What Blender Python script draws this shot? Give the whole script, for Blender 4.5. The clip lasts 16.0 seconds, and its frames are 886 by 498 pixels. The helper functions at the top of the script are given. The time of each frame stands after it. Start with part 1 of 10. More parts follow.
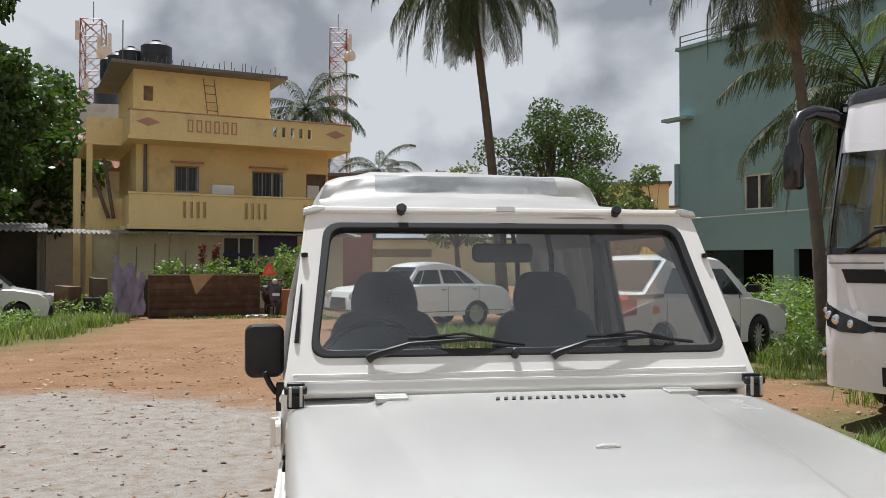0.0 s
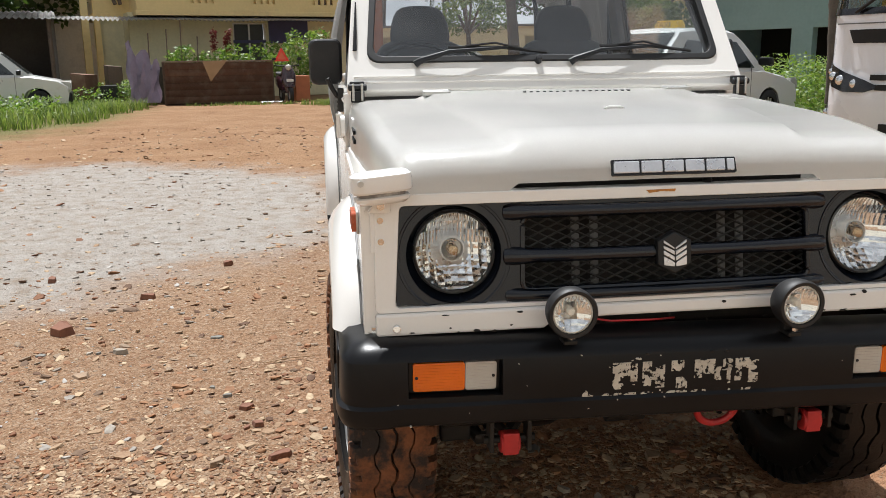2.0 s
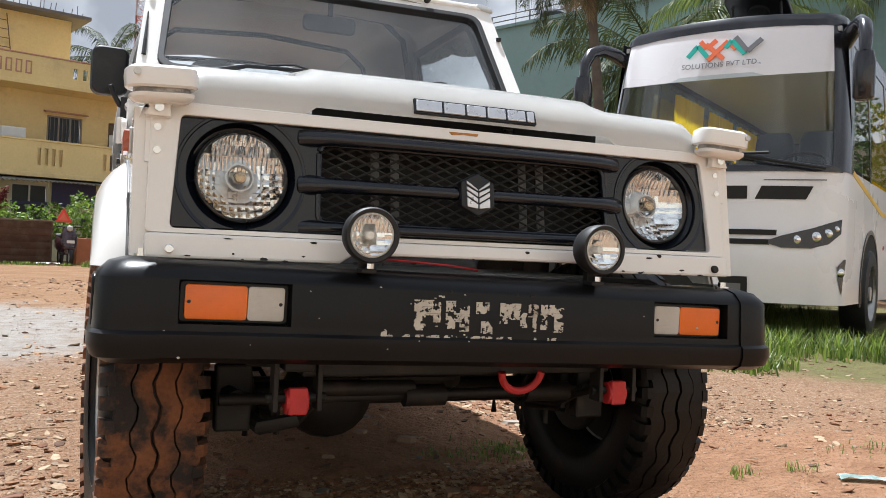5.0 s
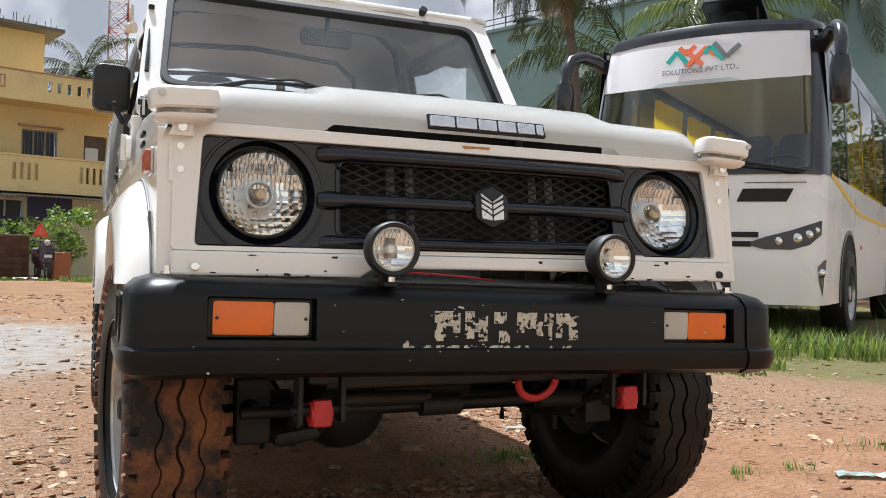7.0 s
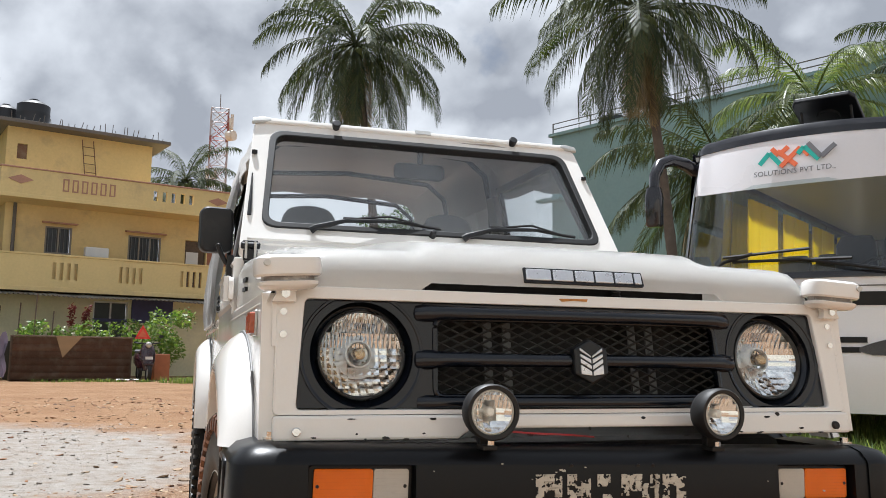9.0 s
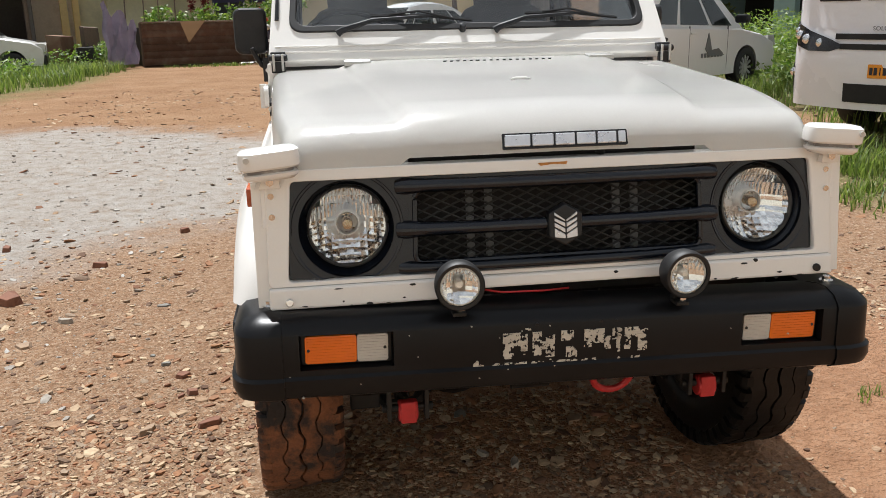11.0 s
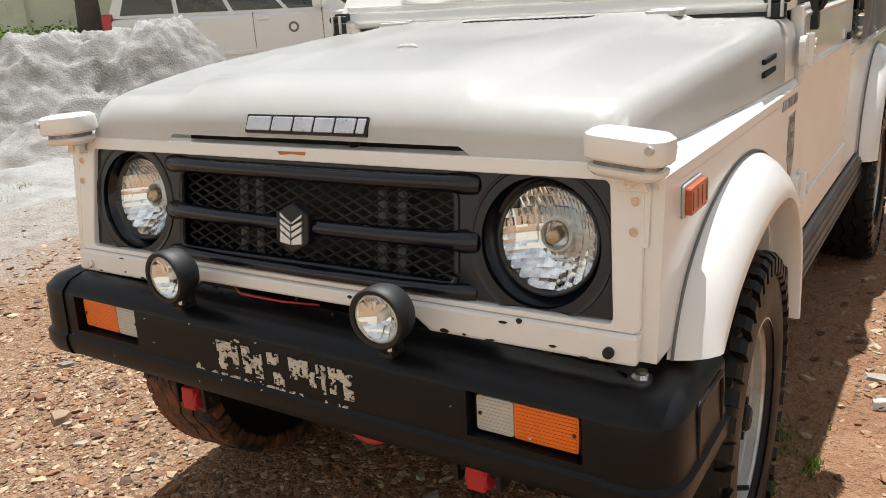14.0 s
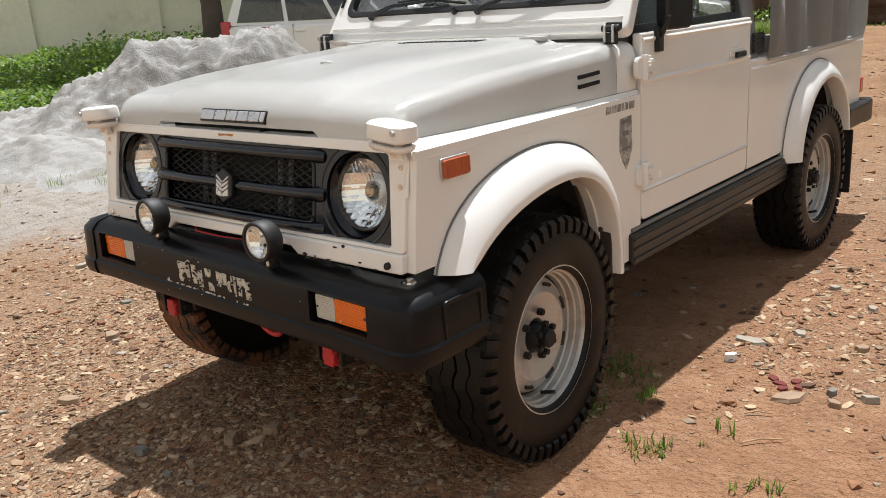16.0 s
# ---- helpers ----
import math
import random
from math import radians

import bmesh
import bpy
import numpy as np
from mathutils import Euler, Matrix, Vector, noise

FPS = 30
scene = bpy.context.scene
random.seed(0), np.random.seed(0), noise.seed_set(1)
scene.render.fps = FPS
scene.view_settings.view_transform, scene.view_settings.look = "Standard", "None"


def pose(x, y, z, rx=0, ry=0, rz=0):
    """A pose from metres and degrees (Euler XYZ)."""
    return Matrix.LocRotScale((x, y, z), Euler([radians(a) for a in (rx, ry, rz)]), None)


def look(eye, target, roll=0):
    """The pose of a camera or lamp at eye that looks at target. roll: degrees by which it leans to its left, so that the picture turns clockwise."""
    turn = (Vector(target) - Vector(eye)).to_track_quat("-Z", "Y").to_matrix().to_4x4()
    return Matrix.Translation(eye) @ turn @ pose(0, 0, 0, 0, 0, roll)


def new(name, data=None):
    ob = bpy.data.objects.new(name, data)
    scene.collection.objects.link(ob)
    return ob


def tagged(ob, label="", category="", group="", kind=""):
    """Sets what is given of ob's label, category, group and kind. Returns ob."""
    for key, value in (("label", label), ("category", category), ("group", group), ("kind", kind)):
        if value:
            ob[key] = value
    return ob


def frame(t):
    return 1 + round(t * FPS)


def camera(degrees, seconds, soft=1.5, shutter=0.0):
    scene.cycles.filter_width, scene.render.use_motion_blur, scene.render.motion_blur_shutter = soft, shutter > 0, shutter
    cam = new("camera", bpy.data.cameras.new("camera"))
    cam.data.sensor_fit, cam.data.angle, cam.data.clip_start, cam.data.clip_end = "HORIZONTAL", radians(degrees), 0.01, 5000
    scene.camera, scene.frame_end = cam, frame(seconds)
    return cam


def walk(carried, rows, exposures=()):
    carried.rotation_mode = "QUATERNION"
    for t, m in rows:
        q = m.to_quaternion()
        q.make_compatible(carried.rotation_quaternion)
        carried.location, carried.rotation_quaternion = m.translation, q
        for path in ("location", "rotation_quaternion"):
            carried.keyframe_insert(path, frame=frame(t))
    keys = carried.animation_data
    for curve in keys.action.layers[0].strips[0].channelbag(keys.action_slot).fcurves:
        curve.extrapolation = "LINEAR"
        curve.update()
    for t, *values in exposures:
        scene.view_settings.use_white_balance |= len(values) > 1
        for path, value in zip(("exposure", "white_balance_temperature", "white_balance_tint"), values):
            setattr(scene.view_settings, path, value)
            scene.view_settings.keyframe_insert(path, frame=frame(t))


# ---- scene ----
cam = camera(55.3, 16.0, 0.7)
# the eye's path: seconds, place (in lengths of the walk), yaw, pitch, roll
METRES, EYE, TILT, LEAN, TURN = 5.43, 1.51, 1.0, 0.0, -8.8
ROWS = [
    (0.0, 0.0, 0.0, 0.0, 0.0, 0.0, -0.0),
    (0.5, -0.004, -0.0215, -0.0095, 1.28, -3.3, 0.02),
    (1.0, -0.0071, -0.0477, -0.0211, 1.31, -7.84, 0.18),
    (1.5, -0.0068, -0.0719, -0.0335, 1.3, -10.27, 0.36),
    (2.0, -0.0151, -0.0949, -0.0426, 0.66, -13.87, 0.7),
    (2.5, -0.0401, -0.1145, -0.0457, -2.25, -16.05, 0.01),
    (3.0, -0.0391, -0.0948, -0.08, -5.48, -15.99, -1.3),
    (3.5, -0.0252, -0.071, -0.1225, -6.79, -13.47, -2.35),
    (4.0, -0.0212, -0.0679, -0.1427, -8.19, -5.49, -3.63),
    (4.5, -0.021, -0.0722, -0.1482, -10.47, -1.59, -3.46),
    (5.0, -0.0119, -0.0789, -0.1472, -12.9, -0.6, -2.53),
    (5.2, -0.0064, -0.082, -0.1478, -14.19, -0.4, -2.23),
    (7.3, -0.0327, -0.0814, -0.1443, -14.23, 0.09, -1.26),
    (7.5, -0.035, -0.081, -0.1419, -12.99, 0.58, -1.26),
    (8.0, -0.0363, -0.0812, -0.1375, -10.67, 2.58, -1.17),
    (8.5, -0.0361, -0.081, -0.1324, -9.28, 4.66, -1.15),
    (9.0, -0.0323, -0.0816, -0.1212, -8.42, 6.14, -0.96),
    (9.5, -0.026, -0.0879, -0.071, -7.29, 2.12, -0.37),
    (10.0, -0.0307, -0.1156, -0.0329, -6.67, -9.24, 0.37),
    (10.2, -0.0268, -0.1206, -0.0336, -6.66, -11.73, 0.37),
    (12.3, 0.1585, -0.0059, -0.0481, 16.68, -17.96, 1.92),
    (12.5, 0.1757, 0.0109, -0.052, 17.88, -17.87, 1.62),
    (13.0, 0.2191, 0.0474, -0.0543, 22.58, -17.9, 1.41),
    (13.5, 0.2652, 0.0714, -0.0546, 33.96, -18.08, 3.75),
    (14.0, 0.3023, 0.068, -0.0499, 40.36, -17.86, 4.43),
    (14.5, 0.3453, 0.0669, -0.0464, 43.81, -17.63, 3.77),
    (15.0, 0.3944, 0.0753, -0.0445, 47.58, -17.4, 4.14),
    (15.5, 0.4367, 0.0621, -0.0459, 48.67, -17.13, 4.48),
    (16.0, 0.476, 0.0542, -0.0425, 48.82, -16.92, 4.52),
]
START = pose(-0.61, -1.26, EYE, TILT, LEAN, TURN)
walk(cam, [(t, START @ pose(METRES * x, METRES * y, METRES * z, 90 + pitch, roll, yaw)) for t, x, y, z, yaw, pitch, roll in ROWS],
     [(0.0, 0.28, 6100, 9.0), (0.5, 0.52, 6100, 9.0), (1.0, 0.76, 6100, 9.0), (1.5, 0.66, 6100, 9.0), (2.0, 0.55, 6170, 9.0), (2.5, 0.50, 6230, 9.0), (3.5, 0.62, 6280, 9.0), (4.0, 0.68, 6080, 9.0), (5.0, 0.78, 5900, 9.0), (8.5, 0.71, 5930, 9.0), (9.0, 0.70, 5980, 9.0), (9.5, 0.66, 6100, 9.0), (10.0, 0.42, 6290, 9.0), (12.5, 0.70, 6000, 9.0), (13.5, 0.66, 6150, 9.0), (14.5, 0.62, 6320, 9.0), (16.0, 0.54, 6240, 9.0)])

# ---- sky, sun, exposure ----
SUN_WAY = Vector((0.10, -0.36, -1.0)).normalized()
world = bpy.data.worlds.new("sky")
scene.world = world
world.use_nodes = True
wt = world.node_tree
wt.nodes.clear()
w_out = wt.nodes.new("ShaderNodeOutputWorld")
w_bg = wt.nodes.new("ShaderNodeBackground")
w_sky = wt.nodes.new("ShaderNodeTexSky")
w_sky.sky_type = "NISHITA"
w_sky.sun_disc = False
w_sky.sun_elevation = radians(69)
w_sky.sun_rotation = radians(-16)
w_sky.air_density, w_sky.dust_density, w_sky.ozone_density = 1.0, 1.5, 1.0
w_co = wt.nodes.new("ShaderNodeTexCoord")
w_map = wt.nodes.new("ShaderNodeMapping")
w_map.inputs["Scale"].default_value = (1.0, 1.0, 1.15)
w_map.inputs["Location"].default_value = (0.35, 0.2, 0.1)
w_n = wt.nodes.new("ShaderNodeTexNoise")
w_n.inputs["Scale"].default_value = 2.0
w_n.inputs["Detail"].default_value = 8.0
w_n.inputs["Roughness"].default_value = 0.56
w_n2 = wt.nodes.new("ShaderNodeTexNoise")
w_n2.inputs["Scale"].default_value = 3.1
w_n2.inputs["Distortion"].default_value = 0.15
w_n2.inputs["Detail"].default_value = 9.0
w_n2.inputs["Roughness"].default_value = 0.5
w_cover = wt.nodes.new("ShaderNodeValToRGB")
w_cover.color_ramp.elements[0].position = 0.30
w_cover.color_ramp.elements[1].position = 0.37
w_tone = wt.nodes.new("ShaderNodeValToRGB")
w_tone.color_ramp.elements[0].position = 0.41
w_tone.color_ramp.elements[0].color = (6.4, 6.6, 7.1, 1)
w_tone.color_ramp.elements[1].position = 0.59
w_tone.color_ramp.elements[1].color = (13.6, 13.7, 13.9, 1)
w_mix = wt.nodes.new("ShaderNodeMix")
w_mix.data_type = "RGBA"
wt.links.new(w_co.outputs["Generated"], w_map.inputs["Vector"])
wt.links.new(w_map.outputs["Vector"], w_n.inputs["Vector"])
wt.links.new(w_map.outputs["Vector"], w_n2.inputs["Vector"])
wt.links.new(w_n.outputs["Fac"], w_cover.inputs["Fac"])
# round billows on top of the soft cloud shapes
w_warp = wt.nodes.new("ShaderNodeVectorMath")
w_warp.operation = "MULTIPLY_ADD"
w_warp.inputs[1].default_value = (0.32, 0.32, 0.32)
wt.links.new(w_n.outputs["Color"], w_warp.inputs[0])
wt.links.new(w_map.outputs["Vector"], w_warp.inputs[2])
w_vor = wt.nodes.new("ShaderNodeTexVoronoi")
w_vor.feature = "SMOOTH_F1"
w_vor.inputs["Scale"].default_value = 7.5
w_vor.inputs["Detail"].default_value = 2.0
w_vor.inputs["Smoothness"].default_value = 0.45
wt.links.new(w_warp.outputs[0], w_vor.inputs["Vector"])
w_bill = wt.nodes.new("ShaderNodeMath")
w_bill.operation = "MULTIPLY_ADD"
w_bill.inputs[1].default_value = -0.22
wt.links.new(w_vor.outputs["Distance"], w_bill.inputs[0])
wt.links.new(w_n2.outputs["Fac"], w_bill.inputs[2])
w_lift = wt.nodes.new("ShaderNodeMath")
w_lift.operation = "ADD"
w_lift.inputs[1].default_value = 0.175
wt.links.new(w_bill.outputs[0], w_lift.inputs[0])
wt.links.new(w_lift.outputs[0], w_tone.inputs["Fac"])
wt.links.new(w_cover.outputs["Color"], w_mix.inputs[0])
wt.links.new(w_sky.outputs["Color"], w_mix.inputs[6])
wt.links.new(w_tone.outputs["Color"], w_mix.inputs[7])
wt.links.new(w_mix.outputs[2], w_bg.inputs["Color"])
w_bg.inputs["Strength"].default_value = 0.0398
wt.links.new(w_bg.outputs["Background"], w_out.inputs["Surface"])

sun = new("sun", bpy.data.lights.new("sun", "SUN"))
sun.data.energy = 5.0
sun.data.angle = radians(0.6)
sun.data.color = (1.0, 0.975, 0.945)
sun.matrix_world = look((0, 0, 30), Vector((0, 0, 30)) + SUN_WAY)
scene.view_settings.exposure = 0.0
scene.view_settings.use_white_balance = True
scene.view_settings.white_balance_temperature = 6230
scene.view_settings.white_balance_tint = 9.0

# ---- material helpers ----
def mat(name, color, rough=0.6, metal=0.0, vary=0.12, scale=6.0, fine=90.0, bump=0.15, depth=0.004, coat=0.0, spec=0.5,
        stain=None, stain_at=(0.52, 0.66), stain_scale=3.0, rnd=0.0, rough_vary=0.12, trans=0.0, sheen=0.0):
    """A surface with variation at two scales, fine relief and, where given, patches of a second colour."""
    m = bpy.data.materials.new(name)
    m.use_nodes = True
    t = m.node_tree
    b = t.nodes["Principled BSDF"]
    co = t.nodes.new("ShaderNodeTexCoord")
    n1 = t.nodes.new("ShaderNodeTexNoise")
    n1.inputs["Scale"].default_value = scale
    n1.inputs["Detail"].default_value = 5
    n2 = t.nodes.new("ShaderNodeTexNoise")
    n2.inputs["Scale"].default_value = fine
    n2.inputs["Detail"].default_value = 3
    for n in (n1, n2):
        t.links.new(co.outputs["Object"], n.inputs["Vector"])
    add = t.nodes.new("ShaderNodeMath")
    add.operation = "MULTIPLY_ADD"
    add.inputs[1].default_value = 0.35
    t.links.new(n2.outputs["Fac"], add.inputs[0])
    sc = t.nodes.new("ShaderNodeMath")
    sc.operation = "MULTIPLY"
    sc.inputs[1].default_value = 0.65
    t.links.new(n1.outputs["Fac"], sc.inputs[0])
    t.links.new(sc.outputs[0], add.inputs[2])
    ramp = t.nodes.new("ShaderNodeValToRGB")
    e = ramp.color_ramp.elements
    e[0].position, e[1].position = 0.3, 0.7
    e[0].color = (*[max(0.0, c * (1 - vary)) for c in color], 1)
    e[1].color = (*[min(1.0, c * (1 + vary)) for c in color], 1)
    t.links.new(add.outputs[0], ramp.inputs["Fac"])
    last = ramp.outputs["Color"]
    if stain:
        n3 = t.nodes.new("ShaderNodeTexNoise")
        n3.inputs["Scale"].default_value = stain_scale
        n3.inputs["Detail"].default_value = 7
        n3.inputs["Roughness"].default_value = 0.65
        t.links.new(co.outputs["Object"], n3.inputs["Vector"])
        r3 = t.nodes.new("ShaderNodeValToRGB")
        r3.color_ramp.elements[0].position, r3.color_ramp.elements[1].position = stain_at
        t.links.new(n3.outputs["Fac"], r3.inputs["Fac"])
        mx = t.nodes.new("ShaderNodeMix")
        mx.data_type = "RGBA"
        t.links.new(r3.outputs["Color"], mx.inputs[0])
        t.links.new(last, mx.inputs[6])
        mx.inputs[7].default_value = (*stain, 1)
        last = mx.outputs[2]
    if rnd:
        oi = t.nodes.new("ShaderNodeObjectInfo")
        mr = t.nodes.new("ShaderNodeMapRange")
        mr.inputs["To Min"].default_value, mr.inputs["To Max"].default_value = 1 - rnd, 1 + rnd
        t.links.new(oi.outputs["Random"], mr.inputs["Value"])
        hv = t.nodes.new("ShaderNodeHueSaturation")
        t.links.new(mr.outputs["Result"], hv.inputs["Value"])
        t.links.new(last, hv.inputs["Color"])
        last = hv.outputs["Color"]
    t.links.new(last, b.inputs["Base Color"])
    rr = t.nodes.new("ShaderNodeMapRange")
    rr.inputs["To Min"].default_value = max(0.02, rough - rough_vary)
    rr.inputs["To Max"].default_value = min(1.0, rough + rough_vary)
    t.links.new(n1.outputs["Fac"], rr.inputs["Value"])
    t.links.new(rr.outputs["Result"], b.inputs["Roughness"])
    b.inputs["Metallic"].default_value = metal
    b.inputs["Coat Weight"].default_value = coat
    b.inputs["Coat Roughness"].default_value = 0.06
    b.inputs["Specular IOR Level"].default_value = spec
    b.inputs["Transmission Weight"].default_value = trans
    b.inputs["Sheen Weight"].default_value = sheen
    if bump:
        bp = t.nodes.new("ShaderNodeBump")
        bp.inputs["Strength"].default_value = bump
        bp.inputs["Distance"].default_value = depth
        t.links.new(add.outputs[0], bp.inputs["Height"])
        t.links.new(bp.outputs["Normal"], b.inputs["Normal"])
    return m


def leafy(name, color, color2, trans=0.35, rough=0.45, back=None):
    """A thin leaf: gloss on top, light through it, hue that differs from leaf to leaf."""
    m = bpy.data.materials.new(name)
    m.use_nodes = True
    t = m.node_tree
    b = t.nodes["Principled BSDF"]
    geo = t.nodes.new("ShaderNodeNewGeometry")
    ramp = t.nodes.new("ShaderNodeValToRGB")
    ramp.color_ramp.elements[0].color = (*color, 1)
    ramp.color_ramp.elements[1].color = (*color2, 1)
    t.links.new(geo.outputs["Random Per Island"], ramp.inputs["Fac"])
    t.links.new(ramp.outputs["Color"], b.inputs["Base Color"])
    b.inputs["Roughness"].default_value = rough
    tr = t.nodes.new("ShaderNodeBsdfTranslucent")
    hv = t.nodes.new("ShaderNodeHueSaturation")
    hv.inputs["Value"].default_value = 1.7
    hv.inputs["Saturation"].default_value = 1.1
    t.links.new(ramp.outputs["Color"], hv.inputs["Color"])
    t.links.new(hv.outputs["Color"], tr.inputs["Color"])
    mx = t.nodes.new("ShaderNodeMixShader")
    mx.inputs[0].default_value = trans
    t.links.new(b.outputs[0], mx.inputs[1])
    t.links.new(tr.outputs[0], mx.inputs[2])
    t.links.new(mx.outputs[0], t.nodes["Material Output"].inputs["Surface"])
    return m


def glass(name, tint=(0.9, 0.93, 0.92), gloss=0.12, rough=0.03, dust=0.0, dust_color=(0.6, 0.58, 0.55)):
    """A thin pane: clear with a mirror gloss that grows at a slant, and a film of dust."""
    m = bpy.data.materials.new(name)
    m.use_nodes = True
    t = m.node_tree
    t.nodes.remove(t.nodes["Principled BSDF"])
    tr = t.nodes.new("ShaderNodeBsdfTransparent")
    tr.inputs["Color"].default_value = (*tint, 1)
    gl = t.nodes.new("ShaderNodeBsdfGlossy")
    gl.inputs["Roughness"].default_value = rough
    lw = t.nodes.new("ShaderNodeLayerWeight")
    lw.inputs["Blend"].default_value = 0.5
    pw = t.nodes.new("ShaderNodeMath")
    pw.operation = "POWER"
    pw.inputs[1].default_value = 4.2
    t.links.new(lw.outputs["Facing"], pw.inputs[0])
    fr = t.nodes.new("ShaderNodeMath")
    fr.operation = "MULTIPLY_ADD"
    fr.inputs[1].default_value, fr.inputs[2].default_value = 0.88, 0.06 + gloss * 0.3
    t.links.new(pw.outputs[0], fr.inputs[0])
    mx = t.nodes.new("ShaderNodeMixShader")
    t.links.new(fr.outputs[0], mx.inputs[0])
    t.links.new(tr.outputs[0], mx.inputs[1])
    t.links.new(gl.outputs[0], mx.inputs[2])
    last = mx.outputs[0]
    if dust:
        df = t.nodes.new("ShaderNodeBsdfDiffuse")
        df.inputs["Color"].default_value = (*dust_color, 1)
        co = t.nodes.new("ShaderNodeTexCoord")
        n = t.nodes.new("ShaderNodeTexNoise")
        n.inputs["Scale"].default_value = 7
        n.inputs["Detail"].default_value = 6
        t.links.new(co.outputs["Object"], n.inputs["Vector"])
        mr = t.nodes.new("ShaderNodeMapRange")
        mr.inputs["From Min"].default_value, mr.inputs["From Max"].default_value = 0.3, 0.75
        mr.inputs["To Min"].default_value, mr.inputs["To Max"].default_value = dust * 0.4, dust * 1.5
        t.links.new(n.outputs["Fac"], mr.inputs["Value"])
        m2 = t.nodes.new("ShaderNodeMixShader")
        t.links.new(mr.outputs["Result"], m2.inputs[0])
        t.links.new(last, m2.inputs[1])
        t.links.new(df.outputs[0], m2.inputs[2])
        last = m2.outputs[0]
    t.links.new(last, t.nodes["Material Output"].inputs["Surface"])
    return m


# ---- mesh helpers ----
def part(name, bm, material, parent=None, label="", smooth=False, bevel=0.0, seg=2, at=None):
    """Links a bmesh as one mesh object, under parent where there is one."""
    me = bpy.data.meshes.new(name)
    bmesh.ops.recalc_face_normals(bm, faces=bm.faces)
    bm.to_mesh(me)
    bm.free()
    me.materials.append(material)
    ob = new(name, me)
    if smooth:
        me.polygons.foreach_set("use_smooth", [True] * len(me.polygons))
        md = ob.modifiers.new("edges", "EDGE_SPLIT")
        md.split_angle = radians(38)
    if bevel:
        md = ob.modifiers.new("worn_edge", "BEVEL")
        md.width, md.segments, md.limit_method, md.angle_limit = bevel, seg, "ANGLE", radians(35)
        md.harden_normals = False
    if parent is not None:
        ob.parent = parent
    if at is not None:
        ob.matrix_local = at
    if label:
        tagged(ob, label)
    return ob


def raw(name, verts, faces, material, parent=None, label="", smooth=False):
    """Links a mesh from plain lists, for large or repeated geometry."""
    me = bpy.data.meshes.new(name)
    me.from_pydata(verts, [], faces)
    me.materials.append(material)
    if smooth:
        me.polygons.foreach_set("use_smooth", [True] * len(me.polygons))
    ob = new(name, me)
    if parent is not None:
        ob.parent = parent
    if label:
        tagged(ob, label)
    return ob


def pieces(name, bm, material, parent, label="", bevel=0.0):
    """Links each loose piece of a bmesh as a part of its own."""
    left = set(bm.verts)
    while left:
        todo, isle = [left.pop()], []
        while todo:
            v = todo.pop()
            isle.append(v)
            for e in v.link_edges:
                w = e.other_vert(v)
                if w in left:
                    left.remove(w)
                    todo.append(w)
        nb, got = B(), {}
        for v in isle:
            got[v] = nb.verts.new(v.co)
        for fc in {fc for v in isle for fc in v.link_faces}:
            try:
                nb.faces.new([got[v] for v in fc.verts])
            except ValueError:
                pass
        part(name, nb, material, parent, label, bevel=bevel)
    bm.free()


def thing(name, label, category, group="", at=None, kind=""):
    ob = new(name)
    ob.empty_display_size = 0.2
    if at is not None:
        ob.matrix_world = at
    return tagged(ob, label, category, group, kind)


def B():
    return bmesh.new()


def box(bm, c, s, m=None):
    g = Matrix.Translation(c) @ Matrix.Diagonal((*s, 1))
    if m is not None:
        g = m @ g
    bmesh.ops.create_cube(bm, size=1, matrix=g)
    return bm


def span(bm, x0, x1, y0, y1, z0, z1, m=None):
    return box(bm, ((x0 + x1) / 2, (y0 + y1) / 2, (z0 + z1) / 2), (abs(x1 - x0), abs(y1 - y0), abs(z1 - z0)), m)


def cyl(bm, p0, p1, r, r2=None, seg=16, caps=True):
    p0, p1 = Vector(p0), Vector(p1)
    d = p1 - p0
    q = d.to_track_quat("Z", "Y").to_matrix().to_4x4()
    bmesh.ops.create_cone(bm, cap_ends=caps, segments=seg, radius1=r, radius2=r if r2 is None else r2, depth=d.length,
                          matrix=Matrix.Translation((p0 + p1) / 2) @ q)
    return bm


def loft(bm, rings, closed=True, cap0=True, cap1=True):
    """Skins rings of points, each with the same count."""
    vs = [[bm.verts.new(p) for p in r] for r in rings]
    n = len(vs[0])
    for a, b in zip(vs, vs[1:]):
        for i in range(n if closed else n - 1):
            j = (i + 1) % n
            try:
                bm.faces.new((a[i], a[j], b[j], b[i]))
            except ValueError:
                pass
    if closed and cap0:
        bm.faces.new(vs[0][::-1])
    if closed and cap1:
        bm.faces.new(vs[-1])
    return bm


def tube(bm, pts, r, seg=8, caps=True):
    pts = [Vector(p) for p in pts]
    rings = []
    up = Vector((0, 0, 1))
    for i, p in enumerate(pts):
        d = (pts[min(i + 1, len(pts) - 1)] - pts[max(i - 1, 0)]).normalized()
        a = d.cross(up)
        if a.length < 0.05:
            a = d.cross(Vector((1, 0, 0)))
        a.normalize()
        b = a.cross(d).normalized()
        rr = r[i] if isinstance(r, (list, tuple)) else r
        rings.append([p + rr * (math.cos(2 * math.pi * k / seg) * a + math.sin(2 * math.pi * k / seg) * b) for k in range(seg)])
    return loft(bm, rings, True, caps, caps)


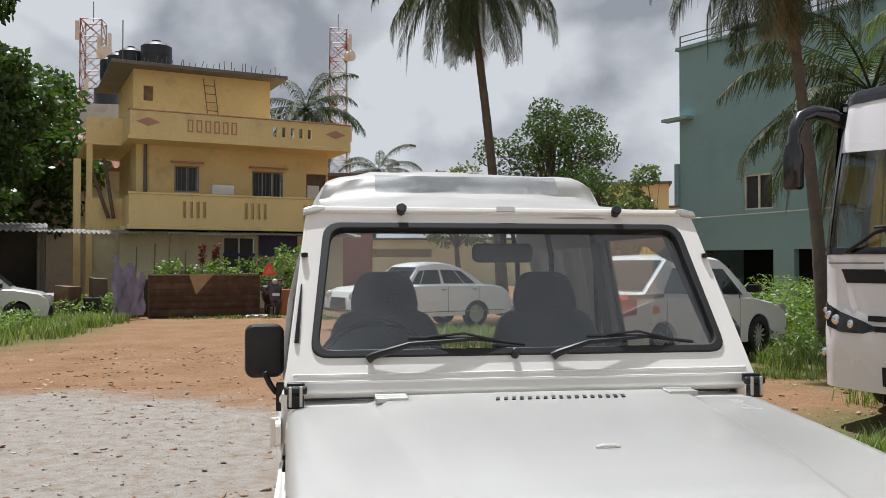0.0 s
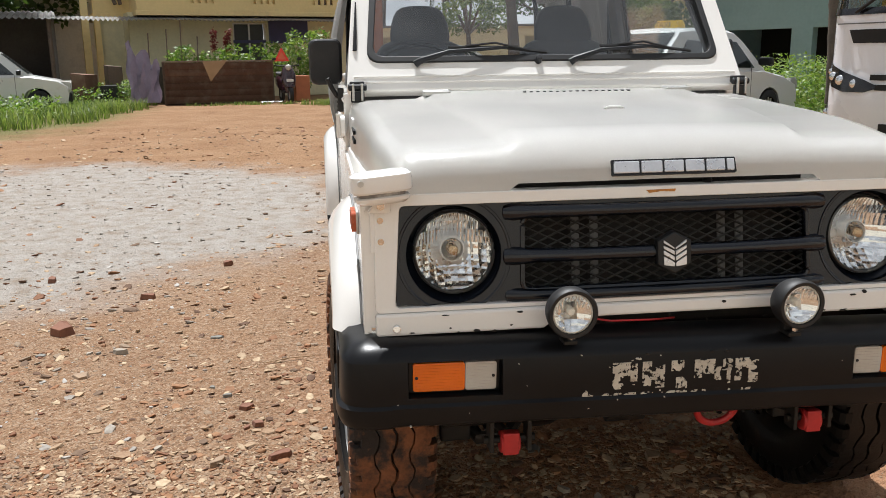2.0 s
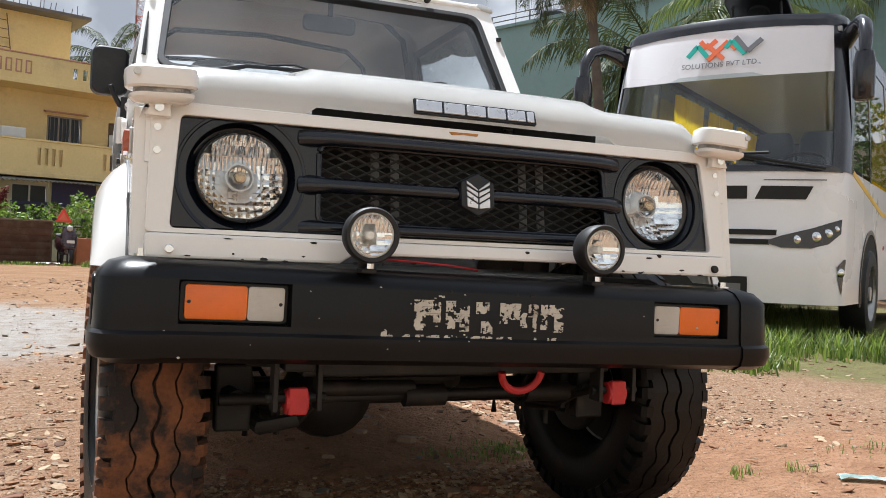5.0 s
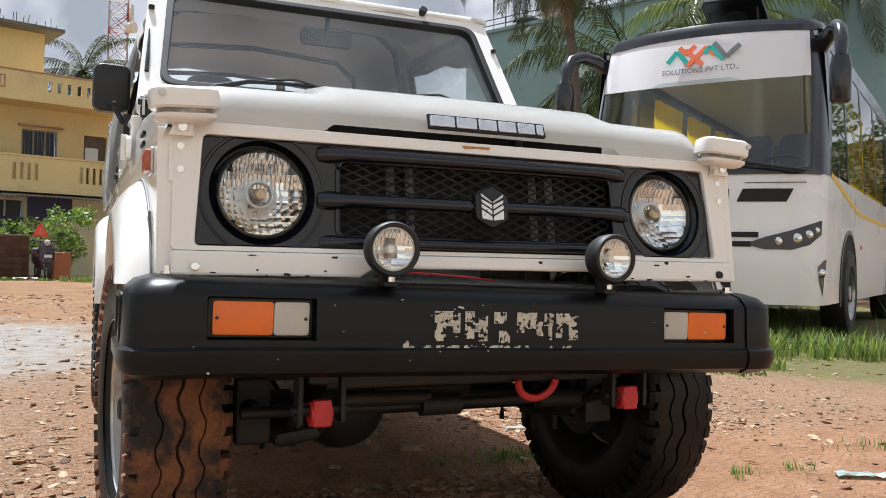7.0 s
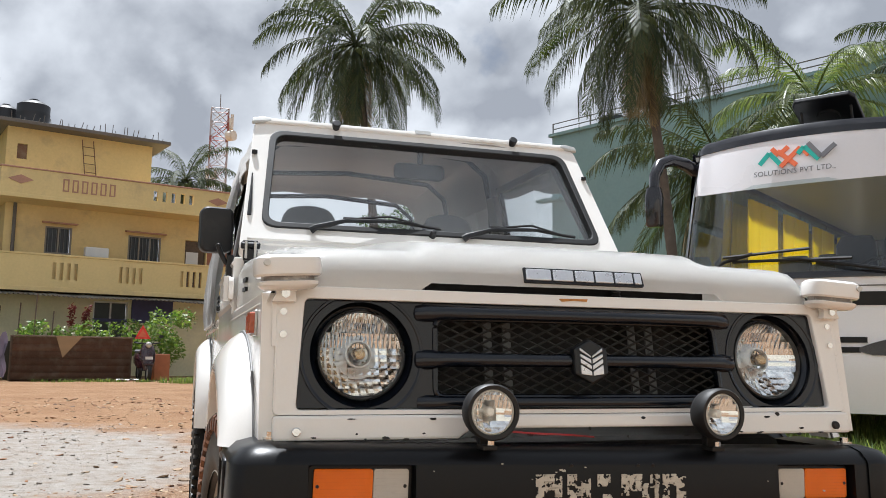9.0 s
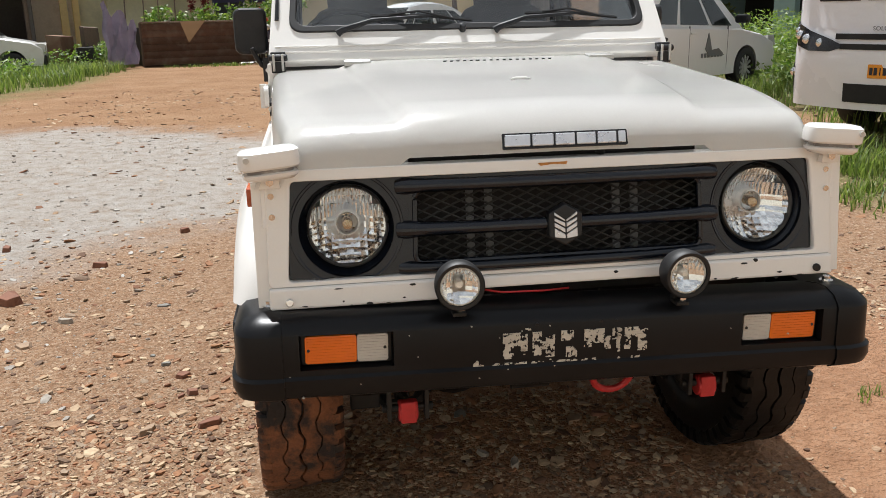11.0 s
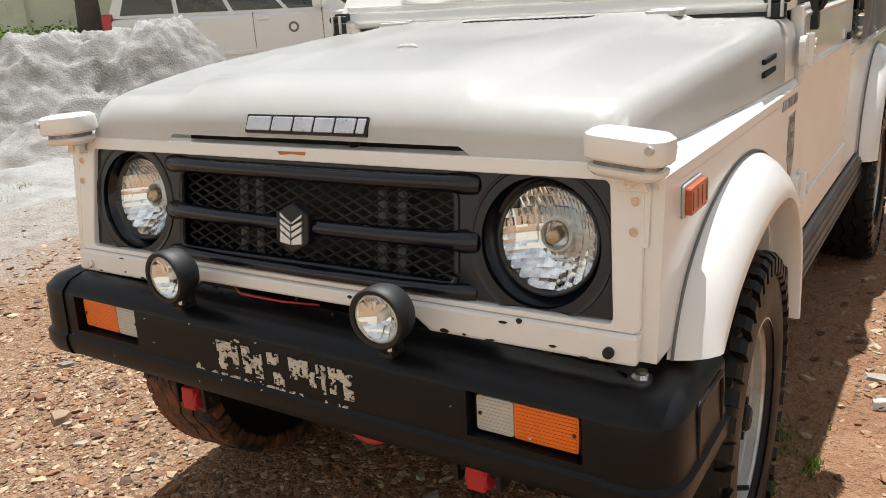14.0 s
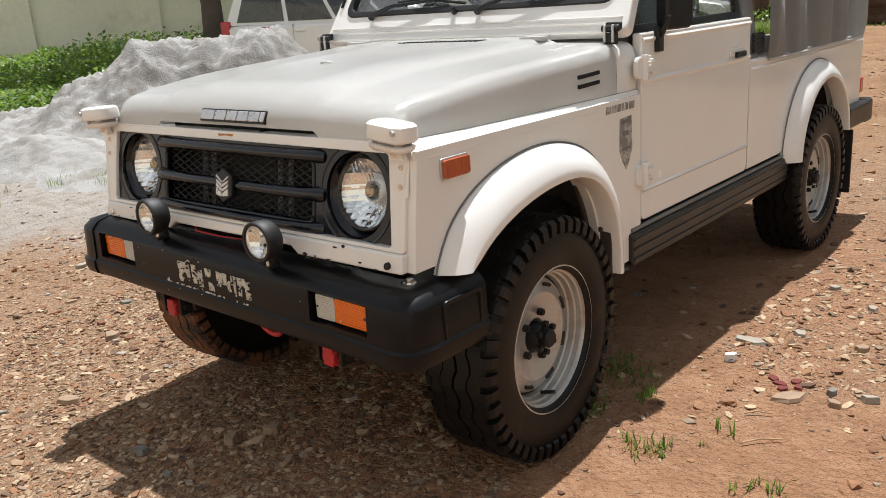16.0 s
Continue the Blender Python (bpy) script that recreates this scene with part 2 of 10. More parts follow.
def lathe(bm, prof, m=None, seg=32, closed=False):
    """Turns a profile of (radius, height) round z."""
    m = m or Matrix()
    rings = []
    for k in range(seg):
        a = 2 * math.pi * k / seg
        rings.append([m @ Vector((r * math.cos(a), r * math.sin(a), z)) for r, z in prof])
    vs = [[bm.verts.new(p) for p in r] for r in rings]
    n = len(prof)
    for k in range(seg):
        a, b = vs[k], vs[(k + 1) % seg]
        for i in range(n if closed else n - 1):
            j = (i + 1) % n
            bm.faces.new((a[i], b[i], b[j], a[j]))
    bmesh.ops.remove_doubles(bm, verts=bm.verts, dist=1e-5)
    return bm


def prism(bm, poly, lo, hi, axis="x", m=None):
    """A polygon in the plane across axis, drawn out from lo to hi."""
    def put(a, b, c):
        v = {"x": (c, a, b), "y": (a, c, b), "z": (a, b, c)}[axis]
        v = Vector(v)
        return m @ v if m is not None else v
    r0 = [bm.verts.new(put(a, b, lo)) for a, b in poly]
    r1 = [bm.verts.new(put(a, b, hi)) for a, b in poly]
    n = len(poly)
    for i in range(n):
        j = (i + 1) % n
        bm.faces.new((r0[i], r0[j], r1[j], r1[i]))
    bm.faces.new(r0[::-1])
    bm.faces.new(r1)
    return bm


def rrect(w, h, r, n=4, cx=0.0, cy=0.0):
    """A rounded rectangle as points, counter-clockwise."""
    out = []
    for sx, sy, a0 in ((1, 1, 0), (-1, 1, 90), (-1, -1, 180), (1, -1, 270)):
        for k in range(n + 1):
            a = radians(a0 + 90 * k / n)
            out.append((cx + sx * (w / 2 - r) + r * math.cos(a), cy + sy * (h / 2 - r) + r * math.sin(a)))
    return out


def arc(cx, cy, r, a0, a1, n):
    return [(cx + r * math.cos(radians(a0 + (a1 - a0) * k / n)), cy + r * math.sin(radians(a0 + (a1 - a0) * k / n))) for k in range(n + 1)]


def frame_ring(bm, outer, inner, lo, hi, axis="y", m=None):
    """A flat frame between two outlines of the same count, lo to hi thick."""
    def put(a, b, c):
        v = Vector({"x": (c, a, b), "y": (a, c, b), "z": (a, b, c)}[axis])
        return m @ v if m is not None else v
    L = [[bm.verts.new(put(a, b, c)) for a, b in poly] for poly, c in ((outer, lo), (inner, lo), (inner, hi), (outer, hi))]
    n = len(outer)
    for q in range(4):
        a, b = L[q], L[(q + 1) % 4]
        for i in range(n):
            j = (i + 1) % n
            bm.faces.new((a[i], a[j], b[j], b[i]))
    return bm


MX = Matrix.Diagonal((-1, 1, 1, 1))


def flip(bm):
    """The same across the middle of the vehicle."""
    bmesh.ops.transform(bm, matrix=MX, verts=bm.verts)
    bmesh.ops.reverse_faces(bm, faces=bm.faces)
    return bm


def rough_up(bm, amount, scale=3.0, seed=0.0):
    for v in bm.verts:
        v.co += noise.noise_vector(v.co * scale + Vector((seed, seed, seed))) * amount
    return bm

# ---- materials ----
M_PAINT = mat("white_paint", (0.775, 0.762, 0.73), 0.25, vary=0.03, scale=2.5, fine=220, bump=0.02, depth=0.001, coat=0.55, stain=(0.72, 0.69, 0.63), stain_at=(0.66, 0.95), stain_scale=2.2, rough_vary=0.06)
M_PAINT2 = mat("white_car_paint", (0.80, 0.80, 0.79), 0.3, vary=0.03, scale=1.5, fine=60, bump=0.015, depth=0.001, coat=0.5, rough_vary=0.05, stain=(0.62, 0.58, 0.52), stain_at=(0.6, 0.9), stain_scale=1.7)
M_SILVER = mat("silver_car_paint", (0.62, 0.62, 0.60), 0.32, 0.25, vary=0.04, scale=2, fine=80, bump=0.01, coat=0.5, stain=(0.5, 0.46, 0.4), stain_at=(0.55, 0.85))
M_BLACK = mat("black_plastic", (0.007, 0.0075, 0.009), 0.40, vary=0.25, scale=9, fine=260, bump=0.12, depth=0.001, stain=(0.03, 0.028, 0.027), stain_at=(0.58, 0.85), stain_scale=5, spec=0.4)
M_BUMPER = mat("worn_black_bumper", (0.0052, 0.0053, 0.0062), 0.33, vary=0.3, scale=4, fine=180, bump=0.18, depth=0.0015, stain=(0.009, 0.0085, 0.008), stain_at=(0.56, 0.85), stain_scale=4, spec=0.22)
# faint blue in the grille's base colour stands in for reflected sky
M_GRILLE = mat("gloss_black_plastic_sky_tinted", (0.0045, 0.0065, 0.0115), 0.20, vary=0.25, scale=7, fine=200, bump=0.04, depth=0.001, stain=(0.018, 0.018, 0.018), stain_at=(0.66, 0.92), stain_scale=6, spec=0.46)
M_MESH = mat("dusty_black_wire", (0.034, 0.033, 0.032), 0.5, 0.2, vary=0.3, scale=20, fine=160, bump=0.1)
M_RUBBER = mat("black_rubber", (0.007, 0.007, 0.0075), 0.6, vary=0.3, scale=12, fine=150, bump=0.2, depth=0.002)
M_TYRE = mat("muddy_tyre_rubber", (0.0055, 0.005, 0.0048), 0.44, vary=0.35, scale=8, fine=120, bump=0.4, depth=0.004, spec=0.25, stain=(0.045, 0.020, 0.010), stain_at=(0.60, 0.78), stain_scale=6.5)
M_MUD = mat("dried_red_mud", (0.165, 0.066, 0.028), 0.92, vary=0.45, scale=14, fine=110, bump=0.7, depth=0.008, stain=(0.022, 0.017, 0.015), stain_at=(0.46, 0.58), stain_scale=9)
M_RIM = mat("silver_painted_steel", (0.50, 0.50, 0.48), 0.36, 0.55, vary=0.12, scale=10, fine=140, bump=0.1, depth=0.001, stain=(0.30, 0.20, 0.14), stain_at=(0.56, 0.78), stain_scale=8)
M_STEEL = mat("dark_greasy_steel", (0.010, 0.0095, 0.009), 0.6, 0.2, vary=0.4, scale=12, fine=90, bump=0.4, depth=0.003, stain=(0.05, 0.030, 0.02), stain_at=(0.55, 0.8), stain_scale=9)
M_CHROME = mat("chrome", (0.75, 0.75, 0.74), 0.13, 1.0, vary=0.04, scale=20, fine=200, bump=0.02)
M_REFL2 = mat("satin_lamp_reflector", (0.94, 0.94, 0.93), 0.32, 1.0, vary=0.02, scale=30, fine=60, bump=0.0)
M_REFL = mat("lamp_reflector", (0.95, 0.95, 0.95), 0.07, 1.0, vary=0.02, scale=30, fine=60, bump=0.0)
M_RED = mat("red_painted_shackle", (0.42, 0.020, 0.022), 0.5, vary=0.2, scale=14, fine=90, bump=0.2, stain=(0.12, 0.03, 0.02), stain_at=(0.55, 0.8), stain_scale=10)
M_CANVAS = mat("silver_grey_canvas", (0.33, 0.32, 0.30), 0.42, vary=0.1, scale=5, fine=420, bump=0.5, depth=0.004, sheen=0.25, stain=(0.29, 0.27, 0.245), stain_at=(0.52, 0.8), stain_scale=4)
M_SEAT = mat("charcoal_seat_cloth", (0.040, 0.043, 0.052), 0.85, vary=0.15, scale=9, fine=300, bump=0.3, sheen=0.3)
M_DASH = mat("grey_dashboard_plastic", (0.075, 0.076, 0.08), 0.6, vary=0.12, scale=8, fine=260, bump=0.15)
M_TRIM = mat("grey_rubber_seam", (0.16, 0.16, 0.16), 0.6, vary=0.15, scale=9, fine=90, bump=0.1)
M_SILL = mat("dark_grey_sill_cladding", (0.010, 0.0095, 0.0095), 0.34, vary=0.25, scale=6, fine=150, bump=0.12, stain=(0.055, 0.036, 0.025), stain_at=(0.58, 0.84), stain_scale=5)
M_WELL = mat("dusty_wheel_well", (0.055, 0.040, 0.032), 0.9, vary=0.4, scale=7, fine=60, bump=0.6, depth=0.006)
M_AMBER = mat("amber_lens", (0.84, 0.175, 0.003), 0.14, vary=0.06, scale=20, fine=120, bump=0.05, trans=0.12, coat=0.4)
M_CLEARLENS = mat("clear_ribbed_lens", (0.56, 0.545, 0.50), 0.14, vary=0.06, scale=20, fine=120, bump=0.05, trans=0.15, coat=0.5)
M_MARKER = mat("faded_orange_marker", (0.42, 0.085, 0.03), 0.3, vary=0.12, scale=16, fine=90, bump=0.1, coat=0.3)
M_TAIL = mat("red_lamp_lens", (0.45, 0.012, 0.02), 0.15, vary=0.06, scale=16, fine=90, bump=0.05, coat=0.5)
M_OLDPLATE = mat("flaking_cream_paint", (0.52, 0.49, 0.42), 0.7, vary=0.2, scale=30, fine=200, bump=0.3, stain=(0.20, 0.16, 0.12), stain_at=(0.55, 0.7), stain_scale=24)
M_RUST = mat("orange_rust", (0.45, 0.20, 0.05), 0.85, vary=0.35, scale=40, fine=160, bump=0.4)
M_BADGE = mat("brushed_silver_badge", (0.62, 0.63, 0.65), 0.3, 0.7, vary=0.1, scale=30, fine=200, bump=0.05)
M_DECAL = mat("grey_vinyl_decal", (0.21, 0.195, 0.18), 0.45, vary=0.3, scale=26, fine=120, bump=0.05, stain=(0.42, 0.40, 0.37), stain_at=(0.5, 0.58), stain_scale=28)
M_GLASS = glass("windscreen_glass", (0.94, 0.955, 0.955), 0.08, 0.01, dust=0.012, dust_color=(0.72, 0.72, 0.72))
M_CANOPYWIN = glass("canopy_plastic_window", (0.74, 0.76, 0.77), 1.1, 0.06, dust=0.06, dust_color=(0.75, 0.75, 0.74))
M_LENS = glass("lamp_glass", (0.95, 0.97, 0.97), 0.0, 0.02)
M_BULBCAP = mat("bulb_cap_bronze", (0.42, 0.30, 0.18), 0.25, 0.9, vary=0.15, scale=40)
M_DARKGLASS = glass("tinted_glass", (0.16, 0.19, 0.19), 0.3, 0.02, dust=0.03)
M_BUSGLASS = glass("bus_glass", (0.66, 0.72, 0.71), 0.2, 0.02, dust=0.02)
M_BUSSCREEN = glass("bus_windscreen_glass", (0.80, 0.85, 0.84), 0.1, 0.02, dust=0.012)

# ---- ground: one sheet of red earth, grey sand and weeds, out to the horizon ----
def ground_z(x, y):
    """Height of the earth: nearly flat round the vehicles, gently uneven."""
    p = Vector((x * 0.9, y * 0.9, 0.0))
    z = 0.012 * noise.noise(p) + 0.022 * noise.noise(p * 0.35 + Vector((7, 3, 0)))
    z += 0.006 * noise.noise(p * 4.0)
    if abs(x) < 1.0 and -0.3 < y < 3.6:
        z *= 0.5
    return z - 0.008


def axis_steps(near0, near1, step, far):
    out = list(np.arange(near0, near1 + 1e-6, step))
    s, v = step, near1
    while v < far:
        s *= 1.16
        v += s
        out.append(v)
    s, v = step, near0
    while v > -far:
        s *= 1.16
        v -= s
        out.insert(0, v)
    return [float(q) for q in out]


def build_ground():
    xs, ys = axis_steps(-5.0, 6.0, 0.06, 1800), axis_steps(-2.6, 11.0, 0.07, 1800)
    verts = [(x, y, ground_z(x, y)) for y in ys for x in xs]
    nx = len(xs)
    faces = [(j * nx + i, j * nx + i + 1, (j + 1) * nx + i + 1, (j + 1) * nx + i) for j in range(len(ys) - 1) for i in range(nx - 1)]
    m = bpy.data.materials.new("red_earth")
    m.use_nodes = True
    t = m.node_tree
    N, L = t.nodes.new, t.links.new
    b = t.nodes["Principled BSDF"]
    co = N("ShaderNodeTexCoord")

    def nz(scale, detail=6, rough=0.6, src=None):
        n = N("ShaderNodeTexNoise")
        n.inputs["Scale"].default_value, n.inputs["Detail"].default_value, n.inputs["Roughness"].default_value = scale, detail, rough
        L(src or co.outputs["Object"], n.inputs["Vector"])
        return n.outputs["Fac"]

    def ramp(fac, stops):
        r = N("ShaderNodeValToRGB")
        e = r.color_ramp.elements
        e[0].position, e[0].color = stops[0][0], (*stops[0][1], 1)
        e[1].position, e[1].color = stops[-1][0], (*stops[-1][1], 1)
        for p, c in stops[1:-1]:
            k = e.new(p)
            k.color = (*c, 1)
        L(fac, r.inputs["Fac"])
        return r.outputs["Color"]

    def mth(op, a, c=None, d=None):
        n = N("ShaderNodeMath")
        n.operation = op
        for i, v in enumerate((a, c, d)):
            if v is None:
                continue
            if isinstance(v, (int, float)):
                n.inputs[i].default_value = v
            else:
                L(v, n.inputs[i])
        return n.outputs[0]

    def mix(fac, a, c):
        n = N("ShaderNodeMix")
        n.data_type = "RGBA"
        for s, v in ((0, fac), (6, a), (7, c)):
            if isinstance(v, tuple):
                n.inputs[s].default_value = (*v, 1)
            else:
                L(v, n.inputs[s])
        return n.outputs[2]

    sep = N("ShaderNodeSeparateXYZ")
    L(co.outputs["Object"], sep.inputs[0])
    X, Y = sep.outputs["X"], sep.outputs["Y"]

    def blob(cx, cy, rx, ry, soft, wob, seed):
        """1 inside an uneven ellipse, 0 outside."""
        dx = mth("DIVIDE", mth("SUBTRACT", X, cx), rx)
        dy = mth("DIVIDE", mth("SUBTRACT", Y, cy), ry)
        d = mth("SQRT", mth("ADD", mth("MULTIPLY", dx, dx), mth("MULTIPLY", dy, dy)))
        w = mth("MULTIPLY", mth("SUBTRACT", nz(0.8 + seed, 6, 0.62), 0.5), wob)
        mr = N("ShaderNodeMapRange")
        mr.interpolation_type = "SMOOTHSTEP"
        L(mth("ADD", d, w), mr.inputs["Value"])
        mr.inputs["From Min"].default_value, mr.inputs["From Max"].default_value = 1 + soft, 1 - soft
        return mr.outputs["Result"]

    soil = ramp(nz(1.1, 8, 0.62), [(0.28, (0.195, 0.094, 0.041)), (0.45, (0.265, 0.142, 0.067)), (0.6, (0.32, 0.188, 0.098)), (0.75, (0.31, 0.207, 0.125))])
    grit = ramp(nz(26, 6, 0.7), [(0.35, (0.115, 0.062, 0.034)), (0.5, (0.235, 0.132, 0.071)), (0.68, (0.36, 0.262, 0.175))])
    base = mix(mth("MULTIPLY", nz(3.0), 0.75), soil, grit)
    vor = N("ShaderNodeTexVoronoi")
    vor.inputs["Scale"].default_value = 42
    L(co.outputs["Object"], vor.inputs["Vector"])
    peb = ramp(vor.outputs["Color"], [(0.15, (0.16, 0.090, 0.05)), (0.5, (0.295, 0.19, 0.115)), (0.85, (0.42, 0.335, 0.245))])
    stony = mth("MULTIPLY", blob(-1.6, 1.0, 3.2, 4.4, 0.35, 0.9, 0.1), 0.75)
    stony2 = mth("MULTIPLY", blob(2.4, 3.6, 2.2, 4.4, 0.3, 1.0, 0.3), 0.7)
    chip = N("ShaderNodeTexVoronoi")
    chip.inputs["Scale"].default_value, chip.inputs["Randomness"].default_value = 125, 1.0
    L(co.outputs["Object"], chip.inputs["Vector"])
    chips = ramp(chip.outputs["Color"], [(0.12, (0.075, 0.042, 0.027)), (0.35, (0.20, 0.105, 0.060)), (0.55, (0.27, 0.160, 0.095)), (0.75, (0.35, 0.25, 0.17)), (0.9, (0.45, 0.37, 0.285))])
    base = mix(mth("MAXIMUM", stony, stony2), base, mix(mth("MULTIPLY", nz(5.5), 0.8), base, peb))
    base = mix(mth("MULTIPLY", mth("MAXIMUM", stony, stony2), mth("MULTIPLY", nz(9, 4), 1.1)), base, chips)
    red = mth("MAXIMUM", blob(1.7, 0.0, 1.3, 1.5, 0.35, 0.8, 0.25), blob(0.3, 1.9, 1.1, 1.9, 0.3, 0.6, 0.45))
    base = mix(mth("MULTIPLY", red, 0.75), base, ramp(nz(5, 7, 0.65), [(0.3, (0.235, 0.112, 0.055)), (0.55, (0.335, 0.175, 0.094)), (0.75, (0.40, 0.24, 0.145))]))
    sand = ramp(nz(7, 7, 0.68), [(0.3, (0.23, 0.180, 0.135)), (0.48, (0.31, 0.280, 0.245)), (0.7, (0.37, 0.350, 0.320))])
    grey = mth("MAXIMUM", blob(-3.6, 5.9, 3.1, 3.3, 0.16, 0.75, 0.2), blob(-6.6, 2.6, 3.6, 4.0, 0.18, 0.6, 0.5))
    base = mix(mth("MULTIPLY", grey, 0.93), base, sand)
    moss = ramp(nz(9, 6), [(0.3, (0.10, 0.085, 0.035)), (0.6, (0.12, 0.14, 0.04)), (0.75, (0.19, 0.17, 0.07))])
    green = mth("MAXIMUM", blob(-10.5, 18.5, 5.2, 9.0, 0.16, 0.5, 0.35), blob(9.5, 12.5, 4.2, 9.5, 0.16, 0.5, 0.6))
    green = mth("MAXIMUM", green, blob(5.4, 4.2, 2.3, 2.6, 0.2, 0.7, 0.15))
    green = mth("MAXIMUM", green, blob(-17, 4, 7.5, 10, 0.12, 0.4, 0.4))
    base = mix(mth("MULTIPLY", green, 0.8), base, moss)
    L(base, b.inputs["Base Color"])
    b.inputs["Roughness"].default_value = 0.93
    b.inputs["Specular IOR Level"].default_value = 0.25
    h = mth("ADD", mth("MULTIPLY", nz(34, 6, 0.7), 0.7), mth("MULTIPLY", vor.outputs["Distance"], 0.5))
    h = mth("ADD", h, mth("MULTIPLY", chip.outputs["Distance"], -0.25))
    h = mth("ADD", h, mth("MULTIPLY", nz(6, 5), 1.1))
    bp = N("ShaderNodeBump")
    bp.inputs["Strength"].default_value, bp.inputs["Distance"].default_value = 0.95, 0.03
    L(h, bp.inputs["Height"])
    L(bp.outputs["Normal"], b.inputs["Normal"])
    g = raw("ground", verts, faces, m, smooth=True)
    return tagged(g, "red earth yard with a patch of grey sand and weeds", "ground", kind="structure")


build_ground()

M_LAMPRIM = mat("dark_lamp_rim", (0.10, 0.098, 0.095), 0.3, 0.8, vary=0.2, scale=20, fine=150, bump=0.05)
M_FROST = mat("frosted_lamp_glass", (0.80, 0.78, 0.72), 0.25, vary=0.18, scale=120, fine=400, bump=0.5, depth=0.002, coat=0.4)
# near-black for the painted bonnet-gap shade and the black side vents
M_GAPBLACK = mat("gap_shade_and_vent_black", (0.006, 0.006, 0.006), 0.9, vary=0.3, scale=9, fine=60, bump=0.2)
# ---- the white jeep-like off-road vehicle; its front faces -y ----
CAR = thing("off_road_vehicle", "white open-bodied off-road vehicle with black bumper and grey canvas top", "off-road vehicle")


def rquad(bl, br, tr, tl, r, n=5):
    """A four-sided outline with rounded corners, from bottom-left counter-clockwise."""
    c = [Vector(p) for p in (bl, br, tr, tl)]
    out = []
    for i in range(4):
        a, p, q = c[i - 1], c[i], c[(i + 1) % 4]
        u, v = (a - p).normalized(), (q - p).normalized()
        s, e = p + u * r, p + v * r
        for k in range(n + 1):
            t = k / n
            out.append(tuple(s * (1 - t) ** 2 + p * 2 * t * (1 - t) + e * t ** 2))
    return out


def bonnet_top(y):
    """Height of the bonnet's flat part along its length."""
    pts = [(0.030, 0.979), (0.034, 1.010), (0.050, 1.040), (0.085, 1.062), (0.15, 1.074), (0.44, 1.104), (1.02, 1.134)]
    for (a, za), (b, zb) in zip(pts, pts[1:]):
        if y <= b:
            return za + (zb - za) * (y - a) / (b - a)
    return pts[-1][1]


def flank(y):
    """Half the bonnet's width, from the narrower nose to the wing's edge."""
    t = min(1.0, max(0.0, (y - 0.06) / 0.30))
    return 0.626 + 0.034 * min(1.0, max(0.0, y - 0.03) / 0.97) + 0.020 * t * t * (3 - 2 * t)


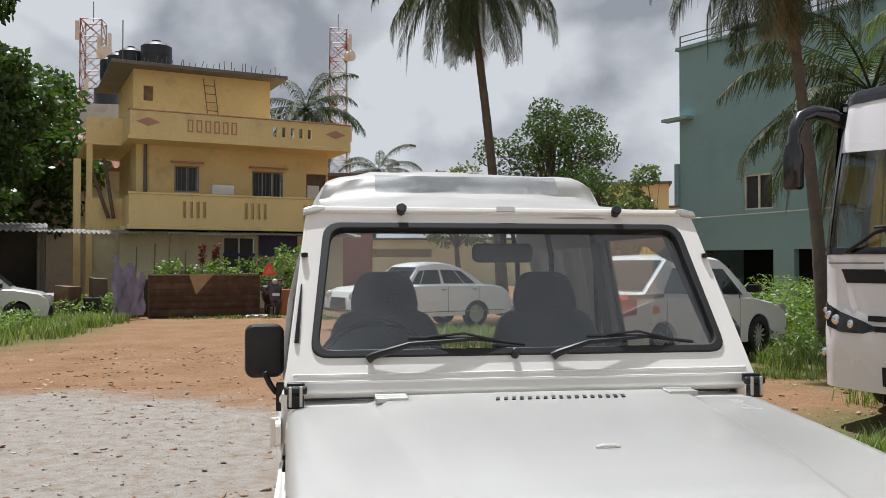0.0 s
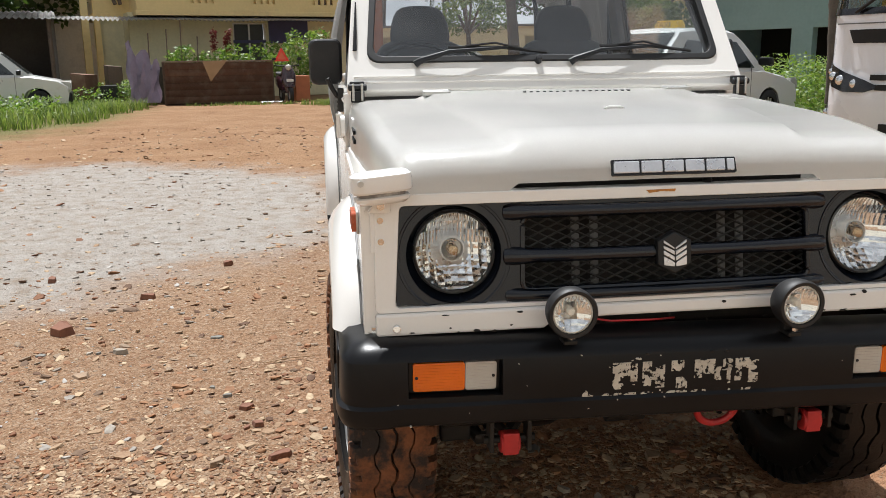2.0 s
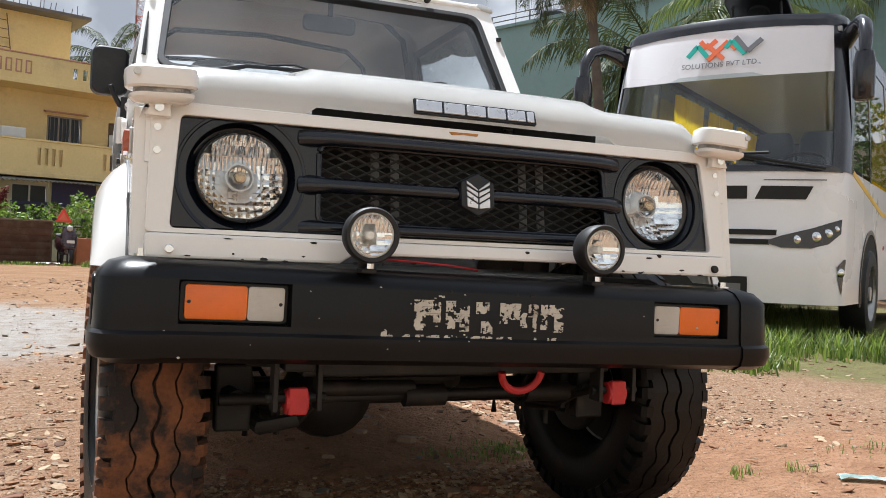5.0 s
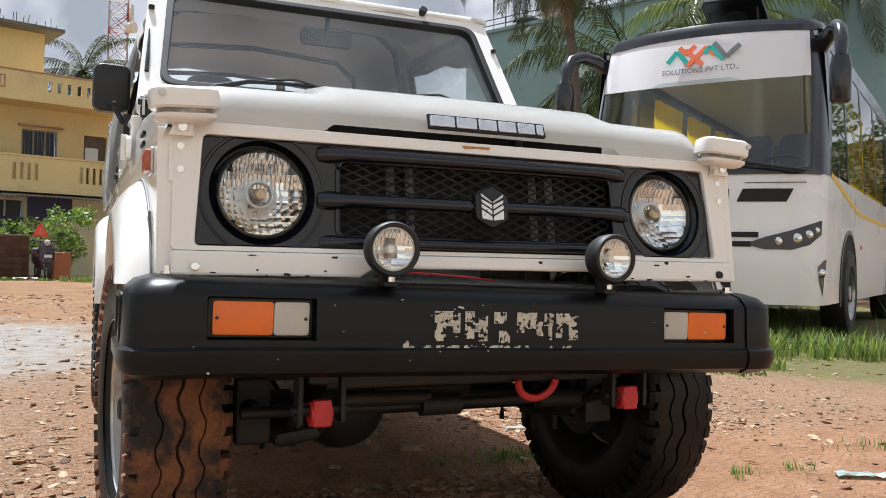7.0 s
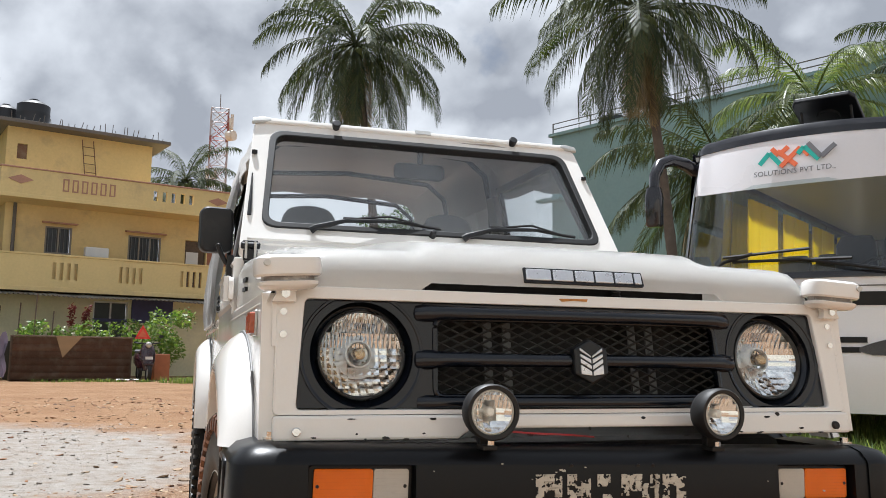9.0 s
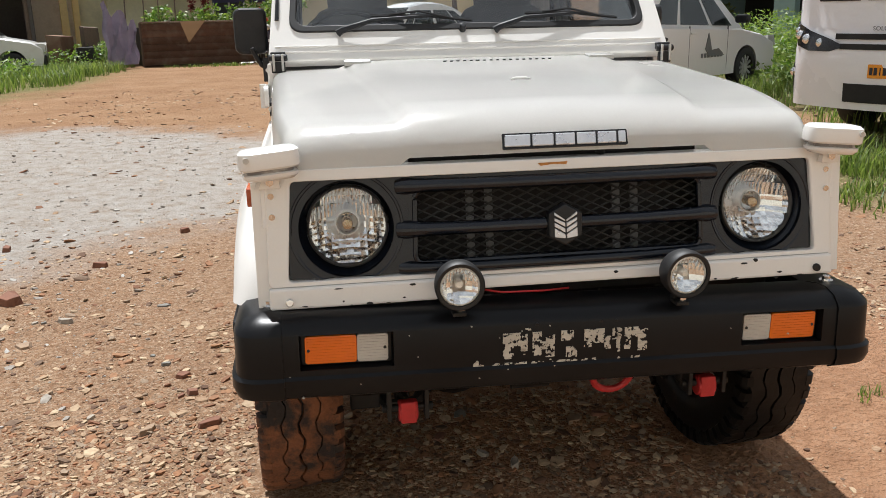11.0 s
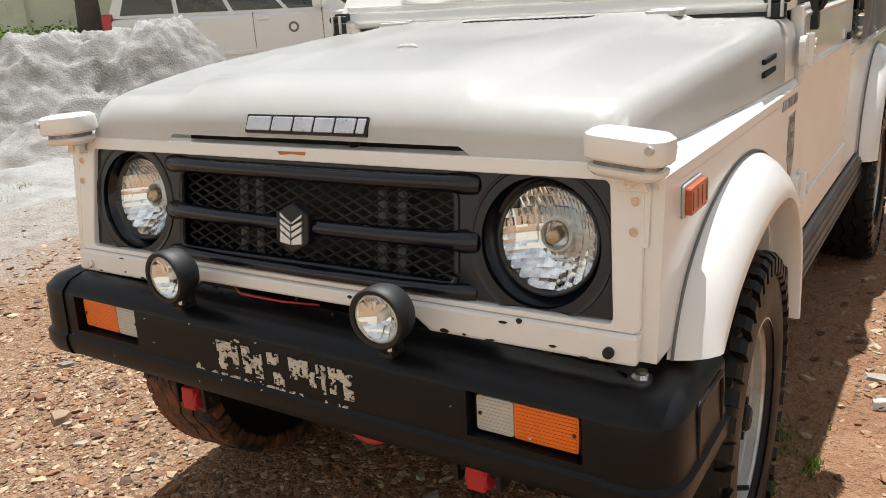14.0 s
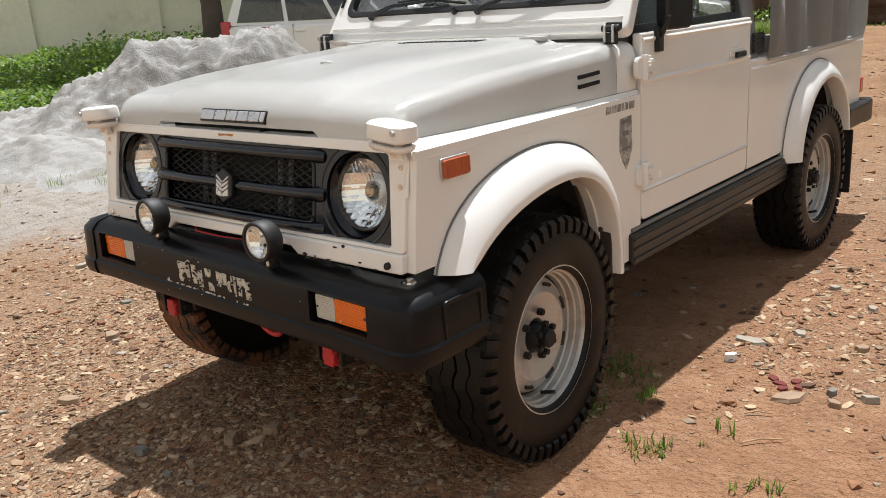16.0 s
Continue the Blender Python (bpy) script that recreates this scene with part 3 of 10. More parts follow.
def build_bonnet():
    def nose(y):
        """The nose sits a little back from the front panel's foot."""
        return y + 0.020 * max(0.0, 1 - (y - 0.03) / 0.35)

    ys = [0.030, 0.032, 0.036, 0.044, 0.055, 0.07, 0.09, 0.12, 0.16, 0.20, 0.25, 0.31, 0.4, 0.55, 0.7, 0.85, 1.005]
    rows = []
    for y in ys:
        hw = flank(y)
        if y < 0.12:
            hw -= 0.010 * (1 - (y - 0.03) / 0.09) ** 2
        zt = bonnet_top(y)
        zl = 0.978
        c = 0.335 + 0.10 * (y - 0.03)
        up = 0.019 * min(1.0, max(0.0, (y - 0.055) / 0.08))
        half = [(hw, zl), (hw - 0.002, max(zl + 0.0005, zt - 0.046)), (hw - 0.010, max(zl + 0.001, zt - 0.020)),
                (hw - 0.026, max(zl + 0.0015, zt - 0.007)), (hw - 0.055, max(zl + 0.002, zt - 0.001)), (c + 0.035, zt + 0.002), (c + 0.012, zt + 0.004 + up * 0.35), (c - 0.012, zt + 0.004 + up), (c * 0.5, zt + 0.006 + up)]
        if y < 0.0305:
            half = [(a, zl if a > 0.36 else zl + 0.016) for a, _ in half]
        rows.append([(-a, nose(y), z) for a, z in half] + [(0, nose(y), half[-1][1] + 0.001)] + [(a, nose(y), z) for a, z in reversed(half)])
    bm = B()
    loft(bm, rows, closed=False)
    bmesh.ops.solidify(bm, geom=bm.faces[:], thickness=0.006)
    ob = part("bonnet", bm, M_PAINT, CAR, "white painted bonnet with a raised middle", smooth=True)
    # near-black plates paint the shade in the gap under the lip
    bm = B()
    span(bm, -0.345, 0.345, 0.095, 0.105, 0.960, 1.035)
    span(bm, -0.345, 0.345, 0.056, 0.105, 0.955, 0.972)
    part("latch_gap", bm, M_GAPBLACK, ob, "black backing plates for the shade under the bonnet lip")
    # wire hook on the bonnet
    bm = B()
    tube(bm, [(-0.026, 0.435, 1.118), (-0.024, 0.432, 1.130), (-0.014, 0.430, 1.133), (0.014, 0.430, 1.133), (0.024, 0.432, 1.130), (0.026, 0.435, 1.118)], 0.0035, 8)
    span(bm, -0.034, -0.02, 0.428, 0.446, 1.112, 1.121)
    span(bm, 0.02, 0.034, 0.428, 0.446, 1.112, 1.121)
    part("bonnet_hook", bm, M_PAINT, ob, "white wire catch", smooth=True)
    # hinges at the back edge
    for sx in (-1, 1):
        bm = B()
        span(bm, sx * 0.36, sx * 0.445, 0.945, 0.99, 1.146, 1.160)
        cyl(bm, (sx * 0.36, 0.992, 1.157), (sx * 0.445, 0.992, 1.157), 0.007, seg=10)
        part("bonnet_hinge", bm, M_RIM, ob, bevel=0.003)
    # air slots
    for k in range(17):
        bm = B()
        x = -0.135 + k * 0.0215
        prism(bm, [(x, 0.905), (x + 0.010, 0.905), (x + 0.020, 0.945), (x + 0.010, 0.945)], 1.1515, 1.1565, "z")
        part("air_slot", bm, M_BLACK, ob)
    for sx in (-1, 1):
        for k in range(2):
            bm = B()
            z = 1.052 - 0.028 * k
            prism(bm, [(0.79, z - 0.008), (0.905, z - 0.004), (0.905, z + 0.007), (0.79, z + 0.003)], 0.668, 0.6788, "x")
            if sx < 0:
                flip(bm)
            part("side_vent", bm, M_GAPBLACK, ob)
    # badge: dark plate with six silver blocks
    bm = B()
    tilt = Matrix.Translation((0.012, 0.059, 1.019)) @ Matrix.Rotation(radians(-24), 4, "X")
    prism(bm, rrect(0.294, 0.036, 0.003), -0.006, 0.003, "y", tilt)
    badge = part("badge", bm, M_BLACK, ob, "dark badge with six silver blocks")
    widths = (0.060, 0.050, 0.046, 0.045, 0.045, 0.018)
    for k, w in enumerate(widths):
        x = -0.1425 + sum(widths[:k]) + 0.0042 * k + w / 2
        bm = B()
        prism(bm, [(x - w / 2 - 0.001, -0.0140), (x + w / 2 - 0.001, -0.0140), (x + w / 2 + 0.001, 0.0140), (x - w / 2 + 0.001, 0.0140)], -0.010, -0.005, "y", tilt)
        part("badge_block", bm, M_BADGE, badge, bevel=0.0025)
    return ob


def rect_hit(cx, cz, x0, x1, z0, z1, a):
    dx, dz = math.cos(a), math.sin(a)
    t = min(((x1 if dx > 0 else x0) - cx) / dx if abs(dx) > 1e-6 else 9, ((z1 if dz > 0 else z0) - cz) / dz if abs(dz) > 1e-6 else 9)
    return (cx + dx * t, cz + dz * t)


def round_hole_plate(bm, cx, cz, x0, x1, z0, z1, r, y0, y1):
    angs = sorted({2 * math.pi * k / 48 for k in range(48)} | {math.atan2(z - cz, x - cx) % (2 * math.pi) for x in (x0, x1) for z in (z0, z1)})
    outer = [rect_hit(cx, cz, x0, x1, z0, z1, a) for a in angs]
    inner = [(cx + r * math.cos(a), cz + r * math.sin(a)) for a in angs]
    return frame_ring(bm, outer, inner, y0, y1, "y")


HL = (0.494, 0.843)
# the front panel leans back towards its top
LEAN = Matrix(((1, 0, 0, 0), (0, 1, 0.154, -0.008 - 0.154 * 0.736), (0, 0, 1, 0), (0, 0, 0, 1)))


def reshape(ob, m):
    """Moves the meshes of a part and of all that belongs to it."""
    for o in (ob, *ob.children_recursive):
        o.data.transform(m)


def facets(bm, cx, cz, y_rim, radius, depth, hollow, seed, flute=0.0085):
    """A lamp's reflector: upright flutes above, square pillows below, each facet tipped a little on its own."""
    rnd = random.Random(seed)

    def bowl(x, z):
        return y_rim + depth * (1 - min(1.0, (x * x + z * z) / radius ** 2))

    cells = []
    x = -radius
    while x < radius:
        for z0, z1 in ((0.012, 0.042), (0.042, radius)):
            cells.append((x, x + flute, z0 * radius / 0.0825, z1 * radius / 0.0825 if z1 < radius else radius, 4, 2, 0.0011, 0.0))
        x += flute
    q = flute * 1.9
    x = -radius
    while x < radius:
        z = 0.012 * radius / 0.0825
        while z > -radius:
            cells.append((x, x + q, z - q * 0.85, z, 3, 3, 0.0008, 0.0008))
            z -= q * 0.85
        x += q
    for x0, x1, z0, z1, nx, nz, bx, bz in cells:
        xm, zm = (x0 + x1) / 2, (z0 + z1) / 2
        if math.hypot(xm, zm) > radius * 1.02 or math.hypot(xm, zm) < hollow:
            continue
        ax, az, off = rnd.uniform(-0.05, 0.05), rnd.uniform(-0.07, 0.07), rnd.uniform(-0.0005, 0.0005)
        grid = []
        for j in range(nz + 1):
            row = []
            for i in range(nx + 1):
                u, v = i / nx, j / nz
                x, z = x0 + (x1 - x0) * u, z0 + (z1 - z0) * v
                r = math.hypot(x, z)
                k = min(1.0, radius / r) if r > 0 else 1.0
                x, z = x * k, z * k
                y = bowl(x, z) + off + ax * (x - xm) + az * (z - zm) - bx * math.sin(math.pi * u) - bz * math.sin(math.pi * v)
                row.append(bm.verts.new((cx + x, y, cz + z)))
            grid.append(row)
        for j in range(nz):
            for i in range(nx):
                bm.faces.new((grid[j][i], grid[j][i + 1], grid[j + 1][i + 1], grid[j + 1][i]))
    return bm


def build_front():
    # white surround
    bm = B()
    outer = rquad((-0.672, 0.724), (0.672, 0.724), (0.668, 0.979), (-0.668, 0.979), 0.012)
    inner = rquad((-0.628, 0.734), (0.628, 0.734), (0.612, 0.953), (-0.612, 0.953), 0.012)
    frame_ring(bm, outer, inner, 0.018, 0.06, "y")
    surround = part("front_panel", bm, M_PAINT, CAR, "white front panel with chipped lower edge", bevel=0.004)
    bm = B()
    low = [(-0.672, 0.676), (-0.30, 0.676), (-0.27, 0.695), (0.27, 0.695), (0.30, 0.676), (0.672, 0.676), (0.672, 0.7235), (-0.672, 0.7235)]
    prism(bm, low, 0.010, 0.05, "y")
    part("lower_lip", bm, M_PAINT, surround, bevel=0.006)
    for k in range(26):
        bm = B()
        x = random.uniform(-0.64, 0.64)
        z = random.choice((0.6775, 0.679, 0.690, 0.716)) + random.uniform(-0.002, 0.004)
        w, h = random.uniform(0.003, 0.012), random.uniform(0.0015, 0.005)
        n = 7
        prism(bm, [(x + w * math.cos(6.283 * i / n) * random.uniform(0.5, 1), z + h * math.sin(6.283 * i / n) * random.uniform(0.5, 1)) for i in range(n)], 0.0088, 0.0115, "y")
        part("paint_chip", bm, M_STEEL, surround)
    for sx in (-1, 1):
        bm = B()
        cyl(bm, (sx * 0.628, 0.012, 0.694), (sx * 0.628, 0.002, 0.694), 0.009, seg=14)
        part("bolt", bm, M_CHROME if sx < 0 else M_STEEL, surround, bevel=0.002)
    bm = B()
    prism(bm, [(-0.055, 0.9705), (0.015, 0.9715), (0.012, 0.9655), (-0.02, 0.967), (-0.048, 0.964)], 0.0160, 0.0182, "y")
    part("rust_stain", bm, M_RUST, surround, "orange rust stain")
    bm = B()
    lathe(bm, [(0.009, -0.012), (0.012, -0.008), (0.009, -0.004), (0.012, 0.0), (0.009, 0.004), (0.012, 0.008), (0.009, 0.012)], Matrix.Translation((0.105, 0.05, 0.984)), 12)
    part("latch_spring", bm, M_STEEL, surround, smooth=True)

    # black grille panel: middle frame and two round lamp openings
    bm = B()
    for sx in (-1, 1):
        x0, x1 = sorted((sx * 0.365, sx * 0.624))
        round_hole_plate(bm, sx * HL[0], HL[1], x0, x1, 0.737, 0.951, 0.1065, 0.030, 0.042)
    frame_ring(bm, [(a, b) for a, b in rquad((-0.365, 0.737), (0.365, 0.737), (0.365, 0.951), (-0.365, 0.951), 0.001, 5)], rquad((-0.342, 0.757), (0.342, 0.757), (0.338, 0.921), (-0.338, 0.921), 0.018, 5), 0.030, 0.055, "y")
    grille = part("grille_panel", bm, M_GRILLE, CAR, "glossy dark grille panel with two round lamp openings")
    bm = B()
    lip = [(x, 0.031, z) for x, z in rquad((-0.342, 0.757), (0.342, 0.757), (0.338, 0.921), (-0.338, 0.921), 0.022, 6)]
    tube(bm, lip + [lip[0], lip[1]], 0.0065, 8, False)
    part("grille_lip", bm, M_GRILLE, grille, smooth=True)
    for z, r in ((0.932, 0.0135), (0.835, 0.0145), (0.748, 0.011)):
        bm = B()
        e = 0.374
        pts = [(-e, 0.042, z - 0.002), (-e + 0.018, 0.033, z - 0.001)] + [(-e + 0.055, 0.024, z), (-0.2, 0.016, z), (0, 0.014, z), (0.2, 0.016, z), (e - 0.055, 0.024, z)] + [(e - 0.018, 0.033, z - 0.001), (e, 0.042, z - 0.002)]
        tube(bm, pts, [r * 1.5, r * 1.45, r * 1.12, r, r, r, r * 1.12, r * 1.45, r * 1.5], 14)
        part("grille_bar", bm, M_GRILLE, grille, smooth=True)
    for sx in (-1, 1):
        bm = B()
        m = Matrix.Translation((sx * HL[0], 0.0, HL[1])) @ Matrix.Rotation(radians(90), 4, "X")
        lathe(bm, [(0.1290, -0.0305), (0.1275, -0.0275), (0.1230, -0.0280), (0.116, -0.035), (0.107, -0.050), (0.099, -0.062), (0.088, -0.066)], m, 56)
        part("lamp_collar", bm, M_GRILLE, grille, smooth=True)
    # expanded-metal mesh
    bm = B()
    p, h = 0.0445, 0.0205
    wire = 0.0026
    x0, x1, z0, z1 = -0.343, 0.343, 0.755, 0.923
    for s in (-1, 1):
        k = -12
        while True:
            k += 1
            xs = x0 + k * p
            if xs > x1 + 0.6:
                break
            pts = []
            slope = h / p * s
            za = 0.838 + slope * (x0 - xs) * 1.0
            seg0 = []
            for i in range(61):
                x = x0 + (x1 - x0) * i / 60
                z = z0 + (x - xs) * slope if s > 0 else z0 + (x - xs) * slope + (x1 - x0) * h / p * 0
                if z0 <= z <= z1:
                    seg0.append((x, z))
            if len(seg0) > 1:
                (xa, zA), (xb, zB) = seg0[0], seg0[-1]
                cyl(bm, (xa, 0.052, zA), (xb, 0.052, zB), wire, seg=4)
    part("wire_mesh", bm, M_MESH, grille, "black expanded-metal mesh")
    bm = B()
    span(bm, -0.37, 0.37, 0.115, 0.14, 0.70, 0.97)
    for sx in (-1, 1):
        span(bm, sx * 0.362, sx * 0.372, 0.060, 0.115, 0.70, 0.97)
    span(bm, -0.37, 0.37, 0.056, 0.115, 0.70, 0.745)
    part("radiator", bm, M_STEEL, grille, "dark radiator behind the mesh")
    for x in (-0.205, -0.160, 0.150, 0.195):
        bm = B()
        span(bm, x - 0.009, x + 0.009, 0.075, 0.080, 0.74, 0.94)
        for k in range(7):
            cyl(bm, (x, 0.082, 0.755 + k * 0.027), (x, 0.071, 0.755 + k * 0.027), 0.007, seg=8)
        part("radiator_stay", bm, M_TRIM, grille, "grey perforated stay")
    # emblem
    bm = B()
    hexa = [(0, -0.054), (0.046, -0.030), (0.046, 0.030), (0, 0.054), (-0.046, 0.030), (-0.046, -0.030)]
    m = Matrix.Translation((0, 0, 0.834)) @ Matrix.Diagonal((0.86, 1, 0.88, 1))
    prism(bm, hexa, -0.008, 0.016, "y", m)
    em = part("emblem", bm, M_BLACK, grille, "black six-sided emblem with silver wings", bevel=0.004)
    for sx in (-1, 1):
        for k in range(4):
            bm = B()
            z0 = -0.034 + 0.0145 * k
            prism(bm, [(sx * 0.0018, z0), (sx * 0.0018, z0 + 0.0105 if k < 3 else z0 + 0.004), (sx * 0.031, z0 + (0.027 if k < 2 else 0.024)), (sx * 0.031, z0 + (0.0165 if k else 0.004))], -0.0115, -0.007, "y", m)
            part("wing", bm, M_BADGE, em, "silver wing stroke", bevel=0.001)
    # the lower lip stays upright
    for ob in (surround, grille):
        reshape(ob, LEAN)


def build_headlight(sx):
    m = Matrix.Translation((sx * HL[0], 0.0, HL[1])) @ Matrix.Rotation(radians(90), 4, "X")
    bm = B()
    lathe(bm, [(0.0925, -0.070), (0.0935, -0.030), (0.0920, -0.0205), (0.0885, -0.0185), (0.0860, -0.023), (0.0858, -0.05)], m, 56)
    head = part("headlight", bm, M_LAMPRIM, CAR, "round headlight with clear glass and faceted reflector", smooth=True)
    bm = B()
    lathe(bm, [(0.0858, -0.034), (0.075, -0.060), (0.05, -0.080), (0.025, -0.094), (0.0, -0.096)], m, 40)
    part("reflector_bowl", bm, M_REFL2, head, smooth=True)
    bm = facets(B(), sx * HL[0], HL[1], 0.030, 0.0856, 0.052, 0.026, 5 + sx)
    tagged(part("reflector", bm, M_REFL, head), kind="stuff")
    bm = B()
    lathe(bm, [(0.0285, -0.082), (0.0285, -0.056), (0.0255, -0.053), (0.0225, -0.056), (0.0225, -0.070)], m, 28)
    part("bulb_ring", bm, M_BADGE, head, "grey ring round the bulb", smooth=True)
    bm = B()
    lathe(bm, [(0.0125, -0.075), (0.0125, -0.046), (0.0105, -0.040), (0.0, -0.037)], m, 20)
    part("bulb_shield", bm, M_BULBCAP, head, smooth=True)
    bm = B()
    prof = [(0.0860 * math.sin(radians(a)) / math.sin(radians(60)), -0.026 + 0.026 * (math.cos(radians(a)) - math.cos(radians(60))) / 0.5) for a in (60, 52, 44, 36, 28, 20, 12, 5, 0)]
    lathe(bm, prof, m, 48)
    part("lens", bm, M_LENS, head, "clear glass lens", smooth=True).visible_shadow = False
    reshape(head, LEAN @ Matrix.Translation((0.004, 0.030, 0)))


def bumper_z(x):
    return -0.0225 * x


def build_bumper():
    prof = [(-0.05, 0.085), (0.02, 0.090), (0.055, 0.080), (0.074, 0.062), (0.0770, 0.0545), (0.0772, 0.0540), (0.080, -0.0250), (0.080, -0.0255), (0.081, -0.038), (0.089, -0.044), (0.090, -0.066), (0.083, -0.086), (0.06, -0.098), (-0.05, -0.100)]
    zc = 0.572

    def ring(px, py, nx, ny, grow=0.0, sunk=False):
        out = []
        for k, (d, z) in enumerate(prof):
            if sunk and k in (5, 6):
                d = 0.046
            d += grow * (d > 0)
            out.append((px + nx * d, py + ny * d, zc + z * (1 + grow * 4) + bumper_z(px)))
        return out

    def path(side):
        out = []
        for k in range(13):
            a = radians(270 + 90 * k / 12)
            g = (abs(math.cos(a)) ** 3.6 + abs(math.sin(a)) ** 3.6) ** (-1 / 3.6)
            out.append((0.656 + 0.016 * math.cos(a), 0.016 + 0.016 * math.sin(a), g * math.cos(a), g * math.sin(a)))
        out += [(0.672, 0.12, 1, 0), (0.672, 0.205, 1, 0)]
        return [(side * x, y, side * nx, ny) for x, y, nx, ny in out]

    bm = B()
    half = ((0.3, False), (0.4080, False), (0.4095, True), (0.6110, True), (0.6125, False), (0.6640, False))
    loft(bm, [ring(-x, 0, 0, -1, 0.0, q) for x, q in reversed(half)] + [ring(x, 0, 0, -1, 0.0, q) for x, q in half])
    # keep the end faces inside the caps
    bumper = part("front_bumper", bm, M_BUMPER, CAR, "worn black steel front bumper with flaking cream paint", smooth=True)
    for s in (-1, 1):
        bm = B()
        pth = path(s)
        pth = [(s * 0.648, 0, 0, -1)] + pth[1:]
        rings = [ring(x, y, nx, ny, 0.004) for x, y, nx, ny in pth]
        loft(bm, rings)
        cap = part("end_cap", bm, M_BUMPER, bumper, "rounded black bumper end", smooth=True)
        bm = B()
        x0 = s * 0.700
        cyl(bm, (s * 0.673, 0.018, zc + 0.088 + bumper_z(x0)), (s * 0.673, 0.018, zc + 0.096 + bumper_z(x0)), 0.0165, seg=20)
        cyl(bm, (s * 0.673, 0.018, zc + 0.094 + bumper_z(x0)), (s * 0.673, 0.018, zc + 0.106 + bumper_z(x0)), 0.0095, seg=6)
        part("cap_bolt", bm, M_CHROME, bumper)
        bm = B()
        frame_ring(bm, rrect(0.150, 0.118, 0.016, 4, 0.110, zc - 0.004 + bumper_z(x0)), rrect(0.128, 0.096, 0.012, 4, 0.110, zc - 0.004 + bumper_z(x0)), s * 0.748, s * 0.7595, "x")
        part("end_panel", bm, M_BUMPER, cap, "raised border on the bumper end", bevel=0.004)
        # direction lamp
        cx, z = s * 0.510, zc + 0.0135 - 0.0245 * s * 0.510
        m = Matrix.Translation((cx, -0.051, z)) @ Matrix.Rotation(radians(1.3), 4, "Y")
        bm = B()
        prism(bm, rrect(0.202, 0.078, 0.010), -0.0035, 0.01, "y", m)
        lamp = part("direction_lamp", bm, M_BLACK, bumper, "amber and clear direction lamp", bevel=0.003)
        for name, a, b, mm in (("amber_lens", -0.0215, 0.0910, M_AMBER), ("clear_lens", -0.0910, -0.0225, M_CLEARLENS)):
            bm = B()
            lo, hi = sorted((s * a, s * b))
            prism(bm, rrect(hi - lo, 0.064, 0.006, 3, (lo + hi) / 2, 0), -0.013, 0.0, "y", m)
            lens = part(name, bm, mm, lamp, bevel=0.0015)
            for k in range(9):
                bm = B()
                span(bm, lo + 0.004, hi - 0.004, -0.0142, -0.012, -0.026 + k * 0.0065 - 0.0012, -0.026 + k * 0.0065 + 0.0012, m)
                part("lens_rib", bm, mm, lens)
        for q in (-0.0835, 0.0835):
            bm = B()
            cyl(bm, m @ Vector((q, -0.011, 0)), m @ Vector((q, -0.0148, 0)), 0.0035, seg=8)
            part("screw", bm, M_STEEL, lamp)
    # flaking remains of an old painted plate
    rnd = random.Random(11)
    # upright strokes of vanished figures: from, to across; from, to in height, both as shares
    bars = ((0.00, 0.07, 0.0, 1.0), (0.07, 0.12, 0.5, 1.0), (0.12, 0.17, 0.15, 0.95), (0.205, 0.265, 0.1, 1.0), (0.265, 0.30, 0.3, 0.6), (0.295, 0.355, 0.0, 0.85), (0.40, 0.485, 0.62, 1.0), (0.435, 0.51, -0.05, 0.35), (0.56, 0.61, 0.3, 1.0),
            (0.61, 0.70, 0.45, 1.0), (0.70, 0.745, 0.2, 0.7), (0.755, 0.82, 0.55, 1.0), (0.785, 0.81, 0.05, 0.6), (0.84, 0.885, 0.15, 1.0), (0.885, 0.935, 0.6, 1.0), (0.935, 1.0, 0.05, 0.9))
    bm = B()
    cell = 0.0017
    for j in range(58):
        z = -0.052 + j * cell
        run = None
        for i in range(270):
            x = -0.235 + i * cell
            u, v = (x + 0.165) / 0.338, (z + 0.026) / 0.062
            n = 0.9 * noise.noise(Vector((x * 55, z * 60, 1.0))) + noise.noise(Vector((x * 120, z * 120, 7.0))) + 0.5 * noise.noise(Vector((x * 290, z * 290, 4.0)))
            on = any(p <= u <= q and lo <= v <= hi for p, q, lo, hi in bars) and n > -0.16
            on = on or (-0.12 < u < 0.99 and -0.26 < v < -0.14 and n + 0.55 * noise.noise(Vector((x * 22, 3, 2))) > 0.20) or (-0.2 < u < -0.13 and -0.25 < v < 0.0 and n > 0.12)
            on = on or (0.05 < u < 0.22 and 1.05 < v < 1.4 and n > 0.42)
            if on and run is None:
                run = x
            elif not on and run is not None:
                x0, x1 = run + rnd.uniform(-0.0006, 0.0006), x + rnd.uniform(-0.0006, 0.0006)
                span(bm, x0, x1, -0.0812 if z > -0.026 else -0.0815, -0.079, zc + z + bumper_z(x0), zc + z + cell + bumper_z(x0))
                run = None
    for _ in range(16):
        x, z = rnd.uniform(-0.72, 0.72), rnd.uniform(-0.09, 0.06)
        w = rnd.uniform(0.0010, 0.0028)
        d = -0.0815 if z > -0.04 else -0.0905
        prism(bm, [(x + w * math.cos(6.283 * k / 6), zc + z + bumper_z(x) + w * 0.7 * math.sin(6.283 * k / 6)) for k in range(6)], d, -0.078, "y") if abs(x) < 0.64 else None
    tagged(part("flaked_paint", bm, M_OLDPLATE, bumper), "flaking cream paint patches", kind="stuff")
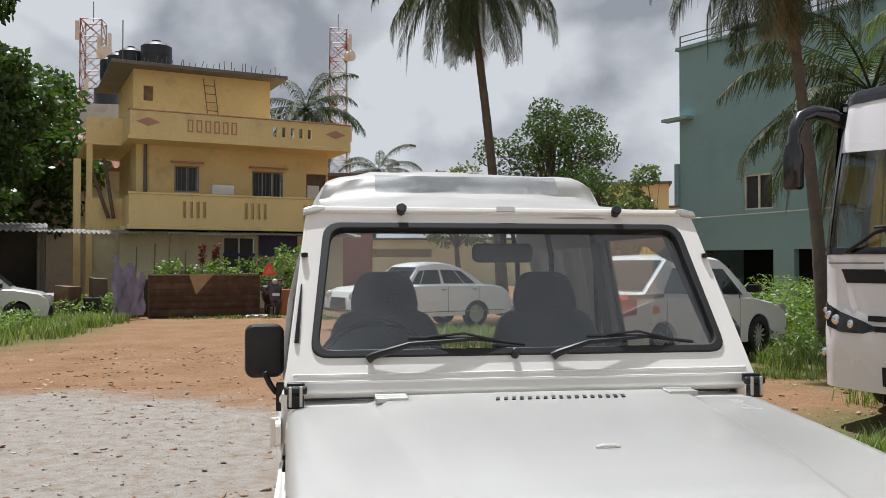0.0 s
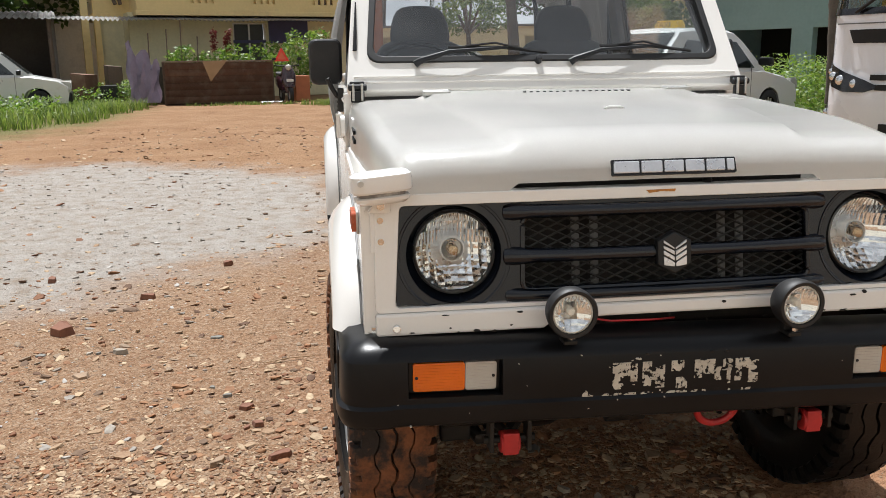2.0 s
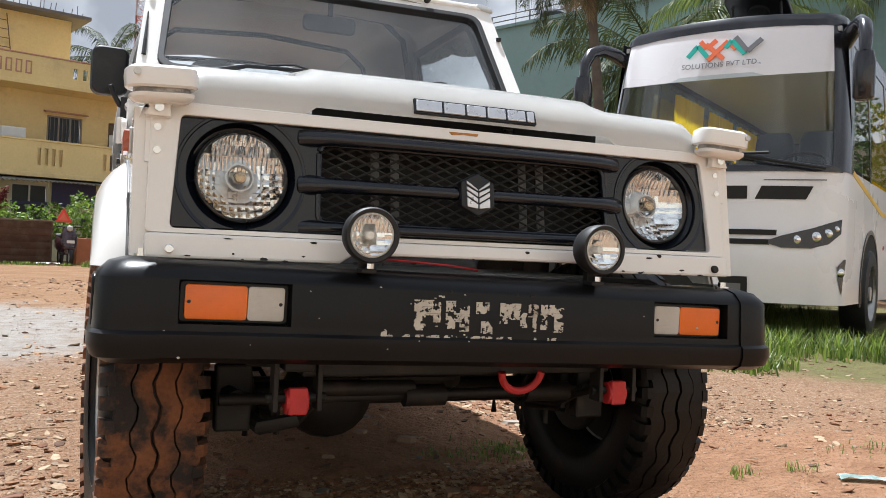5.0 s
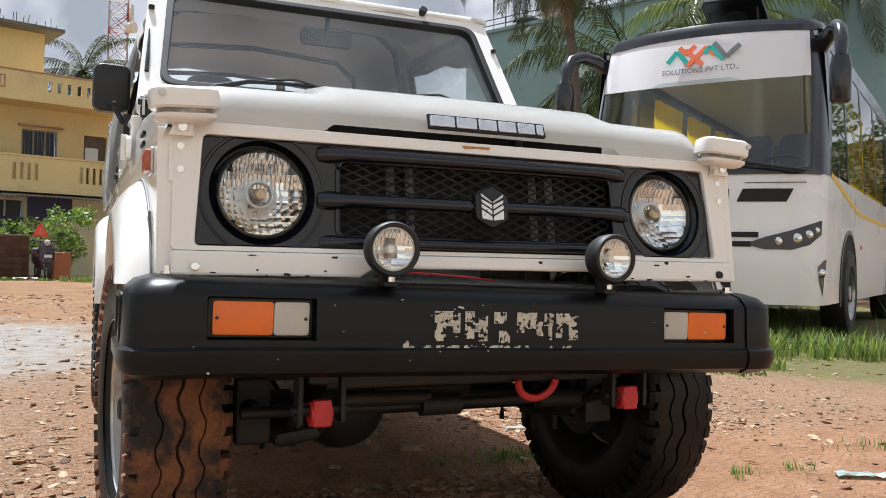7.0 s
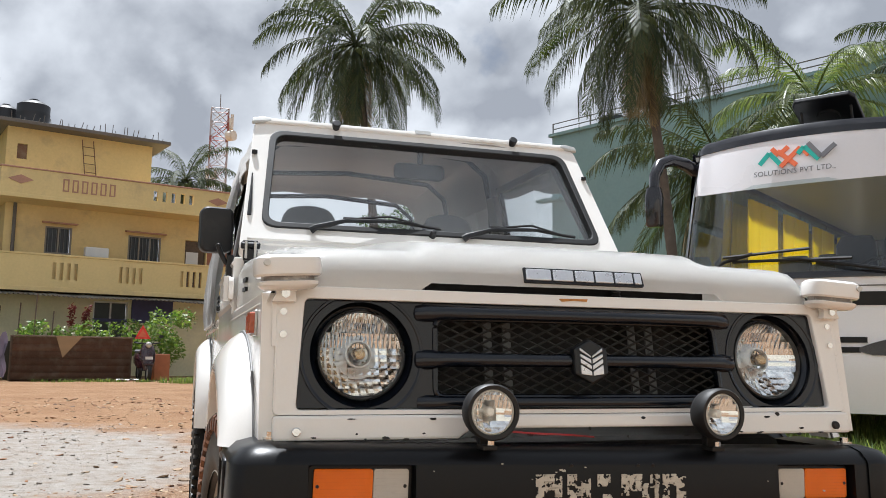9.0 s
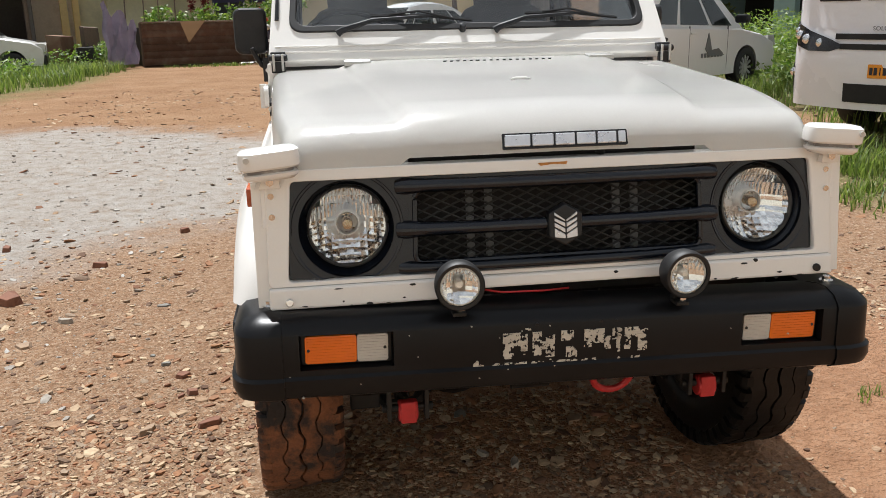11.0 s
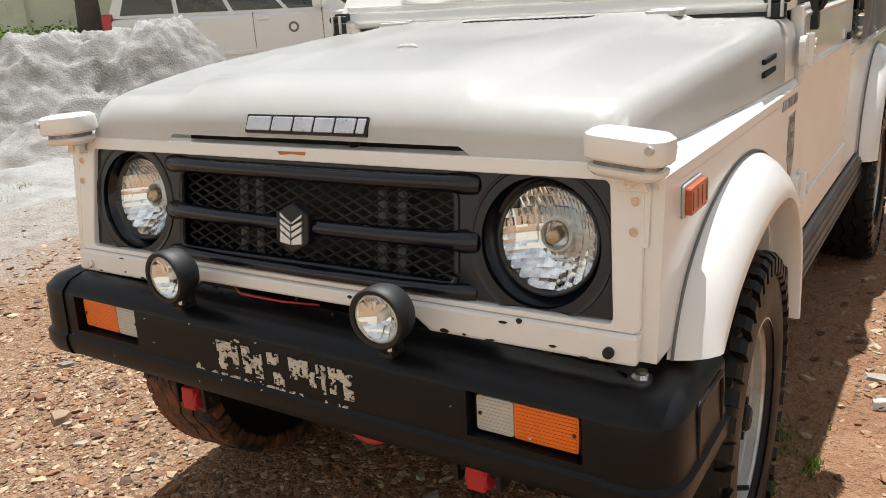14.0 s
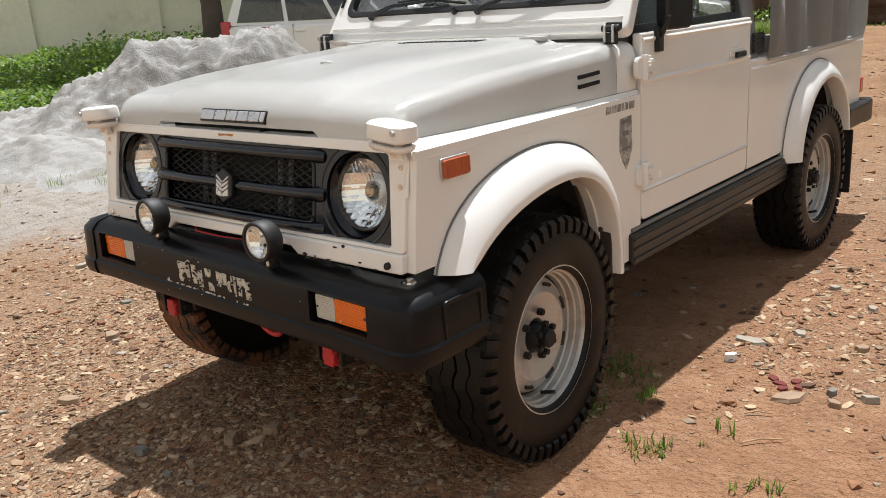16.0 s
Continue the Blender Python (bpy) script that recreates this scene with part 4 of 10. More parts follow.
    for x in (-0.085, 0.065, 0.100):
        bm = B()
        cyl(bm, (x, -0.070, zc + 0.055 + bumper_z(x)), (x, -0.078, zc + 0.052 + bumper_z(x)), 0.0045, seg=10)
        part("bolt_hole", bm, M_RUBBER, bumper)


def build_fog_lamp(sx):
    c = Vector((sx * 0.258 - 0.003, -0.064, 0.7310 - 0.004 * sx))
    m = Matrix.Translation(c) @ Matrix.Rotation(radians(90), 4, "X") @ Matrix.Rotation(radians(2 * sx), 4, "Y")
    bm = B()
    lathe(bm, [(0.0, -0.026), (0.034, -0.024), (0.048, -0.012), (0.0525, 0.0), (0.0545, 0.018), (0.0545, 0.036), (0.0515, 0.040), (0.0445, 0.039), (0.0435, 0.033)], m, 44)
    lamp = part("spot_lamp", bm, M_RUBBER, CAR, "round black spot lamp with clear lens", smooth=True)
    bm = B()
    lathe(bm, [(0.0435, 0.034), (0.039, 0.018), (0.029, 0.002), (0.016, -0.008), (0.0, -0.010)], m, 30)
    part("reflector", bm, M_REFL, lamp, smooth=True)
    bm = facets(B(), c.x, c.z, c.y - 0.030, 0.0430, 0.022, 0.019, 21 + sx, 0.0075)
    tagged(part("reflector_facets", bm, M_REFL, lamp), kind="stuff")
    bm = B()
    lathe(bm, [(0.0095, -0.008), (0.0095, 0.018), (0.007, 0.022), (0.0, 0.023)], m, 16)
    part("bulb", bm, M_FROST, lamp, smooth=True)
    bm = B()
    lathe(bm, [(0.0442, 0.0345), (0.036, 0.0385), (0.022, 0.0415), (0.0, 0.043)], m, 36)
    part("lens", bm, M_LENS, lamp, smooth=True).visible_shadow = False
    bm = B()
    lathe(bm, [(0.0440, 0.0342), (0.0405, 0.0365), (0.0398, 0.0345), (0.0435, 0.0325)], m, 40, closed=True)
    part("frosted_ring", bm, M_FROST, lamp, smooth=True)
    bm = B()
    span(bm, c.x - 0.013, c.x + 0.013, c.y + 0.004, c.y + 0.022, 0.655 + bumper_z(c.x), c.z - 0.044)
    span(bm, c.x - 0.015, c.x + 0.015, c.y - 0.020, c.y + 0.020, 0.655 + bumper_z(c.x), 0.664 + bumper_z(c.x))
    part("bracket", bm, M_STEEL, lamp, bevel=0.002)
    bm = B()
    cyl(bm, (c.x + 0.004, c.y - 0.008, 0.662 + bumper_z(c.x)), (c.x + 0.004, c.y - 0.008, 0.674 + bumper_z(c.x)), 0.0075, seg=6)
    part("bracket_nut", bm, M_CHROME, lamp)


def build_corner_lamp(sx):
    f = flip if sx < 0 else (lambda q: q)
    m = Matrix.Translation((0.652, 0.020, 1.006)) @ Matrix.Rotation(radians(4), 4, "Y") @ Matrix.Rotation(radians(-8), 4, "Z")

    def shell(rows):
        """Stacked rounded outlines in plan: height, width, depth, shift forwards."""
        bm = B()
        loft(bm, [[m @ Vector((x, y - fw, z)) for x, y in rrect(w, d, min(w, d) * 0.36, 5)] for z, w, d, fw in rows])
        return bm
    bm = shell([(-0.014, 0.122, 0.068, 0.0), (-0.010, 0.130, 0.076, 0.0), (0.010, 0.132, 0.078, 0.0), (0.022, 0.128, 0.074, 0.0), (0.028, 0.112, 0.058, 0.0), (0.030, 0.08, 0.034, 0.0)])
    lamp = part("corner_lamp", f(bm), M_PAINT, CAR, "white-painted lamp housing on a bracket", smooth=True)
    bm = shell([(-0.040, 0.070, 0.030, 0.0), (-0.038, 0.100, 0.054, 0.0), (-0.031, 0.116, 0.068, 0.0), (-0.024, 0.118, 0.070, 0.0), (-0.022, 0.108, 0.060, 0.0)])
    part("lamp_tray", f(bm), M_PAINT, lamp, smooth=True)
    bm = shell([(-0.026, 0.102, 0.054, 0.0), (-0.010, 0.102, 0.054, 0.0)])
    part("lamp_slot", f(bm), M_DECAL, lamp, "dusty slot under the lamp face")
    bm = B()
    cyl(bm, m @ Vector((0.050, -0.036, 0.012)), m @ Vector((0.050, -0.0425, 0.012)), 0.0065, seg=12)
    part("screw", f(bm), M_RIM, lamp)
    # folded bracket: foot plate on the wing, stem with a bolt, tray under the lamp
    bm = B()
    loft(bm, [[(0.631, y, z), (0.677, y, z), (0.677, y + 0.004, z), (0.631, y + 0.004, z)] for y, z in ((0.030, 0.856), (0.044, 0.940), (0.036, 0.950))])
    prism(bm, [(0.632, 0.944), (0.680, 0.944), (0.672, 0.960), (0.676, 0.974), (0.630, 0.974), (0.634, 0.960)], 0.022, 0.040, "y")
    part("bracket", f(bm), M_PAINT, lamp, bevel=0.003)
    for x, y, z in ((0.654, 0.022, 0.960), (0.655, 0.0425, 0.925), (0.655, 0.0345, 0.880)):
        bm = B()
        cyl(bm, (sx * x, y, z), (sx * x, y - 0.006, z), 0.0095 if z > 0.95 else 0.007, seg=6 if z > 0.95 else 12)
        part("bolt", bm, M_CHROME, lamp)


ARCH_F, ARCH_R = (0.46, 0.485), (2.90, 0.475)


def lean_in(bm):
    """Window frames and posts lean inwards above the waist."""
    for v in bm.verts:
        v.co.x -= 0.19 * max(0.0, v.co.z - 1.10)
    return bm


def build_side(sx):
    f = flip if sx < 0 else (lambda q: q)
    # front wing with its wheel arch
    cy, cz = ARCH_F
    bm = B()
    a = arc(cy, cz, 0.402, 152, -8, 26)
    poly = [(0.014, 0.678), (a[0][0], 0.678)] + a + [(1.0, 0.425), (1.128, 0.425), (1.128, 0.962), (0.050, 0.962)]
    prism(bm, poly[::-1], 0.655, 0.697, "x")
    wing = part("front_wing", f(bm), M_PAINT, CAR, "white front wing", bevel=0.020, seg=4)
    # shoulder between wing and bonnet
    bm = B()
    rows = []
    for y in (0.046, 0.050, 0.060, 0.085, 0.14, 0.2, 0.27, 0.36, 0.5, 0.8, 1.02, 1.128):
        hb = flank(y) + 0.003
        k = 1.0 if y > 0.08 else (y - 0.03) / 0.06
        zo = 0.977
        rows.append([(hb - 0.03, y, zo - 0.004), (hb, y, zo), (max(hb + 0.003, 0.655), y, zo - 0.001 - 0.004 * (1 - k)), (max(hb + 0.005, 0.678), y, zo - 0.006 - 0.006 * (1 - k)), (0.690 - 0.012 * (1 - k), y, zo - 0.016), (0.6975 - 0.014 * (1 - k), y, zo - 0.034), (0.6978 - 0.014 * (1 - k), y, 0.94)])
    loft(bm, rows, closed=False)
    part("wing_shoulder", f(bm), M_PAINT, wing, smooth=True)
    # panel between bonnet and door
    bm = B()
    rows = []
    for y in (1.0065, 1.06, 1.128):
        hw, zt = flank(1.005), bonnet_top(1.005) - 0.003
        rows.append([(hw, y, 0.978), (hw - 0.002, y, zt - 0.046), (hw - 0.010, y, zt - 0.020), (hw - 0.026, y, zt - 0.007), (hw - 0.055, y, zt - 0.001), (0.3, y, zt + 0.002), (0.0, y, zt + 0.003)])
    loft(bm, rows, closed=False)
    part("cowl_side", f(bm), M_PAINT, wing, smooth=True)
    # wheel-arch flares
    def smooth_line(pts, n):
        """The same line with cut corners, as n + 1 evenly spaced points."""
        pts = [Vector(p) for p in pts]
        for _ in range(3):
            q = [pts[0]]
            for u, v in zip(pts, pts[1:]):
                q += [u.lerp(v, 0.25), u.lerp(v, 0.75)]
            pts = q + [pts[-1]]
        ln = [0.0]
        for u, v in zip(pts, pts[1:]):
            ln.append(ln[-1] + (v - u).length)
        out, i = [], 0
        for k in range(n + 1):
            d = ln[-1] * k / n
            while i < len(ln) - 2 and ln[i + 1] < d:
                i += 1
            out.append(pts[i].lerp(pts[i + 1], (d - ln[i]) / max(1e-9, ln[i + 1] - ln[i])))
        return out

    n = 34
    front_in = smooth_line([(0.150, 0.655), (0.178, 0.674), (0.26, 0.727), (0.39, 0.772), (0.53, 0.794), (0.66, 0.792), (0.76, 0.752), (0.83, 0.675), (0.868, 0.57), (0.872, 0.44)], n)
    front_out = smooth_line([(0.085, 0.655), (0.105, 0.705), (0.155, 0.775), (0.24, 0.832), (0.36, 0.876), (0.50, 0.898), (0.64, 0.892), (0.78, 0.850), (0.885, 0.762), (0.945, 0.640), (0.958, 0.44)], n)
    cy, cz = ARCH_R
    rear_in = [Vector(p) for p in arc(cy, cz, 0.352, 178, 8, n)]
    rear_out = [Vector(p) for p in arc(cy, cz, 0.438, 178, 8, n)]
    for name, inn, outl in (("front_flare", front_in, front_out), ("rear_flare", rear_in, rear_out)):
        bm = B()
        rows = []
        for p, q in zip(inn, outl):
            prof = [(0.690, 0.0), (0.757, -0.01), (0.7635, 0.02), (0.7655, 0.10), (0.762, 0.28), (0.748, 0.56), (0.728, 0.80), (0.706, 0.96), (0.690, 1.0)]
            rows.append([(x, *p.lerp(q, e)) for x, e in prof])
        loft(bm, rows)
        fl = part(name, f(bm), M_PAINT, CAR, "white wheel-arch flare", smooth=True)
        bm = B()
        tube(bm, [(0.699, *p.lerp(q, 1.012)) for p, q in zip(inn, outl)], 0.0028, 6)
        part("seam_strip", f(bm), M_TRIM, fl)
        # inner wheel well
        bm = B()
        rows = []
        mid = sum(inn, Vector((0, 0))) / len(inn)
        for p, q in list(zip(inn, outl))[4:-2]:
            w = p.lerp(q, 0.55)
            rows.append([(0.40, *w), (0.55, *w), (0.696, *w)])
        loft(bm, rows, closed=False)
        part("wheel_well", f(bm), M_WELL, fl, "dusty inner wheel well", smooth=True)
    # folded flange and stay seen inside the arch
    bm = B()
    span(bm, 0.56, 0.735, 0.862, 0.872, 0.43, 0.72)
    prism(bm, [(0.835, 0.43), (0.865, 0.43), (0.855, 0.62), (0.80, 0.735), (0.775, 0.735), (0.825, 0.62)], 0.655, 0.668, "x")
    for z in (0.50, 0.58, 0.66):
        cyl(bm, (0.70, 0.864, z), (0.70, 0.852, z), 0.009, seg=8)
    part("arch_stay", f(bm), M_WELL, wing, bevel=0.003)
    # side marker lamp
    bm = B()
    prism(bm, rrect(0.104, 0.054, 0.006, 3, 0.176, 0.905), 0.697, 0.703, "x")
    mk = part("side_marker", f(bm), M_RIM, CAR, "faded orange side marker lamp", bevel=0.002)
    bm = B()
    prism(bm, rrect(0.094, 0.044, 0.006, 3, 0.176, 0.905), 0.702, 0.713, "x")
    for k in range(4):
        span(bm, 0.7125, 0.7142, 0.138 + k * 0.025, 0.144 + k * 0.025, 0.889, 0.921)
    part("marker_lens", f(bm), M_MARKER, mk, bevel=0.003)
    # model marking as bars, and a shield decal
    if sx > 0:
        for k, (w, dy) in enumerate(((0.034, 0), (0.028, 0.038), (0.026, 0.070), (0.012, 0.100), (0.024, 0.116), (0.036, 0.144))):
            bm = B()
            prism(bm, [(0.905 + dy, 0.925), (0.905 + dy + w - 0.003, 0.925), (0.905 + dy + w, 0.948), (0.905 + dy + 0.003, 0.948)], 0.6972, 0.6986, "x")
            part("marking_bar", bm, M_DECAL, wing)
        bm = B()
        prism(bm, [(0.99, 0.900), (1.065, 0.905), (1.07, 0.80), (1.05, 0.762), (1.03, 0.735), (1.006, 0.765), (0.988, 0.80)], 0.6972, 0.6984, "x")
        dec = part("shield_decal", bm, M_DECAL, wing, "grey shield-shaped decal")
        for (ya, za, yb, zb) in ((0.998, 0.882, 1.058, 0.896), (1.0, 0.800, 1.058, 0.808), (1.005, 0.845, 1.045, 0.86)):
            bm = B()
            span(bm, 0.6980, 0.6990, ya, yb, za, zb)
            part("decal_band", bm, M_TRIM, dec)
    # door
    bm = B()
    poly = [(1.140, 0.56), (1.148, 0.545), (1.165, 0.537), (2.035, 0.537), (2.050, 0.545), (2.055, 0.56), (2.055, 1.150), (1.140, 1.150)]
    prism(bm, poly, 0.660, 0.694, "x")
    door = part("door", f(bm), M_PAINT, CAR, "white front door with black handle", bevel=0.006, seg=2)
    for z, h in ((0.997, 0.012), (0.640, 0.008), (1.128, 0.010)):
        bm = B()
        rows = [[(0.693, y, z - h), (0.699, y, z - h * 0.2), (0.7005, y, z + h * 0.2), (0.693, y, z + h)] for y in (1.145, 1.6, 2.05)]
        loft(bm, rows)
        part("pressed_ridge", f(bm), M_PAINT, door, smooth=True)
    bm = B()
    prism(bm, rrect(0.125, 0.032, 0.008, 3, 1.905, 1.028), 0.693, 0.700, "x")
    hd = part("door_handle", f(bm), M_PAINT, door, "black pull handle in a white recess", bevel=0.003)
    bm = B()
    prism(bm, rrect(0.090, 0.022, 0.006, 3, 1.93, 1.018), 0.699, 0.712, "x")
    part("pull", f(bm), M_BLACK, hd, bevel=0.003)
    for z in (1.045, 0.700):
        bm = B()
        prism(bm, rrect(0.108, 0.070, 0.022, 4, 1.140, z), 0.693, 0.709, "x")
        hg = part("door_hinge", f(bm), M_PAINT, CAR, "white painted door hinge", bevel=0.003)
        bm = B()
        cyl(bm, (0.712, 1.128, z - 0.040), (0.712, 1.128, z + 0.040), 0.011, seg=12)
        prism(bm, rrect(0.055, 0.034, 0.008, 3, 1.160, z), 0.708, 0.717, "x")
        part("knuckle", f(bm), M_PAINT, hg, bevel=0.002)
        for dy, dz in ((1.170, 0.018), (1.170, -0.018), (1.152, 0.0)):
            bm = B()
            cyl(bm, (0.708, dy, z + dz), (0.722, dy, z + dz), 0.007, seg=8)
            part("bolt", f(bm), M_PAINT, hg)
    # dark side glass in its frame
    bm = B()
    q = [(1.165, 1.168), (2.00, 1.168), (2.00, 1.60), (1.44, 1.60)]
    prism(bm, q, 0.655, 0.660, "x")
    part("side_window", f(lean_in(bm)), M_GLASS, door, "clear side window").visible_shadow = False
    bm = B()
    frame_ring(bm, [(1.132, 1.150), (2.035, 1.150), (2.035, 1.630), (1.410, 1.630)], [(1.178, 1.175), (2.000, 1.175), (2.000, 1.600), (1.440, 1.600)], 0.648, 0.668, "x")
    part("window_frame", f(lean_in(bm)), M_BLACK, door, "black window frame", bevel=0.003)
    # body behind the door
    cy, cz = ARCH_R
    a = arc(cy, cz, 0.375, 178, 8, 26)
    bm = B()
    poly = [(2.062, 0.54), (a[0][0], 0.54)] + a + [(a[-1][0], 0.50), (3.655, 0.50), (3.665, 0.985), (2.062, 0.985)]
    prism(bm, poly[::-1], 0.655, 0.694, "x")
    rear = part("rear_body_side", f(bm), M_PAINT, CAR, "white rear body side", bevel=0.010, seg=3)
    for z in (0.975, 0.945):
        bm = B()
        rows = [[(0.693, y, z - 0.009), (0.699, y, z), (0.693, y, z + 0.009)] for y in (2.07, 2.6, 3.1, 3.655)]
        loft(bm, rows)
        part("pressed_ridge", f(bm), M_PAINT, rear, smooth=True)
    bm = B()
    span(bm, 0.640, 0.688, 2.062, 2.17, 0.985, 1.60)
    part("door_post", f(lean_in(bm)), M_TRIM, rear, "grey padded door post", bevel=0.008)
    bm = B()
    span(bm, 0.688, 0.694, 2.085, 2.20, 1.005, 1.085)
    for k in range(4):
        span(bm, 0.6935, 0.699, 2.09, 2.195, 1.012 + k * 0.019, 1.022 + k * 0.019)
    part("louvre", f(bm), M_BLACK, rear, "black slatted louvre")
    # sill cladding
    bm = B()
    prism(bm, [(1.045, 0.415), (1.060, 0.405), (2.50, 0.405), (2.515, 0.415), (2.515, 0.515), (1.045, 0.515)], 0.640, 0.712, "x")
    sill = part("sill_cladding", f(bm), M_SILL, CAR, "dusty dark sill cladding", bevel=0.010, seg=2)
    bm = B()
    span(bm, 0.690, 0.704, 1.06, 2.50, 0.518, 0.530)
    part("sill_strip", f(bm), M_TRIM, sill, bevel=0.003)
    for z in (0.428, 0.462, 0.494):
        bm = B()
        prism(bm, [(1.055, z - 0.006), (2.505, z - 0.006), (2.505, z + 0.005), (1.055, z + 0.005)], 0.708, 0.7165, "x")
        part("sill_rib", f(bm), M_SILL, sill, bevel=0.003)
    # mud flap behind the rear wheel
    bm = B()
    span(bm, 0.52, 0.742, 3.405, 3.418, 0.16, 0.50)
    part("mud_flap", f(bm), M_RUBBER, CAR, "black rubber mud flap", bevel=0.004)
    # door mirror
    bm = B()
    m = Matrix.Translation((0.748, 1.290, 1.254)) @ Matrix.Rotation(radians(-8), 4, "Z")
    if sx > 0:  # folded back along the door
        m = Matrix.Translation((0.726, 1.315, 1.235)) @ Matrix.Rotation(radians(78), 4, "Z")
    prism(bm, rrect(0.138, 0.168, 0.026, 5) if sx > 0 else rrect(0.112, 0.156, 0.026, 5), -0.022, 0.030, "y", m)
    mir = part("door_mirror", f(bm), M_BLACK, CAR, "black door mirror on a bent arm", bevel=0.012, seg=3)
    bm = B()
    prism(bm, rrect(0.100, 0.136, 0.016, 4), 0.0295, 0.0325, "y", m)
    part("mirror_glass", f(bm), M_REFL, mir)
    bm = B()
    tube(bm, [(0.695, 1.245, 1.130), (0.715, 1.24, 1.140), (0.730, 1.230, 1.165), (0.745, 1.225, 1.200)], 0.009, 8)
    span(bm, 0.690, 0.712, 1.228, 1.262, 1.085, 1.165)
    part("mirror_arm", f(bm), M_BLACK, mir, bevel=0.004)


def build_windscreen():
    p0, p1 = Vector((0, 1.075, 1.150)), Vector((0, 1.404, 1.662))
    up = (p1 - p0).normalized()
    L = (p1 - p0).length
    nrm = Vector((1, 0, 0)).cross(up)
    m = Matrix.Translation(p0) @ Matrix((Vector((1, 0, 0)), -nrm * -1.0, up)).transposed().to_4x4()
    m = Matrix.Translation(p0) @ Matrix(((1, 0, 0), (0, up.z, up.y), (0, -up.y, up.z))).to_4x4()
    outer = rquad((-0.686, 0), (0.686, 0), (0.630, L), (-0.630, L), 0.03)
    inner = rquad((-0.610, 0.108), (0.610, 0.108), (0.568, L - 0.050), (-0.568, L - 0.050), 0.050)
    bm = B()
    frame_ring(bm, outer, inner, -0.022, 0.022, "y", m)
    ws = part("windscreen_frame", bm, M_PAINT, CAR, "white folding windscreen frame", bevel=0.006, seg=2)
    bm = B()
    i2 = rquad((-0.616, 0.102), (0.616, 0.102), (0.574, L - 0.044), (-0.574, L - 0.044), 0.053)
    i3 = rquad((-0.593, 0.126), (0.593, 0.126), (0.551, L - 0.067), (-0.551, L - 0.067), 0.045)
    frame_ring(bm, i2, i3, -0.028, 0.006, "y", m)
    part("rubber_seal", bm, M_RUBBER, ws, "black rubber seal", bevel=0.004)
    bm = B()
    prism(bm, i3, -0.012, -0.007, "y", m)
    gl = part("windscreen", bm, M_GLASS, ws, "slightly dusty windscreen glass")
    gl.visible_shadow = False
    # folded lower edge with ribs
    bm = B()
    for z in (0.030, 0.050):
        rows = [[m @ Vector((x, -0.0215, z - 0.005)), m @ Vector((x, -0.0275, z)), m @ Vector((x, -0.0215, z + 0.005))] for x in (-0.66, -0.2, 0.2, 0.66)]
        loft(bm, rows)
    part("pressed_ridge", bm, M_PAINT, ws, smooth=True)
    # top rail with worn corners
    bm = B()
    prism(bm, [(-0.62, 0.0), (0.62, 0.0), (0.600, 0.022), (-0.600, 0.022)], -0.034, 0.03, "y", m @ Matrix.Translation((0, 0, L - 0.010)))
    part("top_rail", bm, M_PAINT, ws, bevel=0.006)
    for sx in (-1, 1):
        bm = B()
        prism(bm, [(sx * 0.570, -0.006), (sx * 0.640, -0.020), (sx * 0.638, 0.002), (sx * 0.600, 0.014), (sx * 0.57, 0.010)], -0.036, -0.02, "y", m @ Matrix.Translation((0, 0, L)))
        part("corner_plate", bm, M_RIM, ws, "scuffed bare-metal corner", bevel=0.005)
        bm = B()
        span(bm, sx * 0.0 - 0.03, sx * 0.0 + 0.03, -0.038, -0.03, L - 0.006, L + 0.012, m) if sx > 0 else span(bm, 0.0, 0.001, -0.03, -0.029, L - 0.006, L - 0.005, m)
        part("catch", bm, M_RIM, ws)
        x = -0.335 if sx < 0 else 0.365
        bm = B()
        cyl(bm, m @ Vector((x, -0.022, L - 0.004)), m @ Vector((x, -0.052, L - 0.004)), 0.013, 0.017, seg=14)
        part("knob", bm, M_BLACK, ws, "black rubber stop", bevel=0.003)
        # hinge at the foot of the frame
        bm = B()
        span(bm, sx * 0.652 - 0.022, sx * 0.652 + 0.022, 1.010, 1.030, 1.126, 1.162)
        span(bm, sx * 0.652 - 0.024, sx * 0.652 + 0.024, 1.030, 1.052, 1.168, 1.192)
        cyl(bm, (sx * 0.652 - 0.030, 1.020, 1.174), (sx * 0.652 + 0.030, 1.020, 1.174), 0.011, seg=12)
        hinge = part("frame_hinge", bm, M_BLACK, CAR, "black windscreen hinge", bevel=0.004)
        for q in (-0.014, 0.014):
            bm = B()
            span(bm, sx * 0.652 + q - 0.004, sx * 0.652 + q + 0.004, 1.004, 1.012, 1.132, 1.186)
            part("hinge_clip", bm, M_RIM, hinge, bevel=0.002)
        # lashing cleat on the post
        bm = B()
        if sx < 0:
            tube(bm, [m @ Vector((-0.652, -0.024, 0.15)), m @ Vector((-0.648, -0.028, 0.21)), m @ Vector((-0.640, -0.026, 0.34))], [0.007, 0.006, 0.002], 8)
        lathe(bm, [(0.0, -0.008), (0.010, -0.006), (0.010, 0.006), (0.0, 0.008)], Matrix.Translation(m @ Vector((sx * 0.632, -0.030, 0.44))), 12)
        pieces("cleat", bm, M_BLACK, ws)
